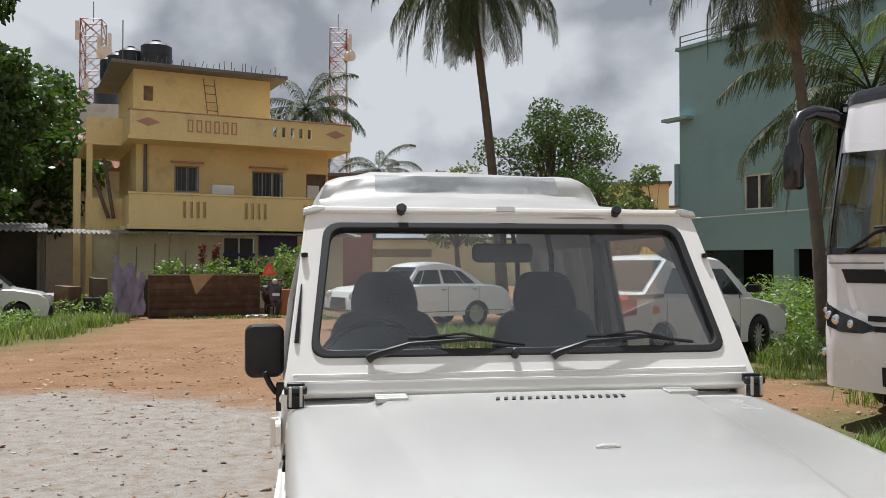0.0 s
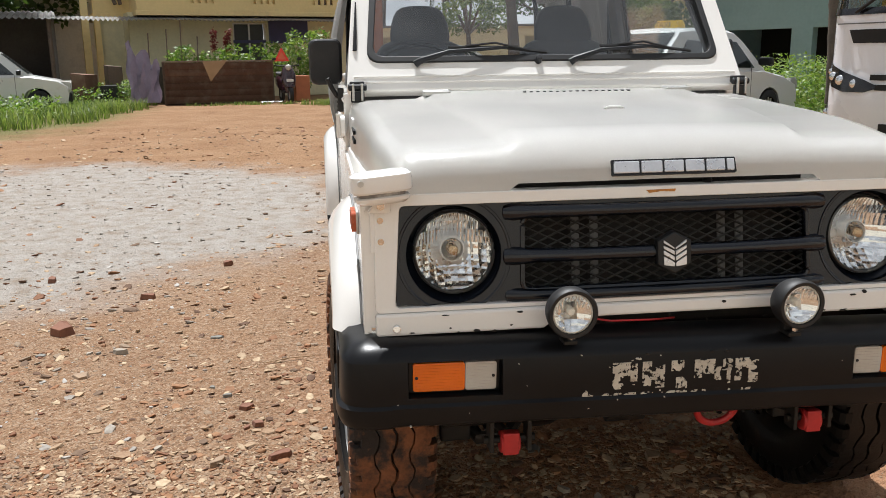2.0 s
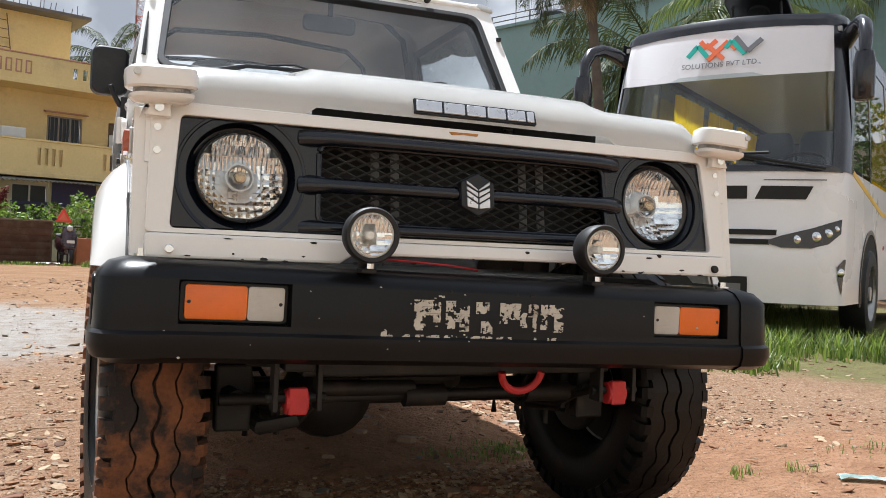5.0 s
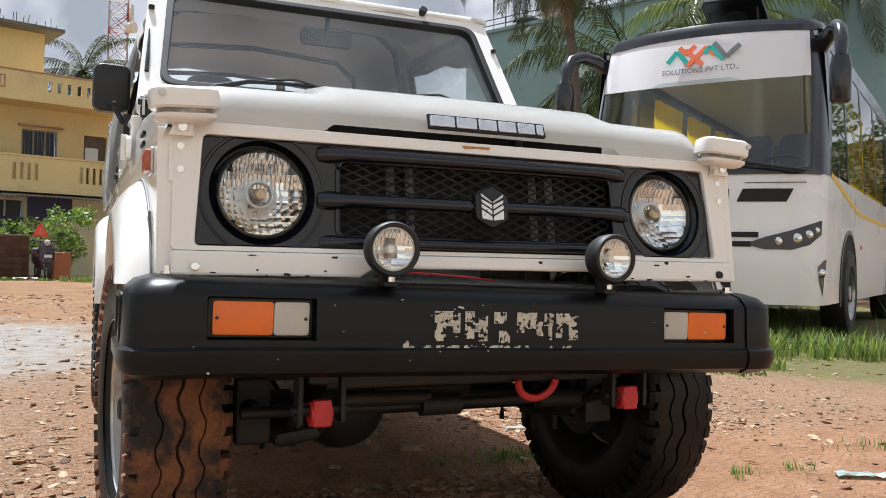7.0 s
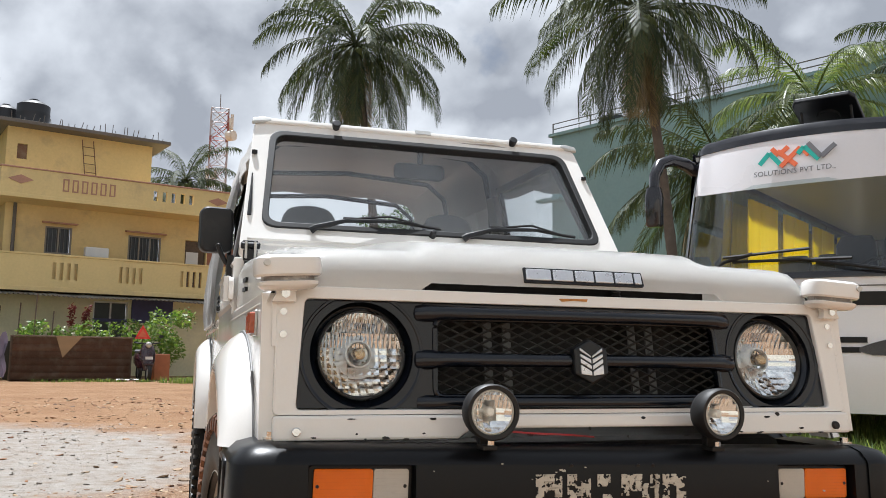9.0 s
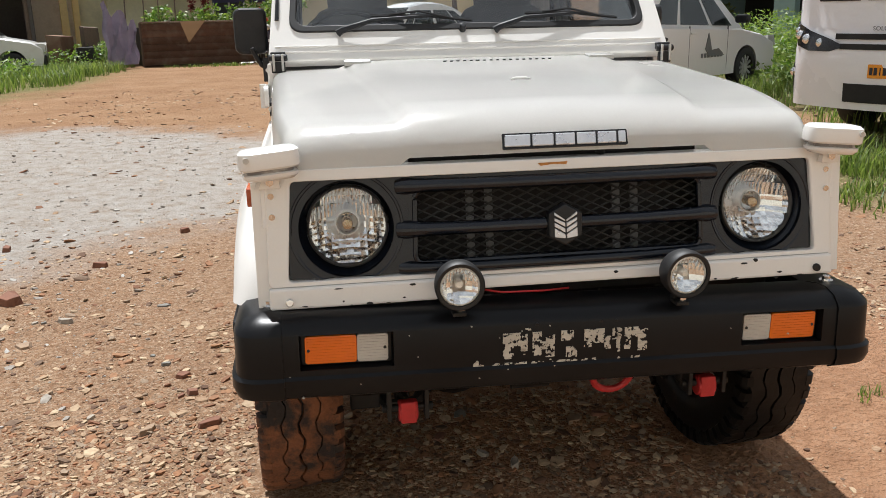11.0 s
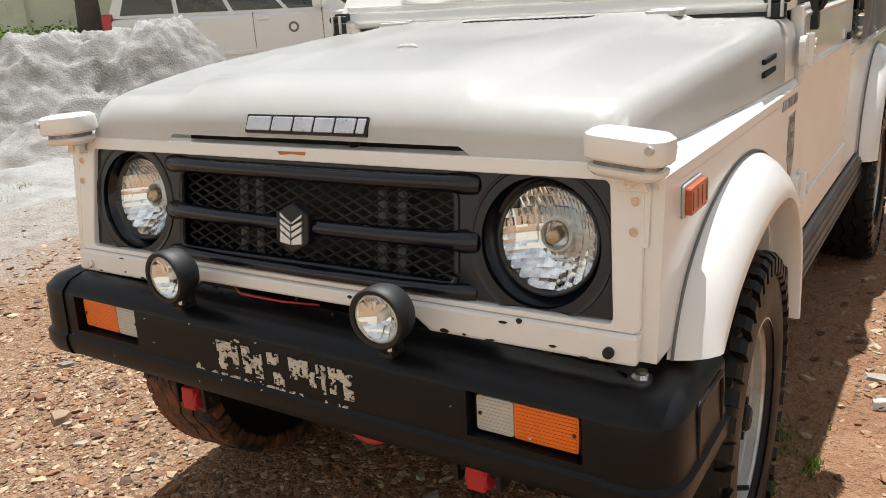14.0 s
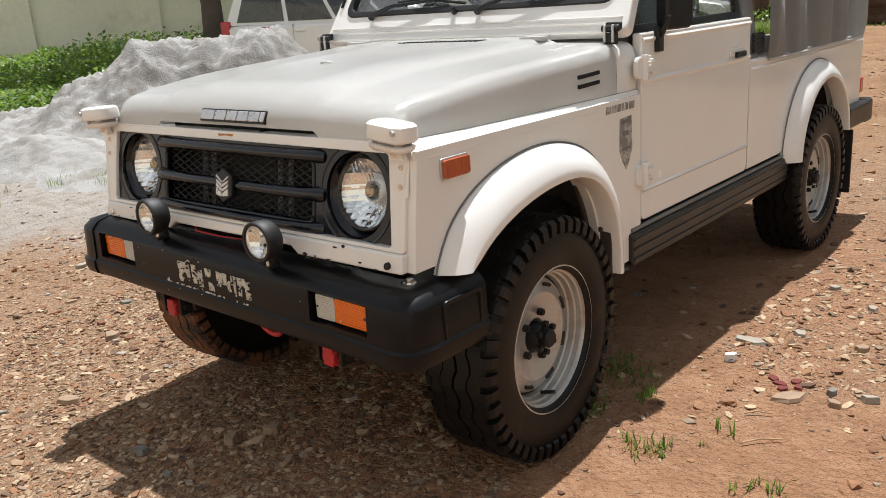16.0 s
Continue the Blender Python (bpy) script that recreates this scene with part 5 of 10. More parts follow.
    # wipers
    for x0, x1 in ((-0.44, 0.0), (0.09, 0.515)):
        bm = B()
        a, b = m @ Vector((x0, -0.040, 0.098)), m @ Vector((x1 - 0.14, -0.035, 0.150))
        tube(bm, [m @ Vector((x0 - 0.015, -0.030, 0.092)), a, m @ Vector(((x0 + x1) / 2 - 0.12, -0.048, 0.128)), b], [0.013, 0.011, 0.007, 0.005], 8)
        wp = part("wiper", bm, M_BLACK, CAR, "black wiper arm and blade at rest", smooth=True)
        bm = B()
        tube(bm, [m @ Vector((x0 + 0.10, -0.024, 0.160)), m @ Vector(((x0 + x1) / 2 + 0.05, -0.028, 0.156)), m @ Vector((x1, -0.024, 0.136))], 0.0055, 6)
        tube(bm, [m @ Vector((x0 + 0.16, -0.030, 0.160)), m @ Vector(((x0 + x1) / 2 + 0.04, -0.042, 0.164)), m @ Vector((x1 - 0.06, -0.028, 0.142))], 0.004, 6)
        part("blade", bm, M_RUBBER, wp, smooth=True)
    bm = B()
    cyl(bm, m @ Vector((-0.035, -0.022, 0.100)), m @ Vector((-0.035, -0.050, 0.104)), 0.012, 0.010, seg=12)
    part("washer_nozzle", bm, M_BLACK, CAR, "black washer nozzle", bevel=0.003)


def build_canopy():
    def section(y, top, hw, low, drop=0.09):
        half = [(hw + 0.035, low), (hw + 0.028, top - drop - 0.06), (hw + 0.016, top - drop), (hw - 0.015, top - drop * 0.42), (hw - 0.07, top - 0.018), (hw - 0.20, top - 0.004), (hw - 0.42, top + 0.004)]
        return [(-a, y, z) for a, z in half] + [(0, y, top + 0.005)] + [(a, y, z) for a, z in reversed(half)]
    bm = B()
    rows = []
    for y, top, hw, low in ((1.380, 1.660, 0.585, 1.56), (1.43, 1.676, 0.590, 1.56), (1.8, 1.735, 0.595, 1.58), (2.10, 1.775, 0.598, 1.60), (2.165, 1.800, 0.595, 1.60), (2.205, 1.868, 0.575, 1.585), (2.27, 1.892, 0.57, 1.58), (2.6, 1.882, 0.578, 1.58), (2.72, 1.896, 0.578, 1.58), (3.1, 1.878, 0.58, 1.58), (3.25, 1.892, 0.58, 1.58), (3.60, 1.870, 0.58, 1.58), (3.66, 1.845, 0.572, 1.58)):
        rows.append(section(y, top, hw, low))
    loft(bm, rows, closed=False)
    bmesh.ops.subdivide_edges(bm, edges=bm.edges[:], cuts=1, use_grid_fill=True)
    rough_up(bm, 0.014, 5.0)
    rough_up(bm, 0.012, 13.0, 3.0)
    bmesh.ops.solidify(bm, geom=bm.faces[:], thickness=0.004)
    top = part("canvas_top", bm, M_CANVAS, CAR, "creased silver-grey canvas top", smooth=True)
    # clear plastic window let into the rise of the canvas
    bm = B()
    rows = []
    for k in range(25):
        x = -0.36 + 0.76 * k / 24
        w = 0.004 * math.sin(k * 1.1) + 0.003 * math.sin(k * 2.3)
        rows.append([(x, 2.130 + w, 1.796), (x, 2.150 - w, 1.822 + w), (x, 2.170 + w, 1.850), (x, 2.190, 1.872)])
    loft(bm, rows, closed=False)
    part("clear_window", bm, M_CANOPYWIN, top, "glossy clear plastic window", smooth=True).visible_shadow = False
    # side curtains with clear windows
    for sx in (-1, 1):
        f = flip if sx < 0 else (lambda q: q)
        bm = B()
        rows = []
        for k in range(45):
            t = k / 44
            y = 2.215 + (3.60 - 2.215) * t
            w = 0.014 * math.sin(k * 0.62) + 0.009 * math.sin(k * 0.27 + 1) + 0.005 * math.sin(k * 1.31)
            rows.append([(0.704 + w * 0.3, y, 0.965), (0.704 + w, y, 1.05), (0.697 + w * 1.2, y + 0.01, 1.18), (0.676 + w * 1.3, y + 0.02, 1.36), (0.642 + w, y + 0.03, 1.54), (0.612 + w * 0.4, y + 0.035, 1.68)])
        loft(bm, rows, closed=False)
        bmesh.ops.solidify(bm, geom=bm.faces[:], thickness=0.004)
        cur = part("side_curtain", f(bm), M_CANVAS, top, "slack grey canvas curtain", smooth=True)
        bm = B()
        tube(bm, [(0.709, y, 0.968 + 0.004 * math.sin(y * 9)) for y in (2.22, 2.5, 2.8, 3.1, 3.4, 3.59)], 0.006, 6)
        part("curtain_hem", f(bm), M_CANVAS, cur, smooth=True)
        # hoop frame inside
        for y in (2.20, 2.88, 3.60):
            bm = B()
            tube(bm, [(0.60, y, 0.99), (0.585, y, 1.55), (0.55, y, 1.72), (0.45, y, 1.80), (0.0, y, 1.83)], 0.014, 8)
            part("hoop", f(bm), M_BLACK, top, "black tubular hoop", smooth=True)


def build_interior():
    bm = B()
    span(bm, -0.64, 0.64, 1.12, 1.30, 0.98, 1.165)
    dash = part("dashboard", bm, M_DASH, CAR, "grey plastic dashboard", bevel=0.03, seg=3)
    for x in (-0.335, 0.30):
        bm = B()
        rows = []
        for z, w, d in ((0.82, 0.20, 0.055), (0.95, 0.225, 0.07), (1.12, 0.225, 0.065), (1.22, 0.212, 0.060), (1.28, 0.192, 0.055), (1.315, 0.165, 0.048), (1.335, 0.12, 0.036)):
            y = 1.86 + (z - 0.82) * 0.25
            rows.append([(x + a * w * 2, y + b * d * 2, z) for a, b in rrect(1, 1, 0.35, 3)])
        loft(bm, rows)
        seat = part("seat", bm, M_SEAT, CAR, "charcoal cloth front seat with headrest", smooth=True)
        bm = B()
        rows = []
        for z, w in ((1.305, 0.110), (1.325, 0.126), (1.36, 0.128), (1.40, 0.122), (1.435, 0.111), (1.460, 0.096), (1.473, 0.075), (1.479, 0.045)):
            y = 1.975 + (z - 1.3) * 0.25
            rows.append([(x + a * w * 2, y + b * 0.075, z) for a, b in rrect(1, 1, 0.4, 3)])
        loft(bm, rows)
        part("headrest", bm, M_SEAT, seat, smooth=True)
        bm = B()
        span(bm, x - 0.24, x + 0.24, 1.42, 1.88, 0.74, 0.86)
        part("seat_cushion", bm, M_SEAT, seat, bevel=0.04, seg=3)
    bm = B()
    m = Matrix.Translation((-0.40, 1.44, 1.165)) @ Matrix.Rotation(radians(52), 4, "X")
    rim = []
    for k in range(33):
        a = 2 * math.pi * k / 32
        rim.append(m @ Vector((0.19 * math.cos(a), 0.19 * math.sin(a), 0)))
    tube(bm, rim, 0.012, 8, False)
    for a in (20, 160, 270):
        cyl(bm, m @ Vector((0, 0, -0.02)), m @ Vector((0.185 * math.cos(radians(a)), 0.185 * math.sin(radians(a)), 0)), 0.009, seg=8)
    cyl(bm, m @ Vector((0, 0, -0.05)), m @ Vector((0, 0, 0.015)), 0.045, seg=16)
    part("steering_wheel", bm, M_BLACK, CAR, "black three-spoke steering wheel", smooth=True)
    bm = B()
    prism(bm, rrect(0.20, 0.062, 0.02, 4, 0.005, 1.545), 1.43, 1.455, "y")
    span(bm, -0.005, 0.015, 1.42, 1.44, 1.57, 1.65)
    part("rear_view_mirror", bm, M_BLACK, CAR, "black rear-view mirror", bevel=0.006)
    bm = B()
    span(bm, -0.655, 0.655, 1.0, 3.64, 0.50, 0.56)
    part("floor_pan", bm, M_STEEL, CAR, "dark steel floor pan")
    bm = B()
    span(bm, -0.655, 0.655, 1.06, 1.10, 0.50, 1.12)
    part("bulkhead", bm, M_DASH, CAR)
    for sx in (-1, 1):
        bm = B()
        span(bm, sx * 0.40, sx * 0.645, 2.25, 3.55, 0.86, 0.94)
        part("rear_bench", bm, M_SEAT, CAR, "charcoal rear side bench", bevel=0.03, seg=3)
    bm = B()
    span(bm, -0.655, 0.655, 3.635, 3.66, 0.50, 0.985)
    part("tailgate", bm, M_PAINT, CAR, bevel=0.006)
    bm = B()
    span(bm, -0.735, 0.735, 3.68, 3.80, 0.495, 0.625)
    for sx in (-1, 1):
        span(bm, sx * 0.66, sx * 0.742, 3.33, 3.70, 0.505, 0.622)
    part("rear_bumper", bm, M_BUMPER, CAR, "black rear bumper", bevel=0.02, seg=3)
    for sx in (-1, 1):
        bm = B()
        span(bm, sx * 0.695, sx * 0.60, 3.662, 3.72, 0.66, 0.74)
        part("tail_lamp", bm, M_TAIL, CAR, bevel=0.006)


def build_wheel(name, x, y, steer=0.0, label="muddy off-road wheel with silver steel rim"):
    """Tyre with cut tread blocks, steel rim, hub; its outer face looks to the side of x."""
    s = 1 if x > 0 else -1
    R, W = 0.356, 0.205
    m = Matrix.Translation((x, y, R - 0.012)) @ Matrix.Rotation(radians(steer), 4, "Z") @ Matrix.Rotation(radians(90 * s), 4, "Y")
    hub_ob = None
    bm = B()
    prof = [(0.200, W * 0.40), (0.215, W * 0.47), (0.255, W * 0.515), (0.300, W * 0.50), (0.328, W * 0.462), (0.338, W * 0.40), (0.341, W * 0.2), (0.342, 0), (0.341, -W * 0.2), (0.338, -W * 0.40), (0.328, -W * 0.462), (0.300, -W * 0.50), (0.255, -W * 0.515), (0.215, -W * 0.47), (0.200, -W * 0.40)]
    lathe(bm, prof, None, 56)
    wheel = part(name, bm, M_TYRE, CAR, label, smooth=True, at=m)
    # ribs with zigzag edges, and lugs on the shoulder
    bm = B()
    rnd = random.Random(3)
    n = 88
    for zc, zw in ((-0.066, 0.041), (-0.0225, 0.037), (0.0225, 0.037), (0.066, 0.041)):
        rings = []
        for k in range(n):
            a = 2 * math.pi * k / n
            zig = 0.0075 * (0.6, 1.0, -0.6, -1.0)[k % 4]
            c, q = math.cos(a), math.sin(a)
            r1 = 0.3560 - 0.0018 * (abs(zc) > 0.06) - rnd.uniform(0, 0.0022)
            rings.append([(0.341 * c, 0.341 * q, zc - zw / 2 + zig - 0.002), (r1 * c, r1 * q, zc - zw / 2 + zig), (r1 * c, r1 * q, zc + zw / 2 + zig), (0.341 * c, 0.341 * q, zc + zw / 2 + zig + 0.002)])
        loft(bm, rings + [rings[0]], closed=False)
    n = 46
    for k in range(n):
        a0 = 2 * math.pi * k / n
        for sg in (-1, 1):
            a, da = a0 + (0.25 if sg > 0 else 0.0) * 2 * math.pi / n, 2 * math.pi / n * 0.29
            P = [(0.3555, 0.080), (0.3525, 0.098), (0.3420, 0.1085), (0.312, 0.1100), (0.306, 0.102), (0.336, 0.080)]
            rings = [[(r * math.cos(a + e), r * math.sin(a + e), sg * z) for r, z in P] for e in (-da, da)]
            loft(bm, rings)
    part("tread", bm, M_MUD if (x < 0 and y < 1) else M_TYRE, wheel, "worn tread caked with red mud")
    bm = B()
    prof = [(0.212, W * 0.475), (0.217, W * 0.47), (0.2185, W * 0.44), (0.2045, W * 0.415), (0.2, W * 0.36), (0.194, W * 0.345), (0.193, W * 0.27), (0.187, W * 0.255), (0.186, W * 0.17), (0.180, W * 0.155), (0.179, W * 0.08), (0.176, W * 0.05), (0.172, W * 0.07), (0.166, W * 0.135), (0.130, W * 0.21), (0.092, W * 0.16), (0.080, W * 0.135), (0.052, W * 0.130), (0.048, W * 0.05)]
    lathe(bm, prof, None, 48)
    back = B()
    lathe(back, [(0.212, -W * 0.47), (0.2, -W * 0.42), (0.186, -W * 0.3), (0.184, W * 0.08), (0.06, W * 0.02)], None, 48)
    rim = part("rim", bm, M_RIM, wheel, "silver painted steel rim", smooth=True)
    part("rim_barrel", back, M_STEEL, wheel, "dark inner side of the rim", smooth=True)
    for k in range(8):
        bm = B()
        a = 2 * math.pi * (k + 0.5) / 8
        mm = Matrix.Rotation(a, 4, "Z") @ Matrix.Translation((0.150, 0, W * 0.172)) @ Matrix.Rotation(radians(-36), 4, "Y")
        prism(bm, rrect(0.014, 0.044, 0.006, 3), -0.002, 0.0035, "z", mm)
        part("rim_slot", bm, M_RUBBER, rim)
    for k in range(5):
        bm = B()
        a = 2 * math.pi * k / 5 + 0.3
        cyl(bm, (0.070 * math.cos(a), 0.070 * math.sin(a), W * 0.12), (0.070 * math.cos(a), 0.070 * math.sin(a), W * 0.22), 0.0115, 0.010, seg=6)
        part("wheel_nut", bm, M_STEEL, rim)
    bm = B()
    lathe(bm, [(0.042, W * 0.10), (0.042, W * 0.24), (0.036, W * 0.28), (0.028, W * 0.28), (0.028, W * 0.38), (0.022, W * 0.41), (0.0, W * 0.41)], None, 20)
    for k in range(6):
        a = 2 * math.pi * k / 6
        cyl(bm, (0.043 * math.cos(a), 0.043 * math.sin(a), W * 0.28), (0.043 * math.cos(a), 0.043 * math.sin(a), W * 0.35), 0.009, seg=6)
    part("hub", bm, M_STEEL, wheel, "greasy black locking hub", smooth=True)
    bm = B()
    cyl(bm, (0.178, 0, W * 0.2), (0.165, 0.0, W * 0.42), 0.006, seg=8)
    part("valve", bm, M_RUBBER, wheel)
    return wheel


def build_underside():
    bm = B()
    cyl(bm, (-0.56, 0.49, 0.335), (0.56, 0.49, 0.335), 0.034, seg=14)
    lathe(bm, [(0.0, -0.09), (0.06, -0.085), (0.105, -0.05), (0.118, 0.0), (0.105, 0.05), (0.06, 0.085), (0.0, 0.09)], Matrix.Translation((-0.19, 0.49, 0.335)) @ Matrix.Rotation(radians(90), 4, "X"), 20)
    for sx in (-1, 1):
        lathe(bm, [(0.0, -0.06), (0.07, -0.05), (0.085, 0), (0.07, 0.05), (0.0, 0.06)], Matrix.Translation((sx * 0.50, 0.49, 0.335)), 16)
    part("front_axle", bm, M_STEEL, CAR, "greasy front axle with differential", smooth=True)
    bm = B()
    cyl(bm, (-0.56, 2.88, 0.335), (0.56, 2.88, 0.335), 0.034, seg=14)
    lathe(bm, [(0.0, -0.09), (0.105, -0.05), (0.118, 0.0), (0.105, 0.05), (0.0, 0.09)], Matrix.Translation((0.1, 2.88, 0.335)) @ Matrix.Rotation(radians(90), 4, "X"), 20)
    part("rear_axle", bm, M_STEEL, CAR, "dark rear axle", smooth=True)
    for sx in (-1, 1):
        bm = B()
        for k in range(4):
            z = 0.292 + k * 0.010
            e = 0.02 + 0.10 * (3 - k)
            tube(bm, [(sx * 0.372, 0.02 + e, z + 0.09 * (1 - e)), (sx * 0.372, 0.25, z + 0.028), (sx * 0.372, 0.49, z), (sx * 0.372, 0.74, z + 0.028), (sx * 0.372, 0.98 - e, z + 0.10 * (1 - e))], 0.011, 6)
        spring = part("leaf_spring", bm, M_STEEL, CAR, "greasy leaf spring with red shackle", smooth=True)
        bm = B()
        cyl(bm, (sx * 0.372 - 0.023, 0.020, 0.398), (sx * 0.372 + 0.023, 0.020, 0.398), 0.026, seg=16)
        span(bm, sx * 0.372 - 0.019, sx * 0.372 + 0.019, -0.006, 0.014, 0.374, 0.428)
        part("shackle", bm, M_RED, spring, "red painted shackle", bevel=0.004)
        bm = B()
        for q in (-0.044, 0.044):
            span(bm, sx * 0.372 + q - 0.005, sx * 0.372 + q + 0.005, 0.0, 0.045, 0.38, 0.53)
        cyl(bm, (sx * 0.372 - 0.06, 0.02, 0.405), (sx * 0.372 + 0.06, 0.02, 0.405), 0.010, seg=8)
        part("shackle_plate", bm, M_STEEL, spring, bevel=0.002)
        bm = B()
        span(bm, sx * 0.372 - 0.03, sx * 0.372 + 0.03, -0.01, 3.62, 0.46, 0.54)
        part("chassis_rail", bm, M_STEEL, CAR, "dark chassis rail", bevel=0.006)
    bm = B()
    cyl(bm, (-0.50, 0.20, 0.372), (0.52, 0.22, 0.372), 0.013, seg=10)
    cyl(bm, (-0.08, 0.20, 0.372), (0.02, 0.20, 0.372), 0.026, seg=12)
    cyl(bm, (0.24, 0.21, 0.372), (0.36, 0.21, 0.372), 0.024, seg=12)
    cyl(bm, (-0.30, 0.16, 0.40), (-0.06, 0.2, 0.39), 0.018, seg=10)
    part("tie_rod", bm, M_STEEL, CAR, "dark steering tie rod", smooth=True)
    bm = B()
    span(bm, -0.36, 0.36, 0.02, 0.10, 0.445, 0.53)
    part("cross_member", bm, M_STEEL, CAR, bevel=0.006)
    bm = B()
    span(bm, -0.24, 0.24, 0.26, 1.35, 0.40, 0.62)
    span(bm, -0.13, 0.16, 0.4, 0.9, 0.345, 0.42)
    span(bm, -0.6, 0.6, 0.14, 1.06, 0.60, 0.66)
    part("engine_underside", bm, M_STEEL, CAR, "dark engine and gearbox underside", bevel=0.03)
    bm = B()
    pts = []
    for k in range(15):
        a = radians(180 + 180 * k / 14)
        pts.append((0.125 + 0.048 * math.cos(a), 0.005 - 0.012 * math.sin(a), 0.452 + 0.044 * math.sin(a)))
    tube(bm, pts, 0.0085, 8)
    part("towing_eye", bm, M_RED, CAR, "red towing eye", smooth=True)
    bm = B()
    span(bm, 0.03, 0.30, 1.50, 1.56, 0.21, 0.44)
    span(bm, 0.30, 0.55, 1.1, 1.9, 0.33, 0.47)
    part("transfer_case", bm, M_STEEL, CAR, bevel=0.01)
    bm = B()
    tube(bm, [(-0.28, 0.3, 0.34), (-0.33, 0.22, 0.32), (-0.40, 0.25, 0.30), (-0.44, 0.36, 0.33)], 0.018, 8)
    part("brake_hose", bm, M_STEEL, CAR, "black rubber brake hose", smooth=True)
    for sx in (-1, 1):
        bm = B()
        span(bm, sx * 0.42, sx * 0.50, 0.26, 0.30, 0.29, 0.44)
        part("brake_bracket", bm, M_STEEL, CAR, "dark brake bracket by the wheel", bevel=0.006)
        # brake drum plate, steering arm, damper and bump stop behind the wheel
        bm = B()
        cyl(bm, (sx * 0.535, 0.49, 0.345), (sx * 0.56, 0.49, 0.345), 0.135, seg=26)
        part("brake_backplate", bm, M_STEEL, CAR, "dark round brake backplate", bevel=0.006)
        bm = B()
        tube(bm, [(sx * 0.50, 0.42, 0.36), (sx * 0.48, 0.30, 0.375), (sx * 0.46, 0.21, 0.372)], [0.028, 0.022, 0.02], 8)
        part("steering_arm", bm, M_STEEL, CAR, "dark steering arm", smooth=True)
        bm = B()
        lathe(bm, [(0.0, -0.17), (0.020, -0.165), (0.020, 0.0), (0.030, 0.01), (0.030, 0.15), (0.0, 0.16)], Matrix.Translation((sx * 0.44, 0.33, 0.46)) @ Matrix.Rotation(radians(12 * sx), 4, "Y"), 14)
        part("shock_absorber", bm, M_STEEL, CAR, "black shock absorber", smooth=True)
        for y in (0.40, 0.58):
            bm = B()
            tube(bm, [(sx * 0.335, y, 0.25), (sx * 0.335, y, 0.36), (sx * 0.35, y, 0.385), (sx * 0.395, y, 0.385), (sx * 0.41, y, 0.36), (sx * 0.41, y, 0.25)], 0.008, 6)
            part("spring_clip", bm, M_STEEL, CAR, "dark steel U-bolt", smooth=True)
    bm = B()
    tube(bm, [(-0.46, 0.10, 0.47), (-0.2, 0.12, 0.455), (0.0, 0.10, 0.46), (0.2, 0.13, 0.45), (0.46, 0.10, 0.47)], 0.012, 8)
    part("anti_roll_bar", bm, M_STEEL, CAR, "dark front cross bar", smooth=True)
    bm = B()
    tube(bm, [(-0.22, 0.03, 0.69), (-0.15, -0.01, 0.686), (-0.05, 0.0, 0.680), (0.02, 0.03, 0.672)], 0.0022, 6)
    part("lamp_cable", bm, M_RED, CAR, "thin red lamp cable")


build_bonnet()
build_front()
for s in (-1, 1):
    build_headlight(s)
    build_fog_lamp(s)
    build_corner_lamp(s)
    build_side(s)
build_bumper()
build_windscreen()
build_canopy()
build_interior()
build_wheel("front_wheel", -0.652, 0.505, 4)
build_wheel("front_wheel", 0.652, 0.515, 2.5)
build_wheel("rear_wheel", -0.652, 2.88)
build_wheel("rear_wheel", 0.652, 2.88)
build_underside()

# ---- plants ----
M_FROND = leafy("palm_leaf", (0.020, 0.034, 0.010), (0.066, 0.080, 0.020), 0.22, 0.62)
M_LIGHTFROND = leafy("light_palm_leaf", (0.050, 0.078, 0.020), (0.15, 0.18, 0.055), 0.42, 0.42)
M_DEADFROND = leafy("dry_palm_leaf", (0.17, 0.12, 0.055), (0.27, 0.20, 0.10), 0.2, 0.7)
M_LEAF = leafy("broad_leaf", (0.022, 0.048, 0.011), (0.080, 0.125, 0.026), 0.32, 0.4)
M_LEAF2 = leafy("light_leaf", (0.07, 0.105, 0.03), (0.16, 0.19, 0.06), 0.38, 0.5)
M_GRASS = leafy("grass_blade", (0.065, 0.115, 0.020), (0.205, 0.245, 0.068), 0.4, 0.5)
M_TUFT = leafy("short_grass_blade", (0.06, 0.11, 0.02), (0.20, 0.25, 0.06), 0.35, 0.5)
M_WEED = leafy("weed_leaf", (0.06, 0.13, 0.02), (0.20, 0.26, 0.06), 0.4, 0.5)
M_BARK = mat("palm_bark", (0.115, 0.088, 0.066), 0.9, vary=0.3, scale=3, fine=30, bump=0.8, depth=0.02, stain=(0.09, 0.07, 0.055), stain_at=(0.45, 0.65), stain_scale=5)
M_BARK2 = mat("grey_brown_bark", (0.105, 0.082, 0.062), 0.92, vary=0.3, scale=4, fine=24, bump=0.8, depth=0.02)
M_FLOWER = leafy("red_plume", (0.10, 0.012, 0.015), (0.17, 0.03, 0.02), 0.2, 0.7)


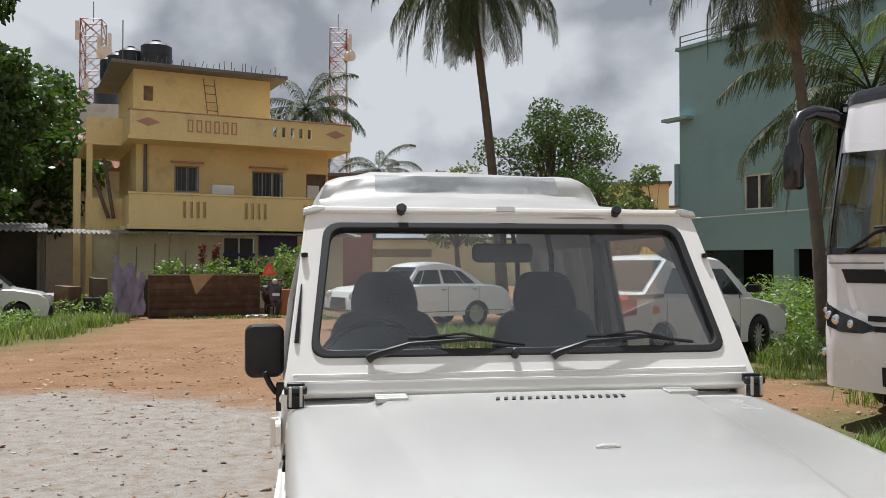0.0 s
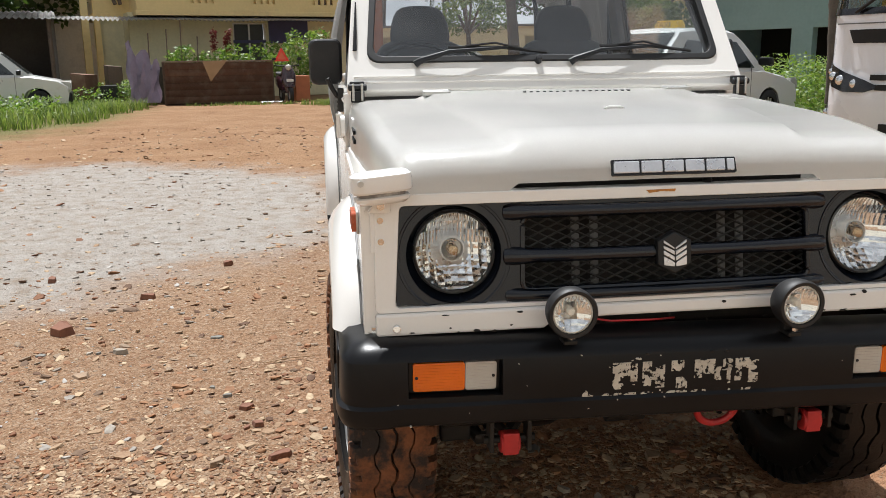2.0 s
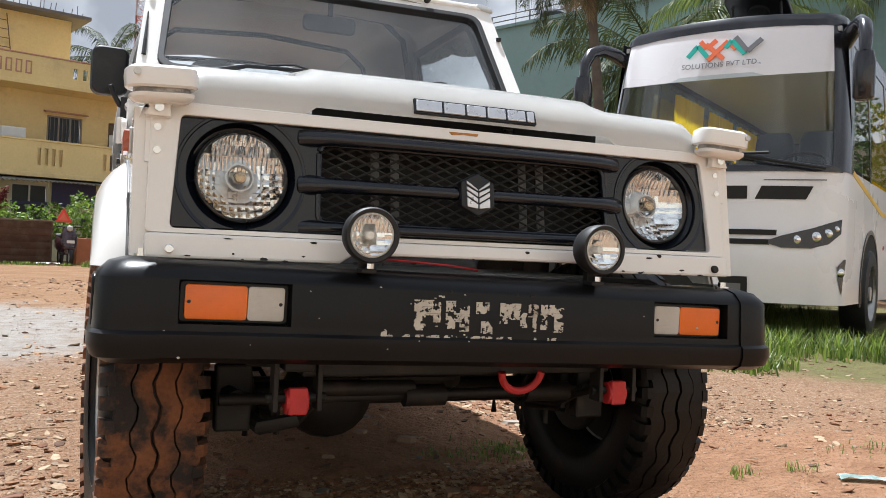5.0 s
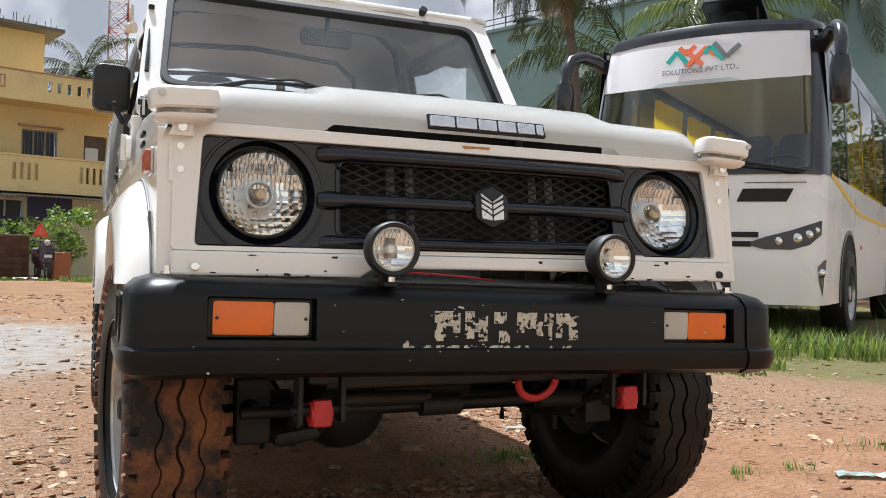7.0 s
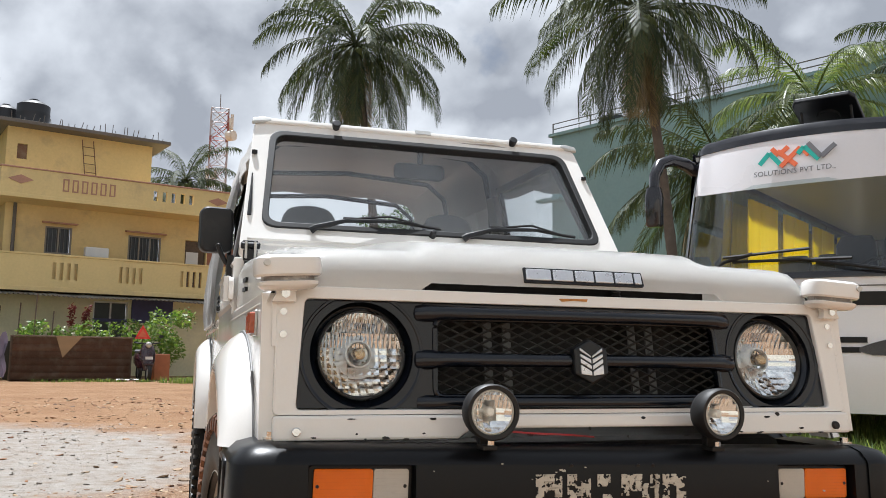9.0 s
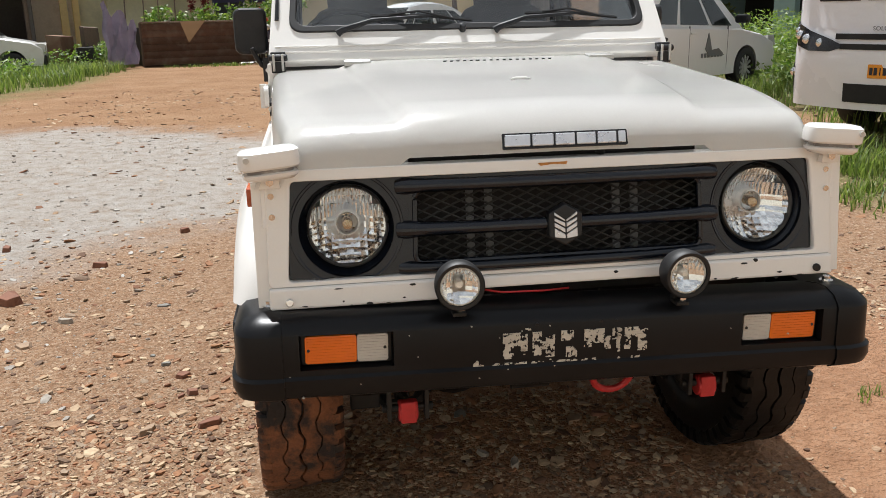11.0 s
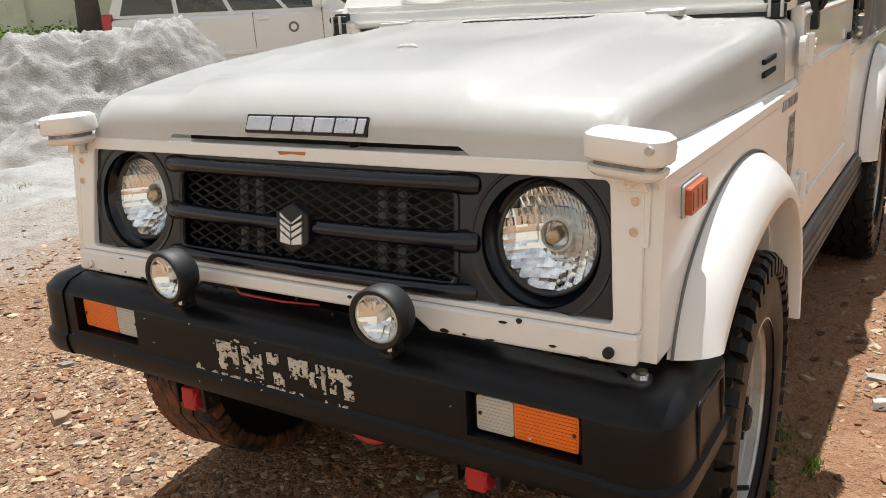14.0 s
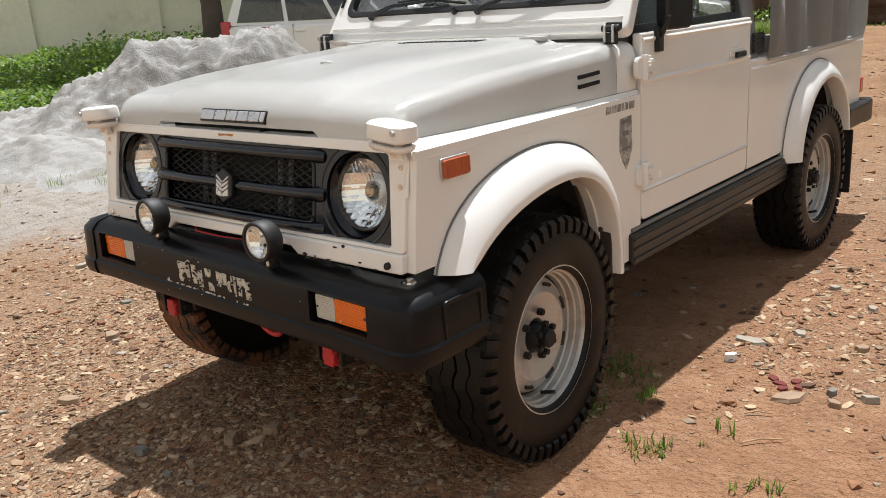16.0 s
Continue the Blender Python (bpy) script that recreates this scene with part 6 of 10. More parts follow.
def frond_mesh(seed, pitch, length=3.05, leaflet=0.70):
    """One feather palm leaf that leaves the trunk along +x at a pitch and bends under its weight; narrow leaflets hang from it."""
    rnd = random.Random(seed)
    verts, faces = [], []
    n = 18
    p = Vector((0, 0, 0))
    rach = [p.copy()]
    for i in range(n):
        t = (i + 0.5) / n
        a = radians(max(-86.0, pitch - (78 + 16 * rnd.random()) * t ** 1.4))
        p = p + Vector((math.cos(a), 0.05 * math.sin(3 * t + seed), math.sin(a))) * (length / n)
        rach.append(p.copy())
    for i in range(n):
        u, v = rach[i], rach[i + 1]
        w = 0.026 * (1 - i / n) + 0.006
        k = len(verts)
        for q in (u, v):
            verts += [tuple(q + Vector((0, w, 0))), tuple(q + Vector((0, -w, 0))), tuple(q + Vector((0, 0, -w)))]
        for q in range(3):
            faces.append((k + q, k + (q + 1) % 3, k + 3 + (q + 1) % 3, k + 3 + q))
    m = 66
    for j in range(m):
        t = 0.13 + 0.86 * j / m
        f = t * n
        i = min(n - 1, int(f))
        o = rach[i].lerp(rach[i + 1], f - i)
        d = (rach[i + 1] - rach[i]).normalized()
        ln = leaflet * (math.sin(math.pi * min(1.0, 0.24 + 0.74 * t)) ** 0.6) * rnd.uniform(0.82, 1.12)
        for s in (-1, 1):
            if rnd.random() < 0.07:
                continue
            u = (d * 0.85 + Vector((0, s * 0.80, -0.10 + rnd.uniform(-0.12, 0.12)))).normalized()
            fall = 0.38 + 0.5 * rnd.random()
            mid = o + u * ln * 0.45 + Vector((0, 0, -0.10 * ln))
            tip = o + u * ln * 0.74 + Vector((0, 0, -fall * ln))
            wv = d * 0.017
            k = len(verts)
            verts += [tuple(o - wv * 0.5), tuple(o + wv * 0.5), tuple(mid + wv), tuple(mid - wv), tuple(tip)]
            faces += [(k, k + 1, k + 2, k + 3), (k + 3, k + 2, k + 4)]
    return verts, faces


FRONDS = {}
for s, pitch in enumerate((72, 52, 34, 16, -4, -26, -50, -68)):
    v, f = frond_mesh(s, pitch)
    for dry in (0, 1, 2):
        me = bpy.data.meshes.new("frond")
        me.from_pydata(v, [], f)
        me.materials.append((M_FROND, M_DEADFROND, M_LIGHTFROND)[dry])
        FRONDS[(pitch, dry)] = me


def palm(x, y, height, lean=(0.0, 0.0), count=24, size=1.0, radius=0.16, seed=0, label="tall coconut palm with drooping fronds", hang=0.0, fresh=0):
    rnd = random.Random(seed)
    root = thing("palm_tree", label, "palm tree", "palm trees", Matrix.Translation((x, y, 0)))
    pts, rr = [], []
    for i in range(15):
        t = i / 14
        pts.append((lean[0] * t ** 1.4, lean[1] * t ** 1.4, -0.1 + (height + 0.1) * t))
        rr.append(radius * (1.25 - 0.35 * min(1, t * 4) if t < 0.25 else 0.92 - 0.30 * t))
    bm = B()
    fine, fr = [], []
    for i in range(14):
        for q in range(5):
            t = q / 5
            fine.append(tuple(Vector(pts[i]).lerp(Vector(pts[i + 1]), t)))
            fr.append((rr[i] + (rr[i + 1] - rr[i]) * t) * (1.05 if q == 0 else 0.97))
    tube(bm, fine + [pts[-1]], fr + [rr[-1]], 12)
    part("trunk", bm, M_BARK, root, "ringed grey-brown trunk", smooth=True)
    top = Vector(pts[-1])
    for k in range(count):
        t = (k + 0.5) / count
        want = 74 - (132 + hang) * t ** 0.74 + rnd.uniform(-9, 9)
        pitch = min((q for q, dry in FRONDS), key=lambda q: abs(q - want))
        o = new("frond", FRONDS[(pitch, 1 if t > 0.86 - 0.004 * hang and (k % 2 or hang > 20 and k % 3) else fresh)])
        o.parent = root
        sc = size * rnd.uniform(0.82, 1.08) * (0.72 if want < -52 else 0.88 if want < -30 else 1.0)
        o.matrix_local = Matrix.Translation(top + Vector((0, 0, 0.10 * size))) @ Matrix.Rotation(radians(k * 137.5 + rnd.uniform(-16, 16)), 4, "Z") @ Matrix.Rotation(radians(rnd.uniform(-9, 9)), 4, "X") @ Matrix.Rotation(radians(pitch - want) * 0.6, 4, "Y") @ Matrix.Diagonal((sc, sc, sc, 1))
    nut = None
    for k in range(7):
        a = k * 2.4
        if nut is None:
            bm = B()
            bmesh.ops.create_icosphere(bm, subdivisions=2, radius=0.12 * size, matrix=Matrix.Diagonal((1, 1, 1.15, 1)))
            o = nut = part("coconut", bm, M_LEAF2, root, smooth=True)
        else:
            o = new("coconut", nut.data)
            o.parent = root
        o.matrix_local = Matrix.Translation(top + Vector((0.22 * math.cos(a), 0.22 * math.sin(a), -0.10 - 0.06 * (k % 3))))
    return root


def leaf_cloud(rnd, centres, count, leaf, verts, faces, hang=0.3):
    """Many small pointed leaves round the given clumps (x, y, z, r, flat)."""
    total = sum(c[3] ** 2 for c in centres)
    for cx, cy, cz, r, flat in centres:
        for _ in range(int(count * r * r / total)):
            d = Vector((rnd.gauss(0, 1), rnd.gauss(0, 1), rnd.gauss(0, 1))).normalized()
            q = r * (0.55 + 0.50 * rnd.random() ** 0.6)
            p = Vector((cx + d.x * q, cy + d.y * q, cz + d.z * q * flat))
            u = Vector((rnd.uniform(-1, 1), rnd.uniform(-1, 1), rnd.uniform(-0.7 - hang, 0.5))).normalized()
            w = u.cross(Vector((rnd.uniform(-1, 1), rnd.uniform(-1, 1), rnd.uniform(-1, 1)))).normalized()
            s = leaf * rnd.uniform(0.6, 1.3)
            k = len(verts)
            verts += [tuple(p), tuple(p + u * s * 0.5 + w * s * 0.28), tuple(p + u * s), tuple(p + u * s * 0.5 - w * s * 0.28)]
            faces.append((k, k + 1, k + 2, k + 3))


def tree(x, y, height, spread, clumps, leaves, leaf, seed, label, trunk_r=0.18, base=0.35, mat_leaf=None, flat=0.75, name="tree"):
    rnd = random.Random(seed)
    root = thing(name, label, "tree", "", Matrix.Translation((x, y, 0)))
    bm = B()
    fork = Vector((rnd.uniform(-0.2, 0.2), rnd.uniform(-0.2, 0.2), height * base))
    tube(bm, [(0, 0, -0.1), (0.03, 0.02, height * base * 0.5), tuple(fork)], [trunk_r * 1.3, trunk_r, trunk_r * 0.8], 10)
    centres = []
    for k in range(clumps):
        a = k * 2.399 + rnd.uniform(-0.3, 0.3)
        q = spread * math.sqrt((k + 0.5) / clumps) * rnd.uniform(0.75, 1.08)
        z = height * (base + (1 - base) * rnd.uniform(0.15, 0.92) * (1 - 0.35 * (q / spread) ** 2))
        r = spread * rnd.uniform(0.22, 0.36)
        centres.append((q * math.cos(a), q * math.sin(a), z, r, flat))
        mid = fork.lerp(Vector(centres[-1][:3]), 0.55) + Vector((0, 0, 0.12 * height * rnd.random()))
        tube(bm, [tuple(fork), tuple(mid), centres[-1][:3]], [trunk_r * 0.5, trunk_r * 0.25, trunk_r * 0.06], 6)
        for _ in range(3):
            e = Vector(centres[-1][:3]) + Vector((rnd.uniform(-1, 1), rnd.uniform(-1, 1), rnd.uniform(-0.4, 0.8))) * r
            tube(bm, [tuple(mid), tuple(mid.lerp(e, 0.6)), tuple(e)], [trunk_r * 0.12, trunk_r * 0.07, trunk_r * 0.03], 5)
    part("trunk", bm, M_BARK2, root, "forked trunk with limbs", smooth=True)
    verts, faces = [], []
    leaf_cloud(rnd, centres, leaves, leaf, verts, faces)
    raw("crown", verts, faces, mat_leaf or M_LEAF, root)
    return root


def weeds(name, label, places, leaf, seed, mat_leaf, stalks=True):
    """A bank of leafy weeds as one mass; places: (x, y, r, height, leaves)."""
    rnd = random.Random(seed)
    verts, faces = [], []
    for cx, cy, r, h, n in places:
        for _ in range(n):
            a, q = rnd.uniform(0, 6.283), r * math.sqrt(rnd.random())
            x, y = cx + q * math.cos(a), cy + q * math.sin(a)
            hh = h * (0.55 + 0.6 * (0.5 + 0.5 * noise.noise(Vector((x * 1.3, y * 1.3, seed)))))
            z = ground_z(x, y) + hh * rnd.random() ** 0.7
            u = Vector((rnd.uniform(-1, 1), rnd.uniform(-1, 1), rnd.uniform(-0.3, 0.8))).normalized()
            w = u.cross(Vector((rnd.uniform(-1, 1), rnd.uniform(-1, 1), 1))).normalized()
            s = leaf * rnd.uniform(0.5, 1.4)
            k = len(verts)
            verts += [(x, y, z), tuple(Vector((x, y, z)) + u * s * 0.5 + w * s * 0.27), tuple(Vector((x, y, z)) + u * s), tuple(Vector((x, y, z)) + u * s * 0.5 - w * s * 0.27)]
            faces.append((k, k + 1, k + 2, k + 3))
            if stalks and rnd.random() < 0.12:
                k = len(verts)
                verts += [(x - 0.006, y, -0.02), (x + 0.006, y, -0.02), (x + rnd.uniform(-0.1, 0.1), y + rnd.uniform(-0.1, 0.1), z)]
                faces.append((k, k + 1, k + 2))
    return tagged(raw(name, verts, faces, mat_leaf), label, "weeds", kind="stuff")


def grass(name, label, places, seed, width=0.006, mm=None):
    """Blades of grass as one mass; places: (x, y, rx, ry, height, blades)."""
    rnd = random.Random(seed)
    verts, faces = [], []
    for cx, cy, rx, ry, h, n in places:
        tufts = [(rnd.uniform(-1, 1), rnd.uniform(-1, 1)) for _ in range(max(3, n // 26))]
        for _ in range(n):
            tx, ty = rnd.choice(tufts)
            if tx * tx + ty * ty > 1:
                continue
            x, y = cx + rx * tx + rnd.gauss(0, min(0.05, 0.3 * rx) + 0.03 * rx), cy + ry * ty + rnd.gauss(0, min(0.05, 0.3 * ry) + 0.03 * ry)
            z = ground_z(x, y) - 0.01
            a = rnd.uniform(0, 6.283)
            hh = h * rnd.uniform(0.4, 1.25)
            bend = hh * rnd.uniform(0.15, 0.75)
            dx, dy = math.cos(a), math.sin(a)
            w = width * rnd.uniform(0.7, 1.5)
            k = len(verts)
            verts += [(x - dy * w, y + dx * w, z), (x + dy * w, y - dx * w, z),
                      (x + dx * bend * 0.35 + dy * w * 0.8, y + dy * bend * 0.35 - dx * w * 0.8, z + hh * 0.6), (x + dx * bend * 0.35 - dy * w * 0.8, y + dy * bend * 0.35 + dx * w * 0.8, z + hh * 0.6),
                      (x + dx * bend, y + dy * bend, z + hh)]
            faces += [(k, k + 1, k + 2, k + 3), (k + 3, k + 2, k + 4)]
    return tagged(raw(name, verts, faces, mm or M_GRASS), label, "grass", kind="stuff")


E_X, E_Y = -0.61, -1.26


def polar(az, d):
    """A place at a bearing (degrees from +y towards +x) and distance from the walk's start."""
    return (E_X + d * math.sin(radians(az)), E_Y + d * math.cos(radians(az)))


# palms
palm(5.0, 23.3, 10.1, (-1.15, -0.4), 64, 1.2, 0.17, 1, "tall coconut palm with a dark slender trunk", 34)
palm(7.98, 11.9, 7.35, (-0.75, 0.15), 50, 1.02, 0.125, 2, "coconut palm with brown hanging fronds beside the bus", 26)
px, py = polar(41.5, 21.0)
palm(px, py, 7.0, (0.2, 0.2), 30, 1.15, 0.2, 3, "bushy coconut palm behind the bus", 0.0, 2)
px, py = 10.2, 13.9
palm(px, py, 4.8, (0.1, 0.0), 38, 1.14, 0.19, 4, "low coconut palm with arching fronds", 0.0, 0)
px, py = polar(49.0, 24.0)
palm(px, py, 8.4, (0.5, 0.0), 28, 1.2, 0.19, 9, "bushy coconut palm behind the bus")
px, py = polar(-1.0, 42.0)
palm(px, py, 9.0, (0.4, 0.0), 30, 1.15, 0.2, 5, "distant coconut palm behind the yellow house")
px, py = polar(4.0, 62.0)
palm(px, py, 8.2, (0.5, 0.0), 26, 1.2, 0.2, 6, "distant coconut palm beyond the roofs")
px, py = polar(8.2, 75.0)
palm(px, py, 7.6, (0.0, 0.0), 22, 1.2, 0.2, 7, "distant coconut palm beyond the roofs")

# broad-leaved trees
px, py = polar(-21.8, 39.0)
tree(px, py, 11.4, 5.6, 40, 34000, 0.34, 21, "large dark-green broad-leaved tree", 0.3, 0.14)
px, py = polar(-21.6, 31.0)
tree(px, py, 11.4, 2.9, 22, 14000, 0.26, 29, "tall dark-green broad-leaved tree over the sheds", 0.24, 0.3)
px, py = polar(-30.0, 29.0)
tree(px, py, 8.0, 4.0, 18, 9000, 0.26, 22, "large dark-green broad-leaved tree", 0.28, 0.3)
px, py = polar(16.0, 36.0)
tree(px, py, 9.9, 2.8, 26, 17000, 0.14, 23, "leafy green tree with thin branches", 0.2, 0.25)
px, py = polar(19.8, 33.0)
tree(px, py, 6.4, 2.5, 14, 9000, 0.15, 24, "low leafy green tree beyond the wall", 0.18, 0.2)
px, py = polar(9.8, 55.0)
tree(px, py, 8.5, 3.2, 12, 3200, 0.28, 25, "pale green tree in the distance", 0.18, 0.3, M_LEAF2)
px, py = polar(23.3, 30.0)
tree(px, py, 5.3, 1.9, 12, 7000, 0.15, 26, "bright green shrub-like tree", 0.12, 0.1, M_LEAF2)
px, py = polar(57.0, 34.0)
tree(px, py, 8.5, 3.6, 16, 7000, 0.24, 27, "dark-green broad-leaved tree behind the bus", 0.25, 0.2)
tree(-12.9, 9.1, 7.0, 2.6, 12, 4500, 0.24, 28, "broad-leaved tree with a dark trunk", 0.2, 0.45)

# weeds and grass
weeds("weeds", "tall green weeds round the parked cars", [(-9.2, 18.3, 2.6, 0.55, 5200), (-12.5, 17.0, 2.8, 0.7, 5200), (-7.6, 22.6, 1.2, 0.6, 1600), (-6.2, 23.6, 0.8, 0.8, 1600), (-10.5, 22.8, 2.0, 0.8, 2600), (-14.5, 12.0, 2.6, 0.6, 3600), (-11.0, 12.4, 1.6, 0.45, 2000), (-13.2, 22.5, 2.4, 0.7, 2200)], 0.085, 41, M_WEED)
weeds("weeds", "leafy weeds on the bank behind the sand heap", [(-12.0, 4.0, 2.0, 0.5, 6600), (-13.5, 7.0, 2.6, 0.75, 7800), (-15.5, 5.5, 3.0, 0.9, 9200), (-18.0, 8.5, 2.6, 0.9, 6200), (-13.8, 8.8, 2.4, 1.12, 8200), (-11.6, 9.6, 1.4, 1.05, 4200), (-15.8, 6.6, 2.2, 0.95, 6000), (-9.4, 6.8, 0.9, 0.35, 1500), (-10.6, 2.6, 1.4, 0.35, 2400)], 0.095, 42, M_WEED)
weeds("hedge", "dense green weeds beside the taxi and the bus", [(9.3, 14.2, 2.1, 0.95, 5200), (11.5, 16.6, 2.4, 1.2, 4600), (8.2, 11.4, 1.5, 0.40, 2600), (13.2, 19.0, 2.4, 1.3, 3200), (6.8, 15.5, 1.2, 0.5, 1600)], 0.085, 43, M_WEED)
grass("grass", "bright green grass tufts in the yard", [(-8.6, 17.6, 3.0, 3.6, 0.30, 9000), (-6.9, 20.9, 1.6, 1.8, 0.28, 4200), (-9.6, 12.2, 2.2, 2.4, 0.26, 5200), (-2.9, 22.9, 1.8, 0.3, 0.10, 500), (-0.4, 22.2, 1.0, 0.5, 0.18, 900), (2.2, 14.6, 1.5, 1.0, 0.34, 3000), (4.6, 15.2, 2.4, 0.9, 0.30, 2600), (-6.9, 9.4, 1.6, 0.9, 0.20, 3000)], 51, 0.008)
grass("grass", "bright green grass tufts beside the bus", [(4.4, 4.3, 0.9, 1.0, 0.20, 2600), (3.4, 3.3, 0.5, 0.5, 0.12, 700), (6.4, 6.8, 1.2, 1.6, 0.26, 2600), (5.4, 3.4, 0.7, 0.6, 0.2, 900), (7.6, 9.8, 2.0, 1.8, 0.26, 4200), (3.4, 4.9, 0.6, 0.8, 0.13, 900), (7.8, 4.0, 1.2, 0.8, 0.4, 2400), (5.6, 9.4, 0.5, 0.4, 0.13, 500)], 52, 0.006)
grass("grass", "thin grass sprigs growing in the red earth", [(1.55, 0.62, 0.06, 0.06, 0.05, 30), (1.7, 2.0, 0.25, 0.3, 0.05, 88), (2.1, 0.7, 0.2, 0.25, 0.05, 88), (-5.6, 1.0, 0.9, 0.5, 0.12, 924), (-4.9, 2.2, 0.5, 0.4, 0.10, 440), (-5.2, 6.8, 1.0, 0.6, 0.14, 1100), (-3.7, 0.3, 0.3, 0.2, 0.08, 154)], 53, 0.0022)
grass("grass", "green grass tufts beside the wheel of the vehicle", [(0.64, 1.07, 0.13, 0.13, 0.036, 420), (0.46, 1.10, 0.14, 0.10, 0.03, 200), (0.72, 0.82, 0.07, 0.08, 0.036, 110), (0.95, 0.675, 0.06, 0.06, 0.045, 85), (1.0, 0.655, 0.04, 0.04, 0.035, 40), (1.27, 0.62, 0.04, 0.04, 0.045, 40), (1.32, 0.63, 0.04, 0.04, 0.04, 32), (1.08, 0.87, 0.01, 0.01, 0.06, 10), (1.14, 0.865, 0.01, 0.01, 0.06, 8), (1.09, 0.755, 0.015, 0.015, 0.04, 14), (0.80, 0.95, 0.03, 0.04, 0.04, 60)], 54, 0.0022, M_TUFT)

# ---- buildings and yard ----
M_YELLOW = mat("yellow_plaster", (0.74, 0.575, 0.275), 0.88, vary=0.10, scale=0.7, fine=14, bump=0.25, depth=0.01, stain=(0.52, 0.40, 0.22), stain_at=(0.54, 0.78), stain_scale=1.4)
M_CREAM = mat("weathered_cream_plaster", (0.70, 0.655, 0.44), 0.9, vary=0.14, scale=0.8, fine=12, bump=0.3, depth=0.01, stain=(0.48, 0.46, 0.34), stain_at=(0.52, 0.8), stain_scale=0.7)
M_TEAL = mat("teal_plaster", (0.255, 0.385, 0.39), 0.88, vary=0.09, scale=0.5, fine=10, bump=0.2, depth=0.01, stain=(0.17, 0.27, 0.28), stain_at=(0.5, 0.85), stain_scale=0.5)
M_CONC = mat("dark_weathered_concrete", (0.15, 0.135, 0.12), 0.92, vary=0.25, scale=1.2, fine=16, bump=0.4, depth=0.01)
M_WHITEWALL = mat("old_whitewash", (0.72, 0.69, 0.60), 0.9, vary=0.15, scale=0.8, fine=12, bump=0.3, depth=0.01, stain=(0.42, 0.39, 0.33), stain_at=(0.52, 0.74), stain_scale=0.8)
M_CREAMWALL = mat("pale_cream_wall", (0.80, 0.765, 0.64), 0.9, vary=0.1, scale=0.8, fine=12, bump=0.3, depth=0.01, stain=(0.52, 0.49, 0.40), stain_at=(0.55, 0.8), stain_scale=0.9)
# flat near-black, painted where openings would show only shade
M_SHADE = mat("painted_shade_black", (0.02, 0.019, 0.018), 0.95, vary=0.3, scale=2, fine=20, bump=0.0)
M_WOODOLD = mat("grey_weathered_wood", (0.17, 0.12, 0.085), 0.9, vary=0.28, scale=5, fine=60, bump=0.5, stain=(0.10, 0.075, 0.06), stain_at=(0.48, 0.65), stain_scale=5, rnd=0.18)
M_SHEET = mat("grey_corrugated_sheet", (0.30, 0.295, 0.285), 0.6, 0.25, vary=0.2, scale=2, fine=30, bump=0.2, stain=(0.16, 0.10, 0.065), stain_at=(0.5, 0.7), stain_scale=2.5)
M_RUSTSHEET = mat("rusty_brown_sheet", (0.175, 0.095, 0.06), 0.78, 0.15, vary=0.25, scale=2.5, fine=40, bump=0.25, stain=(0.24, 0.17, 0.12), stain_at=(0.48, 0.7), stain_scale=3, rnd=0.15)
M_TILE = mat("red_clay_roof_tile", (0.30, 0.135, 0.085), 0.9, vary=0.25, scale=2, fine=30, bump=0.3, rnd=0.1)
M_TANK = mat("black_water_tank", (0.018, 0.019, 0.022), 0.45, vary=0.2, scale=2, fine=30, bump=0.05)
M_LATTICE = mat("red_white_tower_steel", (0.42, 0.38, 0.37), 0.6, 0.3, vary=0.3, scale=0.25, fine=4, bump=0.0, stain=(0.30, 0.09, 0.07), stain_at=(0.50, 0.54), stain_scale=0.35)
M_PINK = mat("faded_pink_trim", (0.44, 0.24, 0.17), 0.85, vary=0.15, scale=2, fine=30, bump=0.1)
M_CURTAIN = mat("dark_window_interior", (0.03, 0.033, 0.035), 0.4, vary=0.3, scale=3, fine=20, bump=0.0)
M_WINFRAME = mat("grey_window_wood", (0.26, 0.23, 0.19), 0.7, vary=0.15, scale=4, fine=40, bump=0.1)
M_CLOTH = mat("purple_grey_cloth", (0.33, 0.29, 0.36), 0.85, vary=0.15, scale=5, fine=80, bump=0.2)
M_WHITECLOTH = mat("white_cloth", (0.68, 0.68, 0.66), 0.85, vary=0.06, scale=4, fine=80, bump=0.15)
M_CARD = mat("brown_cardboard", (0.36, 0.235, 0.13), 0.85, vary=0.12, scale=4, fine=60, bump=0.15)
M_ORANGE = mat("terracotta_pot", (0.36, 0.14, 0.07), 0.85, vary=0.15, scale=6, fine=60, bump=0.2)
M_BLUETARP = mat("blue_tarpaulin", (0.05, 0.05, 0.13), 0.6, vary=0.2, scale=4, fine=60, bump=0.2)
M_SAND = mat("damp_grey_sand", (0.285, 0.275, 0.26), 0.95, vary=0.22, scale=2.2, fine=55, bump=0.95, depth=0.03, stain=(0.20, 0.185, 0.165), stain_at=(0.46, 0.62), stain_scale=3.5)


def wall_with_holes(bm, u0, u1, z0, z1, holes, v0, v1, m):
    """A wall in its own plane (u along, z up) with rectangular openings that go through it."""
    us = sorted({u0, u1, *[h[0] for h in holes], *[h[1] for h in holes]})
    zs = sorted({z0, z1, *[h[2] for h in holes], *[h[3] for h in holes]})
    for a, b in zip(us, us[1:]):
        run = None
        for c, d in zip(zs, zs[1:]):
            mu, mz = (a + b) / 2, (c + d) / 2
            if not any(h[0] < mu < h[1] and h[2] < mz < h[3] for h in holes):
                span(bm, a, b, v0, v1, c, d, m)
    bmesh.ops.remove_doubles(bm, verts=bm.verts, dist=1e-4)
    bmesh.ops.delete(bm, geom=[f for f in bm.faces if not f.is_valid], context="FACES")
    return bm


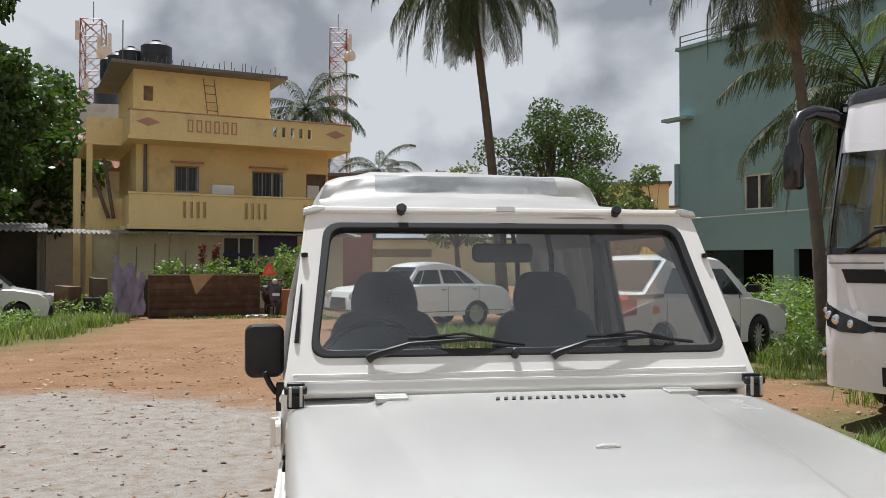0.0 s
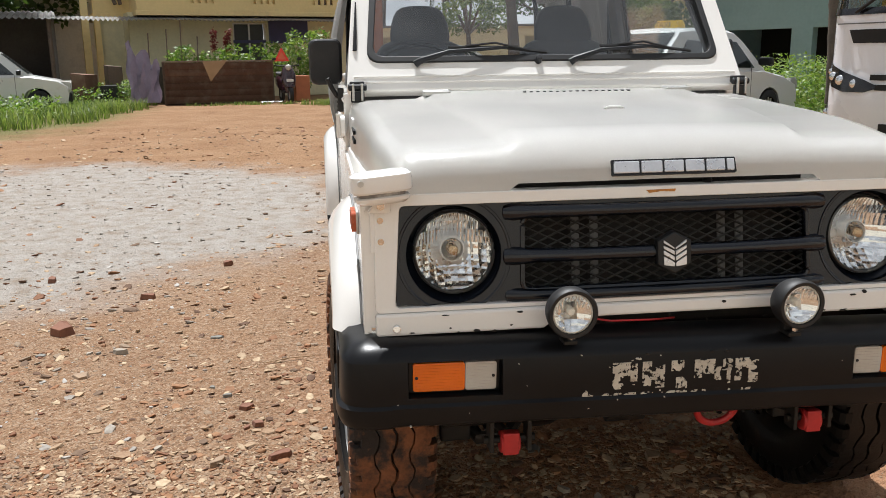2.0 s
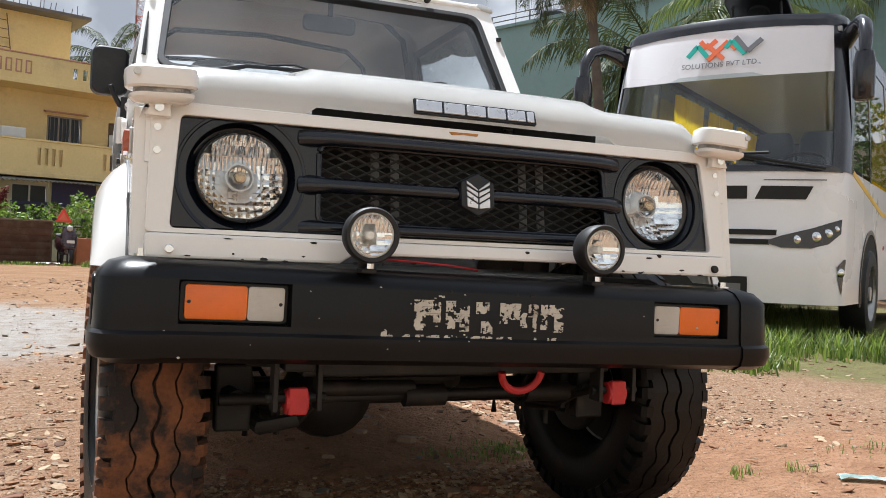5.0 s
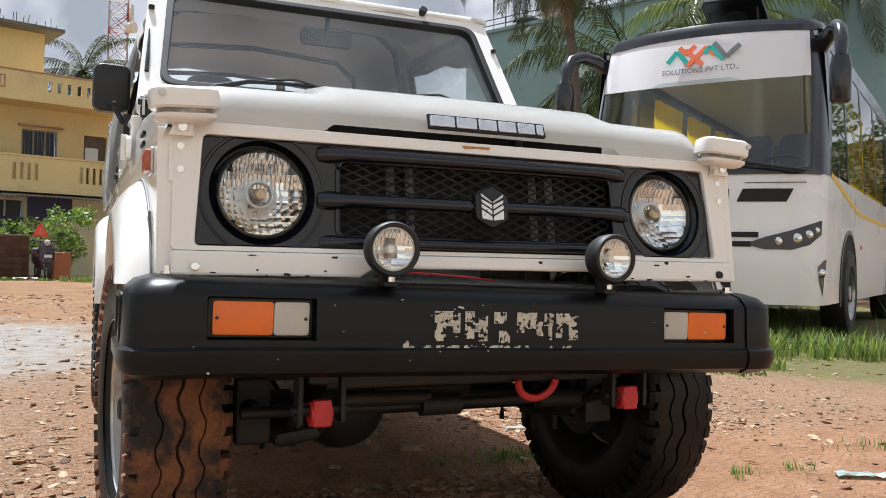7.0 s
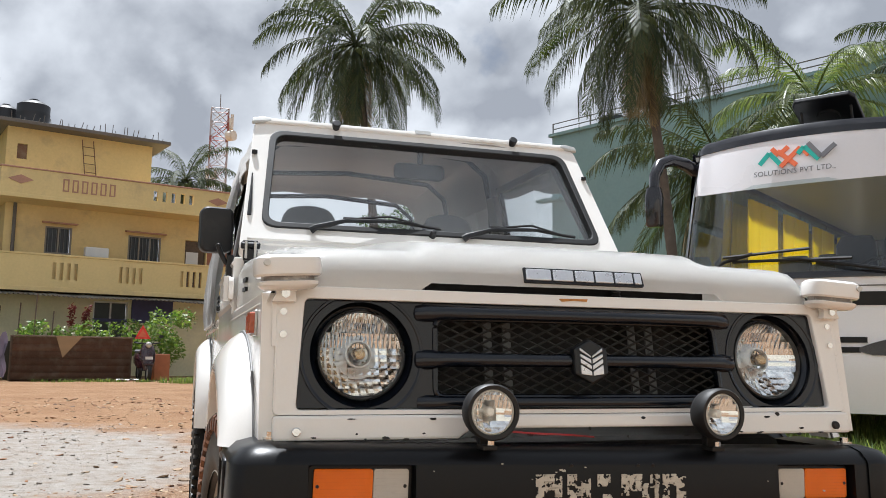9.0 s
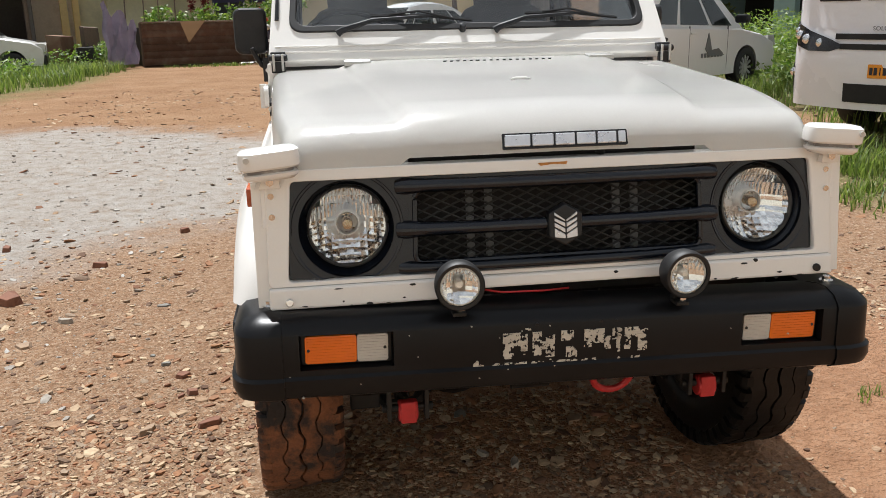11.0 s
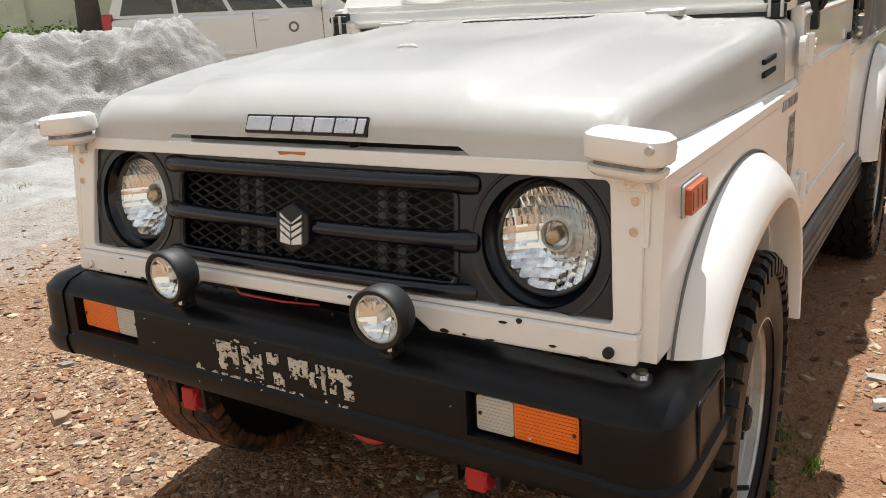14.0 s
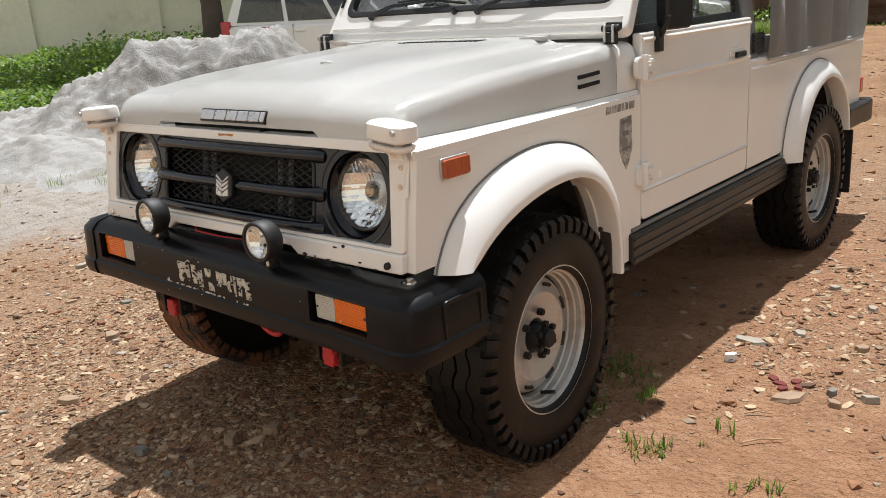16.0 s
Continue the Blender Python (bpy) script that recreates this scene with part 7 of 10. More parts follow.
def window(parent, u0, u1, z0, z1, v, m, panes=2, bars=0, hood=True, frame_mat=None):
    bm = B()
    w = 0.05
    frame_ring(bm, [(u0, z0), (u1, z0), (u1, z1), (u0, z1)], [(u0 + w, z0 + w), (u1 - w, z0 + w), (u1 - w, z1 - w), (u0 + w, z1 - w)], v - 0.02, v + 0.06, "y", m)
    for k in range(1, panes):
        c = u0 + (u1 - u0) * k / panes
        span(bm, c - 0.025, c + 0.025, v - 0.015, v + 0.05, z0 + w, z1 - w, m)
    win = part("window", bm, frame_mat or M_WINFRAME, parent, "wooden-framed window")
    for k in range(panes):
        a, b = u0 + w + (u1 - u0 - 2 * w) * k / panes, u0 + w + (u1 - u0 - 2 * w) * (k + 1) / panes
        bm = B()
        span(bm, a + 0.012, b - 0.012, v + 0.045, v + 0.055, z0 + w, z1 - w, m)
        part("pane", bm, M_CURTAIN, win)
    for k in range(bars):
        bm = B()
        c = u0 + w + (u1 - u0 - 2 * w) * (k + 0.5) / bars
        span(bm, c - 0.009, c + 0.009, v + 0.0, v + 0.018, z0 + w, z1 - w, m)
        part("bar", bm, M_TRIM, win)
    if hood:
        bm = B()
        prism(bm, [(v - 0.30, z1 + 0.07), (v + 0.02, z1 + 0.10), (v + 0.02, z1 + 0.17), (v - 0.30, z1 + 0.11)], u0 - 0.12, u1 + 0.12, "x", m)
        part("sunshade", bm, M_PINK, win, "faded pink window hood")
    return win


def build_yellow_house():
    ang = math.atan2(0.31, 0.95)
    m = Matrix.Translation((-6.23, 26.17, 0)) @ Matrix.Rotation(ang, 4, "Z")
    h = thing("yellow_house", "weathered yellow two-storey house with balconies and roof tanks", "house", at=m)
    I = Matrix()
    W = 7.3
    # ground floor
    bm = B()
    wall_with_holes(bm, -0.2, W, 0, 2.72, [(3.05, 4.15, 1.15, 2.42)], 0.75, 0.95, I)
    gf = part("wall", bm, M_CREAM, h, "stained cream ground-floor wall")
    bm = B()
    span(bm, -0.2, 0.0, 0.95, 6.5, 0, 2.72)
    span(bm, W - 0.2, W, 0.95, 6.5, 0, 2.72)
    span(bm, -1.1, -0.2, 2.2, 2.4, 0, 2.72)
    pieces("wall", bm, M_CREAM, h)
    # near-black sheet paints the unlit room behind the window opening
    bm = B()
    span(bm, 3.0, 4.2, 1.35, 1.40, 1.1, 2.5)
    part("room_dark", bm, M_SHADE, h)
    window(h, 3.05, 4.15, 1.15, 2.42, 0.80, I, 2, 0, False, M_WHITECLOTH)
    bm = B()
    span(bm, 3.05, 4.15, 0.76, 0.84, 1.76, 1.86)
    span(bm, 4.25, 5.6, 0.68, 0.74, 1.75, 2.52)
    part("shutter", bm, M_BLUETARP, h, "dark blue sheet hung over an opening")
    bm = B()
    for k in range(6):
        span(bm, 1.6, 2.95, 0.735, 0.752, 1.35 + k * 0.2, 1.53 + k * 0.2)
    pieces("block", bm, M_CREAM, h)
    # storey slabs and balcony fronts
    for z0, z1 in ((2.60, 2.74), (5.42, 5.54)):
        bm = B()
        span(bm, -0.05, W, -0.02, 6.6, z0, z1)
        span(bm, -1.15, -0.05, 1.9, 6.4, z0, z1)
        part("floor_slab", bm, M_YELLOW, h, bevel=0.01)
    slots1 = [(1.62 + g * 1.98 + k * 0.21, 1.72 + g * 1.98 + k * 0.21, 2.98, 3.50) for g in range(3) for k in range(4)]
    bm = B()
    wall_with_holes(bm, 0.0, W, 2.742, 3.70, slots1, 0.0, 0.12, I)
    span(bm, 0.0, 0.12, 0.122, 1.9, 2.742, 3.70)
    span(bm, -1.12, 0.0, 1.9, 2.02, 2.742, 3.66)
    lo = part("balcony_front", bm, M_YELLOW, h, "yellow balcony parapet with narrow slots")
    bm = B()
    span(bm, -0.03, W + 0.02, -0.03, 0.15, 3.702, 3.76)
    part("coping", bm, M_YELLOW, lo, bevel=0.01)
    slots2 = [(4.55 + k * 0.30, 4.69 + k * 0.30, 5.78, 6.12) for k in range(5)]
    bm = B()
    wall_with_holes(bm, 0.0, W, 5.542, 6.32, slots2, 0.0, 0.12, I)
    span(bm, 0.0, 0.12, 0.122, 2.4, 5.542, 6.32)
    span(bm, -1.12, 0.0, 1.9, 2.02, 5.542, 6.32)
    up = part("balcony_front", bm, M_YELLOW, h, "yellow upper parapet with slots and moulded panels")
    bm = B()
    span(bm, -0.03, W + 0.02, -0.03, 0.15, 6.322, 6.37)
    part("coping", bm, M_PINK, up, bevel=0.01)
    for k in range(6):
        bm = B()
        frame_ring(bm, [(1.75 + k * 0.28, 5.74), (1.93 + k * 0.28, 5.74), (1.93 + k * 0.28, 6.14), (1.75 + k * 0.28, 6.14)], [(1.79 + k * 0.28, 5.78), (1.89 + k * 0.28, 5.78), (1.89 + k * 0.28, 6.10), (1.79 + k * 0.28, 6.10)], -0.022, -0.001, "y")
        part("moulding", bm, M_PINK, up)
    for u in (0.55, 6.75):
        bm = B()
        prism(bm, [(u - 0.36, 5.98), (u, 5.84), (u + 0.36, 5.98), (u, 6.12)], -0.02, -0.001, "y")
        part("moulding", bm, M_PINK, up)
    # first-floor wall
    bm = B()
    wall_with_holes(bm, 0.35, 6.9, 2.742, 5.42, [(1.55, 2.36, 3.90, 4.78), (4.15, 5.25, 3.72, 4.72), (6.10, 6.85, 2.742, 4.72)], 1.25, 1.45, I)
    span(bm, 0.35, 0.55, 1.45, 6.2, 2.742, 5.42)
    span(bm, -1.10, -0.92, 1.95, 2.15, 0.0, 5.42)
    span(bm, 6.70, 6.90, 1.45, 6.2, 2.742, 5.42)
    pieces("wall", bm, M_YELLOW, h, "yellow upper wall")
    window(h, 1.55, 2.36, 3.90, 4.78, 1.28, I, 2, 6)
    window(h, 4.15, 5.25, 3.72, 4.72, 1.28, I, 3, 8)
    bm = B()
    span(bm, 6.12, 6.83, 1.34, 1.40, 2.75, 4.70)
    part("door", bm, M_WOODOLD, h, "dark wooden balcony door")
    bm = B()
    span(bm, 6.12, 6.55, 1.18, 1.20, 3.65, 4.30)
    part("hung_cloth", bm, M_WHITECLOTH, h)
    bm = B()
    span(bm, 2.62, 3.35, 0.40, 0.66, 3.78, 4.12)
    part("white_box", bm, M_WHITECLOTH, h, bevel=0.04)
    bm = B()
    cyl(bm, (0.62, 1.18, 3.0), (0.62, 1.18, 5.42), 0.055, seg=10)
    part("drain_pipe", bm, M_CONC, h)
    # top floor, set back
    bm = B()
    wall_with_holes(bm, 0.3, 4.9, 5.54, 7.98, [(0.62, 0.92, 6.95, 7.45)], 1.7, 1.9, I)
    span(bm, 0.3, 0.5, 1.9, 6.2, 5.54, 7.98)
    span(bm, 4.7, 4.9, 1.9, 6.2, 5.54, 7.98)
    pieces("wall", bm, M_YELLOW, h)
    bm = B()
    span(bm, 0.62, 0.92, 1.78, 1.84, 6.95, 7.45)
    part("vent", bm, M_RUSTSHEET, h)
    bm = B()
    span(bm, -0.45, 5.35, 1.05, 6.6, 7.98, 8.10)
    roof = part("roof_slab", bm, M_CONC, h, "dark-edged flat roof slab", bevel=0.015)
    bm = B()
    for k in range(2):
        cyl(bm, (2.72 + k * 0.36, 1.45, 6.2), (2.56 + k * 0.36, 1.66, 7.86), 0.016, seg=6)
    for k in range(5):
        cyl(bm, (2.70 - k * 0.03, 1.46 + k * 0.03, 6.45 + k * 0.29), (3.06 - k * 0.03, 1.46 + k * 0.03, 6.45 + k * 0.29), 0.013, seg=6)
    part("ladder", bm, M_RUSTSHEET, h, "rusty ladder against the wall")
    for k in range(26):
        bm = B()
        u = 0.4 + k * 0.19 + random.uniform(-0.05, 0.05)
        cyl(bm, (u, 1.3 + random.uniform(0, 0.6), 8.09), (u + random.uniform(-0.05, 0.05), 1.4, 8.2 + random.uniform(0.05, 0.28)), 0.012, seg=5)
        part("steel_rod", bm, M_CONC, roof)
    for u, v, r, hh in ((1.15, 2.6, 0.52, 1.05), (0.42, 3.4, 0.42, 0.95), (0.05, 3.9, 0.36, 0.85), (-0.2, 4.5, 0.3, 0.8)):
        bm = B()
        lathe(bm, [(0, 0), (r, 0), (r, hh * 0.2), (r * 1.02, hh * 0.24), (r, hh * 0.28), (r, hh * 0.52), (r * 1.02, hh * 0.56), (r, hh * 0.6), (r, hh * 0.84), (r * 0.6, hh * 0.97), (r * 0.3, hh), (r * 0.3, hh * 1.05), (0, hh * 1.06)], Matrix.Translation((u, v, 8.10)), 28)
        part("water_tank", bm, M_TANK, roof, "black plastic water tank", smooth=True)
    bm = B()
    cyl(bm, (0.1, 3.0, 8.1), (0.1, 3.0, 9.9), 0.02, seg=6)
    part("aerial", bm, M_CONC, roof)
    # awning of corrugated sheets along the front
    bm = B()
    rows = []
    n = 150
    for k in range(n + 1):
        u = -2.6 + (W + 2.8) * k / n
        w = 0.030 * math.cos(k * math.pi)
        rows.append([(u, -0.55, 2.44 + w + 0.02 * math.sin(u * 1.7)), (u, -0.1, 2.50 + w), (u, 0.75, 2.585 + w * 0.5)])
    loft(bm, rows, closed=False)
    part("awning", bm, M_SHEET, h, "corrugated metal awning")
    # side lean-to with props
    for u, l in ((-0.45, 0.20), (-0.30, 0.08)):
        bm = B()
        cyl(bm, (u, 1.6, 3.0), (u - l * 3, 2.2, 5.0), 0.06, seg=8)
        part("leaning_pole", bm, M_WOODOLD, h)
    bm = B()
    span(bm, -1.50, -1.28, 1.7, 1.95, 0, 4.9)
    part("column", bm, M_YELLOW, h)
    return h


def build_teal_block():
    ang = math.atan2(-0.906, 0.42)
    m = Matrix.Translation((11.75, 25.9, 0)) @ Matrix.Rotation(ang, 4, "Z")
    h = thing("teal_building", "plain teal three-storey block on dark open ground-floor bays", "building", at=m)
    I = Matrix()
    bm = B()
    wall_with_holes(bm, 0, 14, 0, 8.75, [(0.9, 3.6, 0.0, 1.95), (4.3, 7.6, 0.0, 1.95), (8.3, 11.5, 0, 1.95), (2.55, 3.6, 3.20, 4.30), (9.0, 10.4, 3.35, 4.45)], 0, 0.25, I)
    span(bm, 0, 0.25, 0.25, 10, 0, 8.75)
    part("wall", bm, M_TEAL, h)
    # near-black sheet stands in for shade inside the open bays
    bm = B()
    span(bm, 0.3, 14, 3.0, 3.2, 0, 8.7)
    part("room_dark", bm, M_SHADE, h)
    for u0, u1, z in ((2.55, 3.6, 3.20), (9.0, 10.4, 3.35)):
        window(h, u0, u1, z, z + 1.10, 0.06, I, 2, 0, False, M_WHITEWALL)
    bm = B()
    span(bm, -0.5, 0.6, -0.35, 0.0, 6.35, 6.45)
    span(bm, -0.15, 0.0, -0.1, 0.3, 3.5, 4.9)
    part("ledge", bm, M_TEAL, h)
    bm = B()
    span(bm, -0.1, 14.1, -0.1, 10, 8.752, 8.86)
    roof = part("roof_slab", bm, M_TEAL, h)
    bm = B()
    for z in (9.25, 9.05):
        cyl(bm, (0, 0.05, z), (14, 0.05, z), 0.02, seg=6)
    for k in range(9):
        cyl(bm, (k * 1.7, 0.05, 8.86), (k * 1.7, 0.05, 9.27), 0.025, seg=6)
    part("railing", bm, M_CONC, roof, "thin metal roof railing")
    bm = B()
    lathe(bm, [(0, 0), (0.45, 0), (0.45, 0.6), (0.2, 0.75), (0, 0.75)], Matrix.Translation((1.6, 1.5, 8.86)), 20)
    part("water_tank", bm, M_TANK, roof, smooth=True)
    bm = B()
    span(bm, 7.5, 13.5, 3.0, 8.0, 8.86, 9.9)
    part("stair_head", bm, M_TEAL, roof)
    bm = B()
    cyl(bm, (-0.3, -0.15, 3.0), (14, -0.15, 3.25), 0.02, seg=5)
    part("wire", bm, M_WHITECLOTH, h, "white cable along the wall")
    bm = B()
    span(bm, 9.2, 10.0, -0.4, 0.0, 2.3, 2.8)
    part("air_conditioner", bm, M_WHITEWALL, h, bevel=0.02)


def build_tower(az, d, top, base, w, seed):
    x, y = polar(az, d)
    t = thing("lattice_tower", "tall lattice mast with red and white sections and aerials", "mast", "masts", Matrix.Translation((x, y, 0)))
    rnd = random.Random(seed)
    bm = B()
    hw = w / 2
    for a, b in ((-1, -1), (1, -1), (1, 1), (-1, 1)):
        cyl(bm, (a * hw * 1.1, b * hw * 1.1, base), (a * hw, b * hw, top), 0.07, seg=5)
    n = int((top - base) / 1.5)
    for k in range(n):
        z0, z1 = base + (top - base) * k / n, base + (top - base) * (k + 1) / n
        for (a, b), (c, d2) in (((-1, -1), (1, -1)), ((1, -1), (1, 1)), ((1, 1), (-1, 1)), ((-1, 1), (-1, -1))):
            cyl(bm, (a * hw, b * hw, z0), (c * hw, d2 * hw, z1), 0.045, seg=4)
            cyl(bm, (c * hw, d2 * hw, z0), (a * hw, b * hw, z1), 0.045, seg=4)
            cyl(bm, (a * hw, b * hw, z1), (c * hw, d2 * hw, z1), 0.045, seg=4)
    part("mast", bm, M_LATTICE, t)
    for k in range(12):
        bm = B()
        z = top - 0.6 - rnd.random() * (top - base) * 0.55
        a = rnd.uniform(0, 6.28)
        q = hw * 1.5
        box(bm, (q * math.cos(a), q * math.sin(a), z), (0.3, 0.22, 1.7))
        part("panel_aerial", bm, M_WHITEWALL, t)
    bm = B()
    cyl(bm, (hw, -hw, top - 3), (hw + 0.6, -hw - 0.5, top - 3), 0.55, seg=16)
    part("dish", bm, M_WHITEWALL, t)
    bm = B()
    cyl(bm, (0, 0, top), (0, 0, top + 1.8), 0.04, seg=5)
    part("spike", bm, M_CONC, t)


def build_left_side():
    # dark shed with corrugated roof
    m = Matrix.Translation((-13.2, 23.6, 0)) @ Matrix.Rotation(radians(16), 4, "Z")
    s = thing("open_shed", "dark open shed under a corrugated roof", "shed", at=m)
    bm = B()
    rows = []
    for k in range(101):
        u = -3.5 + 8.6 * k / 100
        w = 0.028 * (1 if k % 2 else -1)
        rows.append([(u, -0.3, 2.45 + w), (u, 5.0, 2.9 + w)])
    loft(bm, rows, closed=False)
    part("roof", bm, M_SHEET, s, "rusty corrugated roof")
    bm = B()
    span(bm, -3.5, 5.0, 4.6, 4.8, 0, 2.7)
    span(bm, 4.9, 5.05, 0.6, 4.6, 0, 2.5)
    part("wall", bm, M_CONC, s)
    for u in (-3.4, -0.6, 2.2, 4.9):
        bm = B()
        cyl(bm, (u, 0, 0), (u, 0, 2.45), 0.06, seg=8)
        part("post", bm, M_WOODOLD, s)
    for u, v, w, d, hh in ((3.4, 1.8, 0.9, 0.7, 1.1), (4.2, 1.2, 0.7, 0.6, 0.8), (2.6, 2.6, 0.8, 0.6, 1.4)):
        bm = B()
        box(bm, (u, v, hh / 2), (w, d, hh))
        rough_up(bm, 0.06, 2.0)
        part("stacked_scrap", bm, M_STEEL, s)
    # tiled house behind
    m = Matrix.Translation((-15.5, 33.0, 0)) @ Matrix.Rotation(radians(14), 4, "Z")
    h = thing("tiled_house", "old whitewashed house with a red tiled roof", "house", at=m)
    bm = B()
    span(bm, -6, 8, 0, 5, 0, 5.4)
    part("wall", bm, M_WHITEWALL, h)
    bm = B()
    prism(bm, [(-0.6, 5.2), (2.5, 7.2), (5.6, 5.2), (5.6, 5.35), (2.5, 7.36), (-0.6, 5.35)], -6.4, 8.4, "x")
    roof = part("roof", bm, M_TILE, h)
    for r in range(7):
        bm = B()
        y0 = -0.62 + r * 0.44
        z0 = 5.36 + r * 0.284
        for k in range(48):
            cyl(bm, (-6.3 + k * 0.31, y0, z0), (-6.3 + k * 0.31, y0 + 0.46, z0 + 0.30), 0.085, 0.07, seg=6)
        part("tile_course", bm, M_TILE, roof)
    bm = B()
    span(bm, -6, 8, -0.05, 0.0, 3.0, 3.25)
    part("string_course", bm, M_WHITEWALL, h)
    for u in (-4, -1, 2, 5):
        window(h, u, u + 1.2, 3.6, 4.8, -0.02, Matrix(), 2, 5, False)
    # house behind the yellow one
    x, y = polar(-11.5, 44)
    h = thing("pale_house", "pale peeling house behind the yellow one", "house", at=Matrix.Translation((x, y, 0)))
    bm = B()
    span(bm, -4, 2.0, 0, 5, 0, 9.3)
    part("wall", bm, M_WHITEWALL, h)
    bm = B()
    lathe(bm, [(0, 0), (0.6, 0), (0.6, 1.0), (0, 1.2)], Matrix.Translation((-1.5, 1.5, 9.3)), 20)
    part("water_tank", bm, M_TANK, h, smooth=True)
    # far houses between the trees
    for az, d, w, top, mm, lab in ((21.0, 62, 6.0, 7.2, M_YELLOW, "distant yellow house among trees"), (22.6, 70, 5.0, 6.0, M_WHITEWALL, "distant pale house among trees"), (1.6, 40, 3.4, 5.6, M_TILE, "brick-red house behind the yard"), (56, 40, 14, 6.5, M_WHITEWALL, "pale house beyond the bus"), (11, 60, 26, 3.2, M_CREAM, "long low boundary wall in the distance")):
        x, y = polar(az, d)
        h = thing("distant_house", lab, "house", "", Matrix.Translation((x, y, 0)) @ Matrix.Rotation(radians(-az), 4, "Z"))
        bm = B()
        wall_with_holes(bm, -w / 2, w / 2, 0, top, [(-w * 0.3, -w * 0.12, top * 0.62, top * 0.8), (w * 0.1, w * 0.28, top * 0.62, top * 0.8)], 0, 0.3, Matrix())
        span(bm, -w / 2, w / 2, 0.8, 1.0, 0, top - 0.1)
        part("wall", bm, mm, h)
        bm = B()
        span(bm, -w / 2 - 0.2, w / 2 + 0.2, -0.3, 4, top, top + 0.15)
        part("roof_slab", bm, M_CONC, h)
    # boundary wall beyond the sand heap
    m = Matrix.Translation((-20.5, 3.0, 0)) @ Matrix.Rotation(radians(56), 4, "Z")
    w = thing("boundary_wall", "old pale boundary wall streaked with dirt", "wall", at=m, kind="structure")
    bm = B()
    wall_with_holes(bm, -6, 16, 0, 2.4, [(3.2, 4.1, 0, 1.9)], 0, 0.2, Matrix())
    part("wall_face", bm, M_CREAMWALL, w)
    for k in range(8):
        bm = B()
        span(bm, -5.6 + k * 2.7, -5.25 + k * 2.7, -0.10, -0.001, 0, 2.45)
        part("pier", bm, M_CREAMWALL, w)
    bm = B()
    span(bm, 3.2, 4.1, 0.08, 0.13, 0, 1.9)
    part("door", bm, M_WOODOLD, w)
    bm = B()
    span(bm, 3.12, 3.2, -0.03, 0.1, 0, 1.95)
    part("door_post", bm, M_RUSTSHEET, w)
    # back of the yard, unseen: added plain walls close it, the tall one cuts sky light
    for x0, y0, x1, y1 in ((-22, -9, 20, -9), (20, -9, 20, 8)):
        bm = B()
        span(bm, min(x0, x1) - 0.15, max(x0, x1) + 0.15, min(y0, y1) - 0.15, max(y0, y1) + 0.15, 0, 6.2 if y0 == y1 else 2.6)
        tagged(part("yard_wall", bm, M_WHITEWALL), "unseen plain pale wall added to shut off sky light", "wall", kind="structure")


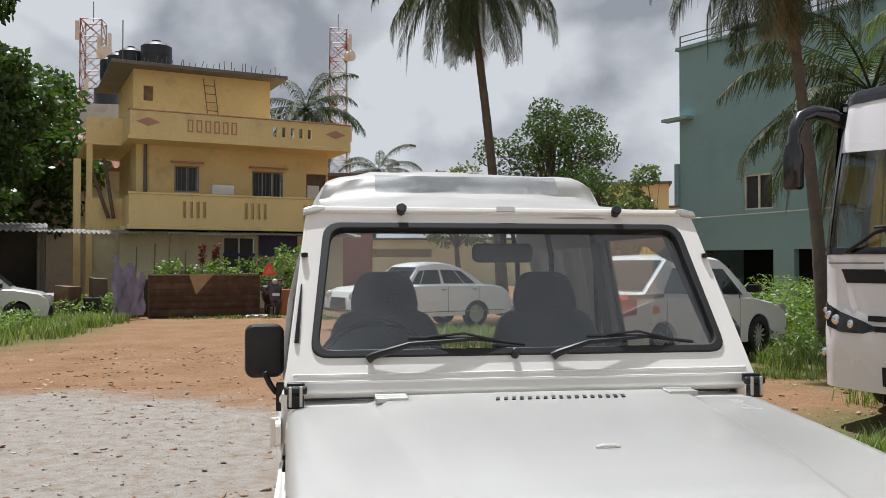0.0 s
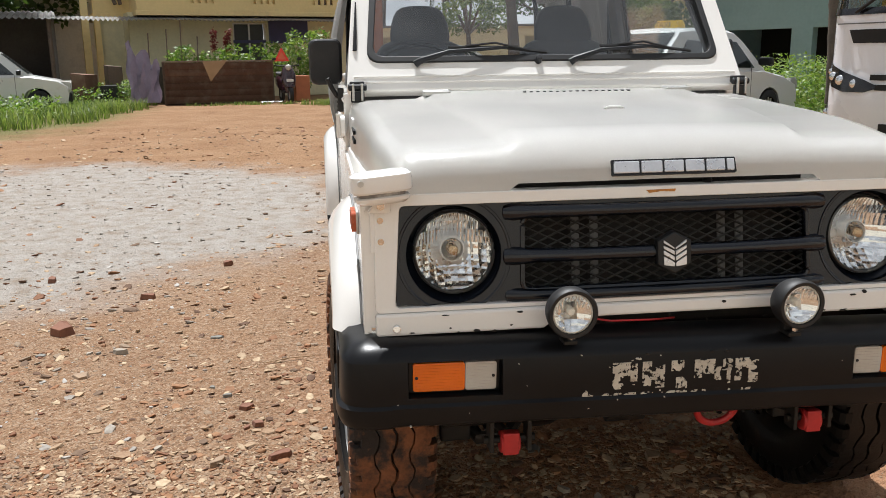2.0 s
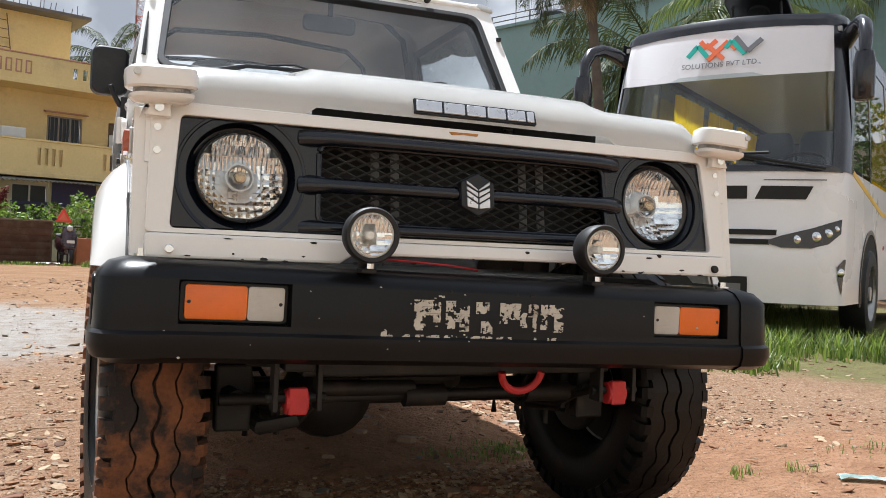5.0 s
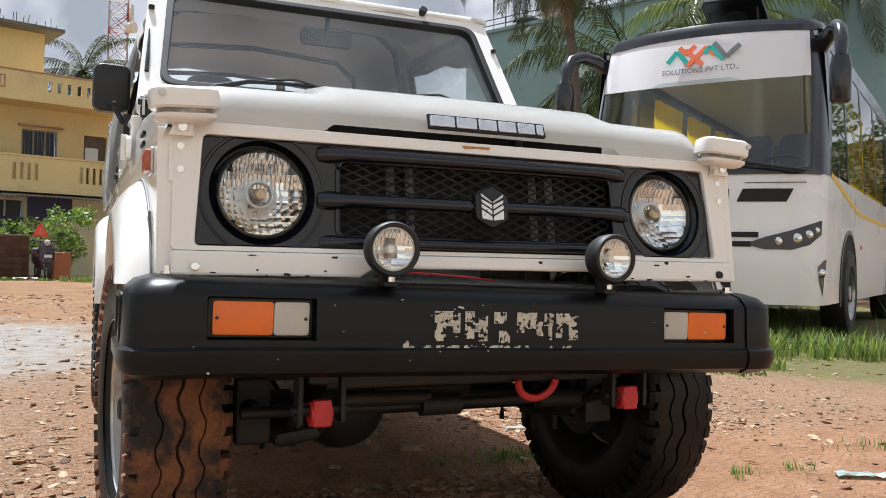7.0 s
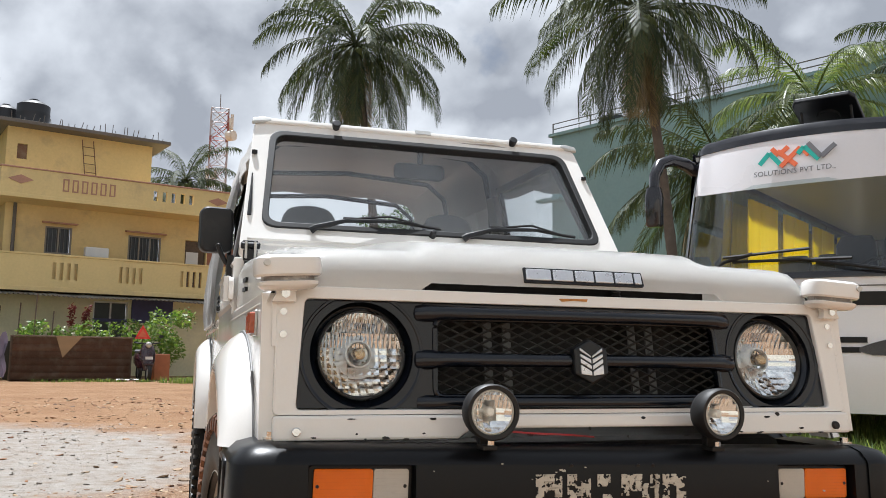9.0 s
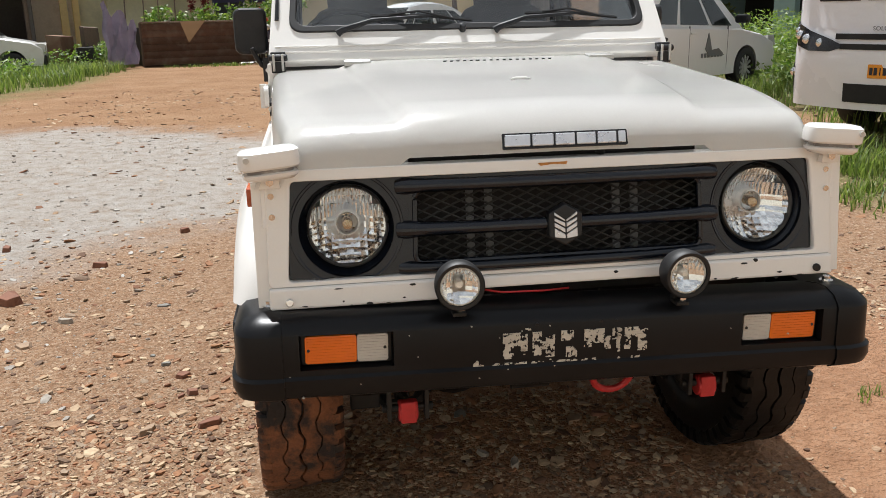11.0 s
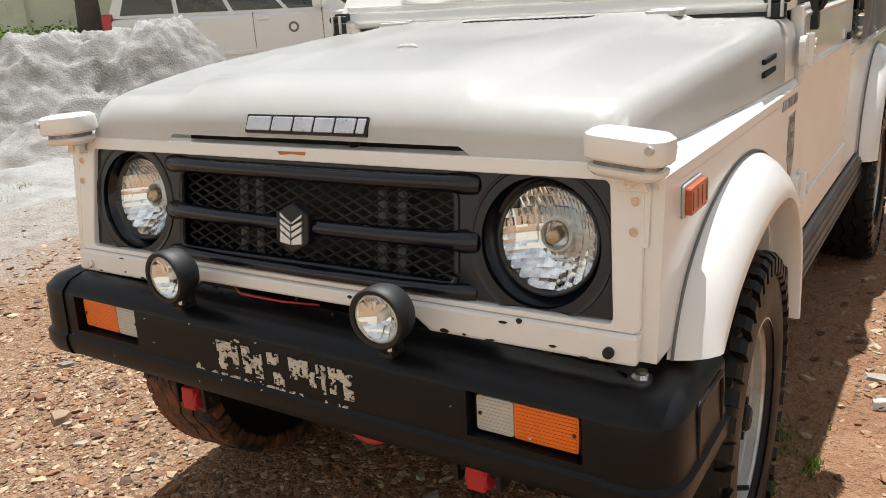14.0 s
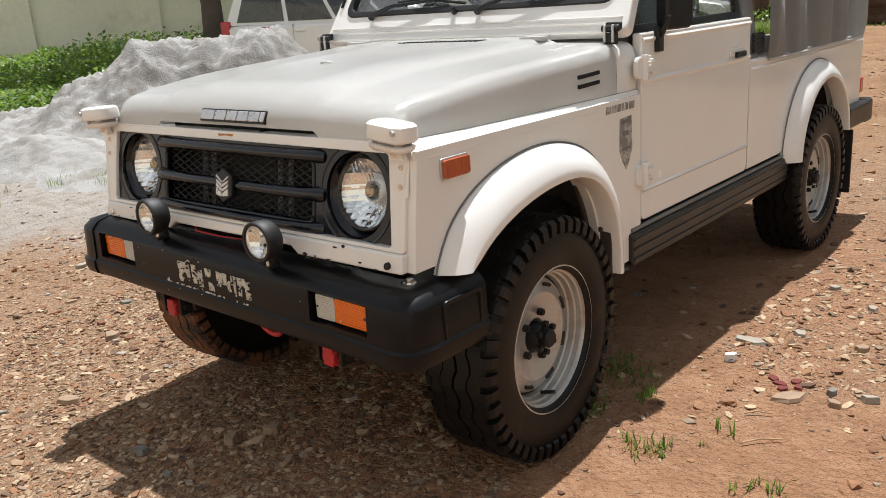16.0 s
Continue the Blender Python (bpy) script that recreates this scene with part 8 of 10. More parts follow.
def build_planter():
    ang = math.atan2(24.2 - 23.33, -2.17 + 5.08)
    m = Matrix.Translation((-5.08, 23.33, 0)) @ Matrix.Rotation(ang, 4, "Z")
    p = thing("sheet_planter", "raised bed fenced with rusty brown corrugated sheets", "planter", at=m)
    for k in range(6):
        bm = B()
        rows = []
        z0, z1 = 0.03 + k * 0.19, 0.03 + k * 0.19 + 0.186
        for j in range(7):
            z = z0 + (z1 - z0) * j / 6
            w = 0.018 * math.sin(j / 6 * math.pi)
            rows.append([(0, -w, z), (1.0, -w - 0.008 * (k % 2), z), (2.0, -w, z), (3.04, -w, z)])
        loft(bm, rows, closed=False)
        bmesh.ops.solidify(bm, geom=bm.faces[:], thickness=0.01)
        part("sheet", bm, M_RUSTSHEET, p, smooth=True)
    bm = B()
    span(bm, -0.03, 3.07, -0.03, 0.06, 1.17, 1.215)
    part("top_rail", bm, M_WOODOLD, p, bevel=0.008)
    for u in (-0.02, 1.5, 3.06):
        bm = B()
        span(bm, u - 0.03, u + 0.03, 0.02, 0.10, 0, 1.2)
        part("post", bm, M_WOODOLD, p)
    bm = B()
    prism(bm, [(1.05, 1.20), (1.75, 1.22), (1.25, 0.62)], -0.032, -0.022, "y")
    part("cardboard_flap", bm, M_CARD, p, "torn brown cardboard flap")
    bm = B()
    span(bm, 0.0, 3.04, 0.10, 1.6, 0, 1.05)
    part("soil", bm, M_WELL, p)
    # plants growing in the bed
    rnd = random.Random(8)
    pl = thing("bed_plants", "leafy green plants with red plumes in the raised bed", "plants", at=m)
    verts, faces = [], []
    cs = [(rnd.uniform(0.3, 4.6), rnd.uniform(0.3, 1.4), rnd.uniform(1.15, 1.55), rnd.uniform(0.14, 0.28), 0.9) for _ in range(22)] + [(rnd.uniform(3.2, 5.0), rnd.uniform(0.4, 1.6), rnd.uniform(0.5, 1.9), rnd.uniform(0.25, 0.4), 0.9) for _ in range(16)]
    leaf_cloud(rnd, cs, 3600, 0.12, verts, faces)
    raw("foliage", verts, faces, M_WEED, pl)
    for u, hh in ((1.55, 0.62), (1.98, 0.6), (1.9, 0.45)):
        verts, faces = [], []
        leaf_cloud(rnd, [(u + rnd.uniform(-0.03, 0.03), 0.7, 1.45 + hh * q, 0.05, 1.8) for q in (0.2, 0.45, 0.7, 0.95)], 160, 0.09, verts, faces)
        raw("plume", verts, faces, M_FLOWER, pl)
    for u, hh in ((0.15, 2.1), (-0.35, 2.0), (1.0, 1.9), (0.55, 2.35)):
        bm = B()
        cyl(bm, (u, 0.5, 0.5), (u + 0.05, 0.55, hh), 0.018, seg=6)
        part("stake", bm, M_WOODOLD, pl)
    # cloth draped at the end
    c = thing("draped_cloth", "purple-grey cloth draped over a stand", "cloth", at=m)
    bm = B()
    rows = []
    for i in range(13):
        u = -1.0 + 0.82 * i / 12
        top = 1.45 + 0.10 * math.sin(i * 1.2) - 0.25 * (i > 8) + (0.25 if i < 2 else 0)
        rows.append([(u + 0.04 * math.sin(j * 1.3 + i), -0.25 - 0.10 * (j / 8) + 0.06 * math.sin(i * 1.7 + j * 0.7), top + (0.10 - top) * j / 8) for j in range(9)])
    loft(bm, rows, closed=False)
    bmesh.ops.solidify(bm, geom=bm.faces[:], thickness=0.01)
    part("cloth", bm, M_CLOTH, c, smooth=True)
    # junk between cloth and shed
    for u, v, w, hh, mm in ((-1.5, 0.2, 0.5, 0.6, M_STEEL), (-2.1, 0.4, 0.6, 0.9, M_RUSTSHEET), (-1.3, 0.7, 0.4, 1.1, M_WOODOLD)):
        bm = B()
        box(bm, (0, 0, hh / 2), (w, 0.4, hh))
        rough_up(bm, 0.08, 3.0, u)
        j = part("scrap_crate", bm, mm, None)
        j.matrix_world = m @ Matrix.Translation((u, v, 0)) @ Matrix.Rotation(u, 4, "Z")
        tagged(j, "dark battered crate of scrap beside the raised bed", "crate", "scrap crates")
    # pot and block
    bm = B()
    span(bm, -0.22, 0.22, -0.2, 0.2, 0, 0.75)
    o = part("terracotta_planter", bm, M_ORANGE, None, bevel=0.02)
    o.matrix_world = m @ Matrix.Translation((3.9, 0.0, 0))
    tagged(o, "square terracotta planter beside the scooter", "planter")
    bm = B()
    rows = [[(-0.3 + 0.6 * i / 6 + 0.03 * math.sin(j * 2 + i), -0.1 + 0.05 * j, 0.02 + 0.05 * abs(math.sin(i * 1.1 + j))) for j in range(5)] for i in range(7)]
    loft(bm, rows, closed=False)
    o = part("litter_bag", bm, M_WHITECLOTH, None, smooth=True)
    o.matrix_world = m @ Matrix.Translation((2.75, -0.9, 0))
    tagged(o, "white plastic bag lying on the earth", "litter")


def build_scooter():
    m = Matrix.Translation((-1.62, 23.15, 0)) @ Matrix.Rotation(radians(14), 4, "Z")
    s = thing("scooter", "dark scooter parked facing the yard with a red warning triangle above", "scooter", at=m)
    for y in (0.0, 1.22):
        bm = B()
        lathe(bm, [(0.13, -0.04), (0.20, -0.05), (0.225, 0), (0.20, 0.05), (0.13, 0.04)], Matrix.Translation((0, y, 0.225)) @ Matrix.Rotation(radians(90), 4, "Y"), 24)
        w = part("wheel", bm, M_RUBBER, s, smooth=True)
        bm = B()
        cyl(bm, (-0.03, y, 0.225), (0.03, y, 0.225), 0.13, seg=20)
        part("rim", bm, M_RIM, w)
    dark = mat("dark_red_scooter_plastic", (0.035, 0.012, 0.018), 0.25, vary=0.2, scale=6, coat=0.5)
    bm = B()
    rows = []
    for z, w, y in ((0.30, 0.10, 0.12), (0.55, 0.19, 0.14), (0.80, 0.20, 0.18), (0.98, 0.15, 0.26), (1.04, 0.10, 0.28)):
        rows.append([(a * w * 2, y + b * 0.16, z) for a, b in rrect(1, 1, 0.35, 3)])
    loft(bm, rows)
    part("front_shield", bm, dark, s, smooth=True)
    bm = B()
    rows = []
    for y, w, z0, z1 in ((0.55, 0.12, 0.30, 0.62), (0.75, 0.19, 0.32, 0.76), (1.2, 0.18, 0.42, 0.80), (1.5, 0.08, 0.55, 0.78)):
        rows.append([(a * w * 2, y, (z0 + z1) / 2 + b * (z1 - z0)) for a, b in rrect(1, 1, 0.3, 3)])
    loft(bm, rows)
    part("tail_body", bm, dark, s, smooth=True)
    bm = B()
    span(bm, -0.14, 0.14, 0.2, 0.7, 0.28, 0.34)
    part("floorboard", bm, M_BLACK, s, bevel=0.02)
    bm = B()
    span(bm, -0.13, 0.13, 0.62, 1.35, 0.78, 0.87)
    part("saddle", bm, M_SEAT, s, bevel=0.04, seg=3)
    bm = B()
    tube(bm, [(-0.36, 0.34, 1.06), (-0.16, 0.28, 1.04), (0.16, 0.28, 1.04), (0.36, 0.34, 1.06)], 0.018, 8)
    part("handlebar", bm, M_BLACK, s)
    bm = B()
    bmesh.ops.create_uvsphere(bm, u_segments=16, v_segments=10, radius=0.085, matrix=Matrix.Translation((0, 0.14, 1.0)))
    part("headlamp", bm, M_CLEARLENS, s, smooth=True)
    bm = B()
    span(bm, -0.13, 0.13, -0.02, 0.30, 0.43, 0.50)
    part("mudguard", bm, dark, s, bevel=0.04, seg=3)
    bm = B()
    span(bm, -0.10, 0.10, -0.012, 0.0, 0.60, 0.68)
    part("number_plate", bm, M_WHITECLOTH, s)
    for x in (-0.32, 0.32):
        bm = B()
        cyl(bm, (x, 0.32, 1.05), (x * 1.1, 0.32, 1.2), 0.008, seg=6)
        prism(bm, rrect(0.12, 0.08, 0.03, 3, x * 1.15, 1.24), 0.31, 0.335, "y")
        part("mirror", bm, M_BLACK, s)
    t = thing("warning_triangle", "red warning triangle on a thin post", "sign", at=m @ Matrix.Translation((-0.05, 0.75, 0)))
    bm = B()
    tri = lambda r: [(r * math.cos(radians(a)), 1.30 + r * math.sin(radians(a))) for a in (90, 210, 330)]
    frame_ring(bm, tri(0.26), tri(0.15), -0.01, 0.01, "y")
    glow = mat("red_reflective_board", (0.75, 0.05, 0.03), 0.45, vary=0.08, scale=10)
    part("red_border", bm, glow, t)
    bm = B()
    prism(bm, tri(0.15), -0.004, 0.006, "y")
    part("orange_centre", bm, mat("orange_reflective_board", (0.72, 0.16, 0.08), 0.5, vary=0.1, scale=10), t)
    bm = B()
    cyl(bm, (0, 0.02, 0), (0, 0.02, 1.2), 0.012, seg=6)
    part("post", bm, M_STEEL, t)


def build_sand_heap():
    verts, faces = [], []
    nx, ny = 230, 250
    x0, x1, y0, y1 = -11.0, -4.1, 0.3, 8.2
    humps = [(-6.95, 4.20, 0.80, 1.0, 1.13), (-5.95, 4.85, 0.66, 0.85, 1.14), (-6.5, 4.55, 0.75, 0.85, 1.09), (-7.45, 3.70, 0.85, 0.9, 0.78), (-8.2, 3.2, 1.1, 1.1, 0.46), (-5.75, 3.35, 0.55, 0.55, 0.42), (-5.6, 6.0, 0.9, 0.7, 0.30), (-5.0, 2.7, 0.8, 0.8, 0.14), (-6.3, 2.4, 0.8, 0.6, 0.30)]
    for j in range(ny + 1):
        for i in range(nx + 1):
            x, y = x0 + (x1 - x0) * i / nx, y0 + (y1 - y0) * j / ny
            z = 0.0
            for hx, hy, rx, ry, h in humps:
                d = math.sqrt(((x - hx) / rx) ** 2 + ((y - hy) / ry) ** 2)
                z = max(z, h * max(0.0, 1 - max(0.0, d - 0.35) / 1.05) ** 0.9) if d < 1.4 else z
            if z > 0:
                p = Vector((x * 1.9, y * 1.9, z * 1.4))
                z += min(z, 0.5) * (0.14 * noise.noise(p) + 0.10 * noise.noise(p * 2.4) - 0.20 * abs(noise.noise(p * 2.6)) - 0.12 * abs(noise.noise(p * 5.5)) - 0.09 * abs(noise.noise(p * 12 + Vector((3, 1, 2)))) + 0.05 * noise.noise(p * 21) + 0.03 * noise.noise(p * 34))
                z -= 0.10 * max(0.0, noise.noise(Vector((x * 3.2, y * 3.2, 9)))) * min(1, z * 2)
            e = min((x - x0) / 1.0, (x1 - x) / 1.0, (y - y0) / 1.0, (y1 - y) / 1.0, 1.0)
            verts.append((x, y, max(z, 0.0) * max(0.0, e) + ground_z(x, y) - 0.03 * (1 - max(0.0, min(1.0, z * 8)))))
    for j in range(ny):
        for i in range(nx):
            k = j * (nx + 1) + i
            faces.append((k, k + 1, k + nx + 2, k + nx + 1))
    o = raw("sand_heap", verts, faces, M_SAND, smooth=True)
    tagged(o, "heap of damp grey sand with eroded lumps", "sand heap", kind="stuff")


build_yellow_house()
build_teal_block()
build_tower(-13.75, 82, 23.3, 0, 1.8, 1)
build_tower(1.7, 92, 26.8, 0, 1.8, 2)
build_left_side()
build_planter()
build_scooter()
build_sand_heap()

# ---- parked vehicles ----
M_ORANGEPLATE = mat("orange_number_plate", (0.78, 0.30, 0.02), 0.45, vary=0.08, scale=20, fine=90, bump=0.05)
M_YELLOWSIGN = mat("yellow_sign_plastic", (0.80, 0.50, 0.03), 0.4, vary=0.06, scale=12, bump=0.03)
M_INK = mat("dark_ink", (0.03, 0.025, 0.03), 0.6, vary=0.1, scale=20, bump=0.0)
M_HUBCAP = mat("silver_hubcap", (0.55, 0.55, 0.55), 0.35, 0.6, vary=0.1, scale=12, bump=0.05)


def simple_wheel(parent, x, y, r, w, s, spokes=10, cap=None):
    m = Matrix.Translation((x, y, r)) @ Matrix.Rotation(radians(90 * s), 4, "Y")
    bm = B()
    lathe(bm, [(r * 0.62, w * 0.48), (r * 0.80, w * 0.52), (r * 0.95, w * 0.46), (r, w * 0.32), (r, -w * 0.32), (r * 0.95, -w * 0.46), (r * 0.62, -w * 0.48)], m, 36)
    wheel = part("wheel", bm, M_RUBBER, parent, "dusty road wheel", smooth=True)
    bm = B()
    lathe(bm, [(r * 0.64, w * 0.49), (r * 0.63, w * 0.38), (r * 0.57, w * 0.22), (r * 0.55, w * 0.05), (0.0, w * 0.05)], m, 32)
    rim = part("rim", bm, M_STEEL if spokes else (cap or M_HUBCAP), wheel, smooth=True)
    for k in range(spokes):
        a = 2 * math.pi * k / spokes
        bm = B()
        prism(bm, [(r * 0.08, -r * 0.05), (r * 0.60, -r * 0.045), (r * 0.60, r * 0.045), (r * 0.08, r * 0.05)], w * 0.30, w * 0.40, "z", m @ Matrix.Rotation(a, 4, "Z"))
        part("spoke", bm, M_HUBCAP, rim)
    bm = B()
    cyl(bm, m @ Vector((0, 0, w * 0.1)), m @ Vector((0, 0, w * 0.44)), r * 0.16, seg=14)
    part("hubcap", bm, M_HUBCAP, wheel)
    return wheel


def car_body(root, paint, W, prof, arches, r_arch, round_top=0.05, smooth_deg=40):
    """Lower body: side outline (y, z) with wheel arches cut in, rounded in across the width."""
    low = prof[0][1]
    outline = list(prof)
    cut = []
    for cy in sorted(arches):
        cut += [(a, z) for a, z in arc(cy, 0.30, r_arch, 180 + math.degrees(math.asin(max(-1, min(1, (0.30 - low) / r_arch)))) * 1.0, -math.degrees(math.asin(max(-1, min(1, (0.30 - low) / r_arch)))), 14)]
    bottom = cut
    pts = bottom + [p for p in reversed(outline)]
    cy = sum(p[0] for p in pts) / len(pts)
    cz = sum(p[1] for p in pts) / len(pts)
    hw = W / 2

    def ring(x, sy, sz):
        out = []
        for a, z in pts:
            out.append((x, cy + (a - cy) * sy, z if z < 0.55 else 0.55 + (z - 0.55) * sz))
        return out
    bm = B()
    loft(bm, [ring(-hw, 0.975, 0.88), ring(-hw + 0.025, 0.988, 0.94), ring(-hw + 0.09, 0.998, 0.985), ring(-hw * 0.5, 1.0, 1.0), ring(hw * 0.5, 1.0, 1.0), ring(hw - 0.09, 0.998, 0.985), ring(hw - 0.025, 0.988, 0.94), ring(hw, 0.975, 0.88)])
    return part("body", bm, paint, root, smooth=True)


def cabin(root, paint, W, belt, roof, glassy, posts, belt_in=0.05, roof_in=0.17, dark=None, dome=0.03):
    """Upper body. belt: (y0, z0, y1, z1) at the foot of the screens, roof: (y0, z0, y1, z1)."""
    hb, hr = W / 2 - belt_in, W / 2 - roof_in
    b0, zb0, b1, zb1 = belt
    r0, zr0, r1, zr1 = roof
    n = 6

    def line(y0, z0, y1, z1, k):
        t = k / n
        return y0 + (y1 - y0) * t, z0 + (z1 - z0) * t + dome * math.sin(math.pi * t) * (1 if z0 > 1.1 else 0)
    bm = B()
    rings = []
    for k in range(n + 1):
        yb, zb = line(b0, zb0, b1, zb1, k)
        yr, zr = line(r0, zr0, r1, zr1, k)
        rings.append([(-hb, yb, zb), (-hb * 0.35 - hr * 0.65, yb + (yr - yb) * 0.72, zb + (zr - zb) * 0.74), (-hr, yb + (yr - yb) * 0.93, zb + (zr - zb) * 0.93), (-hr + 0.08, yr, zr), (0, yr, zr + 0.02),
                      (hr - 0.08, yr, zr), (hr, yb + (yr - yb) * 0.93, zb + (zr - zb) * 0.93), (hb * 0.35 + hr * 0.65, yb + (yr - yb) * 0.72, zb + (zr - zb) * 0.74), (hb, yb, zb)])
    loft(bm, [r for r in rings])
    cab = part("cabin", bm, paint, root, "white roof and pillars", smooth=True)
    g = dark or M_DARKGLASS

    def side(t, s):
        yb, zb = b0 + (b1 - b0) * t, zb0 + (zb1 - zb0) * t
        yr, zr = r0 + (r1 - r0) * t, zr0 + (zr1 - zr0) * t + (dome - 0.03) * math.sin(math.pi * t)
        return yb, zb, yr, zr

    for sx in (-1, 1):
        for t0, t1 in posts:
            q = []
            for t, hgt in ((t0, 0.06), (t1, 0.06), (t1, 0.72), (t0, 0.72)):
                yb, zb, yr, zr = side(t, sx)
                x = hb + (hr - hb) * hgt * 0.95
                q.append((sx * (x + 0.012), yb + (yr - yb) * hgt, zb + (zr - zb) * hgt))
            bm = B()
            vs = [bm.verts.new(p) for p in q]
            bm.faces.new(vs)
            bmesh.ops.solidify(bm, geom=bm.faces[:], thickness=0.006)
            part("side_window", bm, M_CURTAIN if glassy else g, cab, "dark side window")
    for ya, za, yb_, zb_, name, out in ((b0, zb0, r0, zr0, "windscreen", -0.012), (b1, zb1, r1, zr1, "rear_window", 0.012)):
        q = []
        for s, h in ((-1, 0.10), (1, 0.10), (1, 0.90), (-1, 0.90)):
            x = (hb - 0.06) + (hr - hb) * h
            q.append((s * x, ya + (yb_ - ya) * h + out, za + (zb_ - za) * h + 0.012))
        bm = B()
        bm.faces.new([bm.verts.new(p) for p in q])
        bmesh.ops.solidify(bm, geom=bm.faces[:], thickness=0.006)
        part(name, bm, M_CURTAIN if glassy else g, cab, "tinted glass")
    return cab


def strip(root, name, mm, y0, y1, z0, z1, x, depth=0.01, label="", bev=0.0):
    bm = B()
    span(bm, x - depth / 2, x + depth / 2, y0, y1, z0, z1)
    return part(name, bm, mm, root, label, bevel=bev)


def plate_bars(root, name, mm, m, w, h, bars, label):
    """A number plate whose characters are plain bars."""
    bm = B()
    prism(bm, rrect(w, h, 0.008, 3), -0.006, 0.006, "y", m)
    p = part(name, bm, mm, root, label)
    n = len(bars)
    for k, b in enumerate(bars):
        x = -w / 2 + w * (k + 0.75) / (n + 0.5)
        bm = B()
        span(bm, x - w / n * b * 0.34, x + w / n * b * 0.34, -0.0095, -0.005, -h * 0.27, h * 0.27, m)
        part("bar", bm, M_INK, p)
    return p


def build_taxi():
    """White saloon taxi, seen from behind; its nose is at y = 0, tail at y = 4.27."""
    d = Vector((0.838, 0.546, 0))
    rear = Vector((3.78, 10.88, 0))
    m = Matrix.Translation(rear + d * 3.42 * 1.1) @ Matrix.Rotation(math.atan2(-d.x, d.y) + math.pi, 4, "Z") @ Matrix.Scale(1.1, 4)
    c = thing("taxi_saloon", "white saloon taxi with a yellow roof sign, parked", "car", at=m)
    W = 1.69
    prof = [(0.02, 0.24), (0.0, 0.50), (0.06, 0.66), (0.45, 0.80), (1.05, 0.90), (3.35, 0.98), (4.05, 0.98), (4.20, 0.93), (4.24, 0.70), (4.27, 0.55), (4.22, 0.28)]
    car_body(c, M_PAINT2, W, prof, (0.87, 3.42), 0.345)
    cabin(c, M_PAINT2, W, (0.98, 0.88, 3.75, 0.97), (1.78, 1.46, 3.02, 1.46), False, ((0.10, 0.30), (0.33, 0.60), (0.63, 0.86)))
    for y in (0.87, 3.42):
        for s in (-1, 1):
            simple_wheel(c, s * (W / 2 - 0.10), y, 0.305, 0.19, s, 12)
    for s in (-1, 1):
        bm = B()
        prism(bm, [(s * 0.845, 0.72), (s * 0.62, 0.70), (s * 0.66, 0.88), (s * 0.74, 0.99), (s * 0.850, 0.93)], 3.96, 4.27, "y")
        lamp = part("tail_lamp", bm, M_TAIL, c, "tall red tail lamp", bevel=0.015)
        bm = B()
        prism(bm, [(s * 0.82, 0.75), (s * 0.66, 0.735), (s * 0.67, 0.785), (s * 0.82, 0.80)], 4.262, 4.28, "y")
        part("reversing_lens", bm, M_CLEARLENS, lamp)
        bm = B()
        span(bm, s * 0.84, s * 0.50, 4.25, 4.285, 0.52, 0.57)
        part("red_reflector", bm, M_TAIL, c)
        bm = B()
        span(bm, s * 0.835, s * 0.865, 3.40, 4.15, 0.94, 0.985)
        part("dark_stripe", bm, M_TRIM, c)
        bm = B()
        span(bm, s * 0.848, s * 0.853, 3.50, 3.63, 0.74, 0.83)
        part("orange_sticker", bm, M_ORANGEPLATE, c, "small orange sticker")
        for y in (1.45, 2.45, 3.30):
            strip(c, "door_seam", M_TRIM, y, y + 0.012, 0.32, 0.94, s * 0.838, 0.016)
        for y in (2.30, 3.12):
            bm = B()
            span(bm, s * 0.84, s * 0.865, y, y + 0.14, 0.83, 0.86)
            part("door_handle", bm, M_PAINT2, c, bevel=0.008)
        bm = B()
        prism(bm, rrect(0.20, 0.12, 0.04, 4, s * 0.96, 1.02), 1.22, 1.33, "y")
        part("door_mirror", bm, M_BLACK, c, "black door mirror", bevel=0.02)
        bm = B()
        prism(bm, [(s * 0.83, 0.60), (s * 0.55, 0.58), (s * 0.58, 0.72), (s * 0.80, 0.76)], 0.0, 0.20, "y")
        part("headlamp", bm, M_CLEARLENS, c, bevel=0.01)
        bm = B()
        prism(bm, [(1.55, 0.52), (1.95, 0.52), (2.05, 0.62), (1.98, 0.84), (1.88, 0.60), (1.70, 0.62)], s * 0.850 - 0.006, s * 0.850 + 0.006, "x")
        part("side_logo", bm, M_TRIM, c, "grey line logo on the door")
        for k in range(7):
            strip(c, "marking_bar", M_TRIM, 2.10 - 0.085 * k, 2.155 - 0.085 * k, 0.50, 0.56, s * 0.852, 0.006)
    bm = B()
    span(bm, -0.60, 0.60, 4.245, 4.285, 0.66, 0.715)
    band = part("advert_strip", bm, M_INK, c, "black advert strip across the boot")
    for k in range(13):
        bm = B()
        span(bm, -0.40 + k * 0.062, -0.355 + k * 0.062, 4.284, 4.290, 0.675, 0.70)
        part("bar", bm, M_PAINT2, band)
    mm = Matrix.Translation((0, 4.285, 0.52)) @ Matrix.Rotation(math.pi, 4, "Z")
    plate_bars(c, "number_plate", M_ORANGEPLATE, mm, 0.50, 0.15, (1, 1, .4, 1, 1, .4, 1, .4, 1, 1, 1, 1), "orange number plate with dark bars")
    bm = B()
    rows = [[(a * w, 2.32 + b * w * 0.42, z) for a, b in rrect(1, 1, 0.2, 3)] for z, w in ((1.485, 0.44), (1.54, 0.44), (1.61, 0.36))]
    loft(bm, rows)
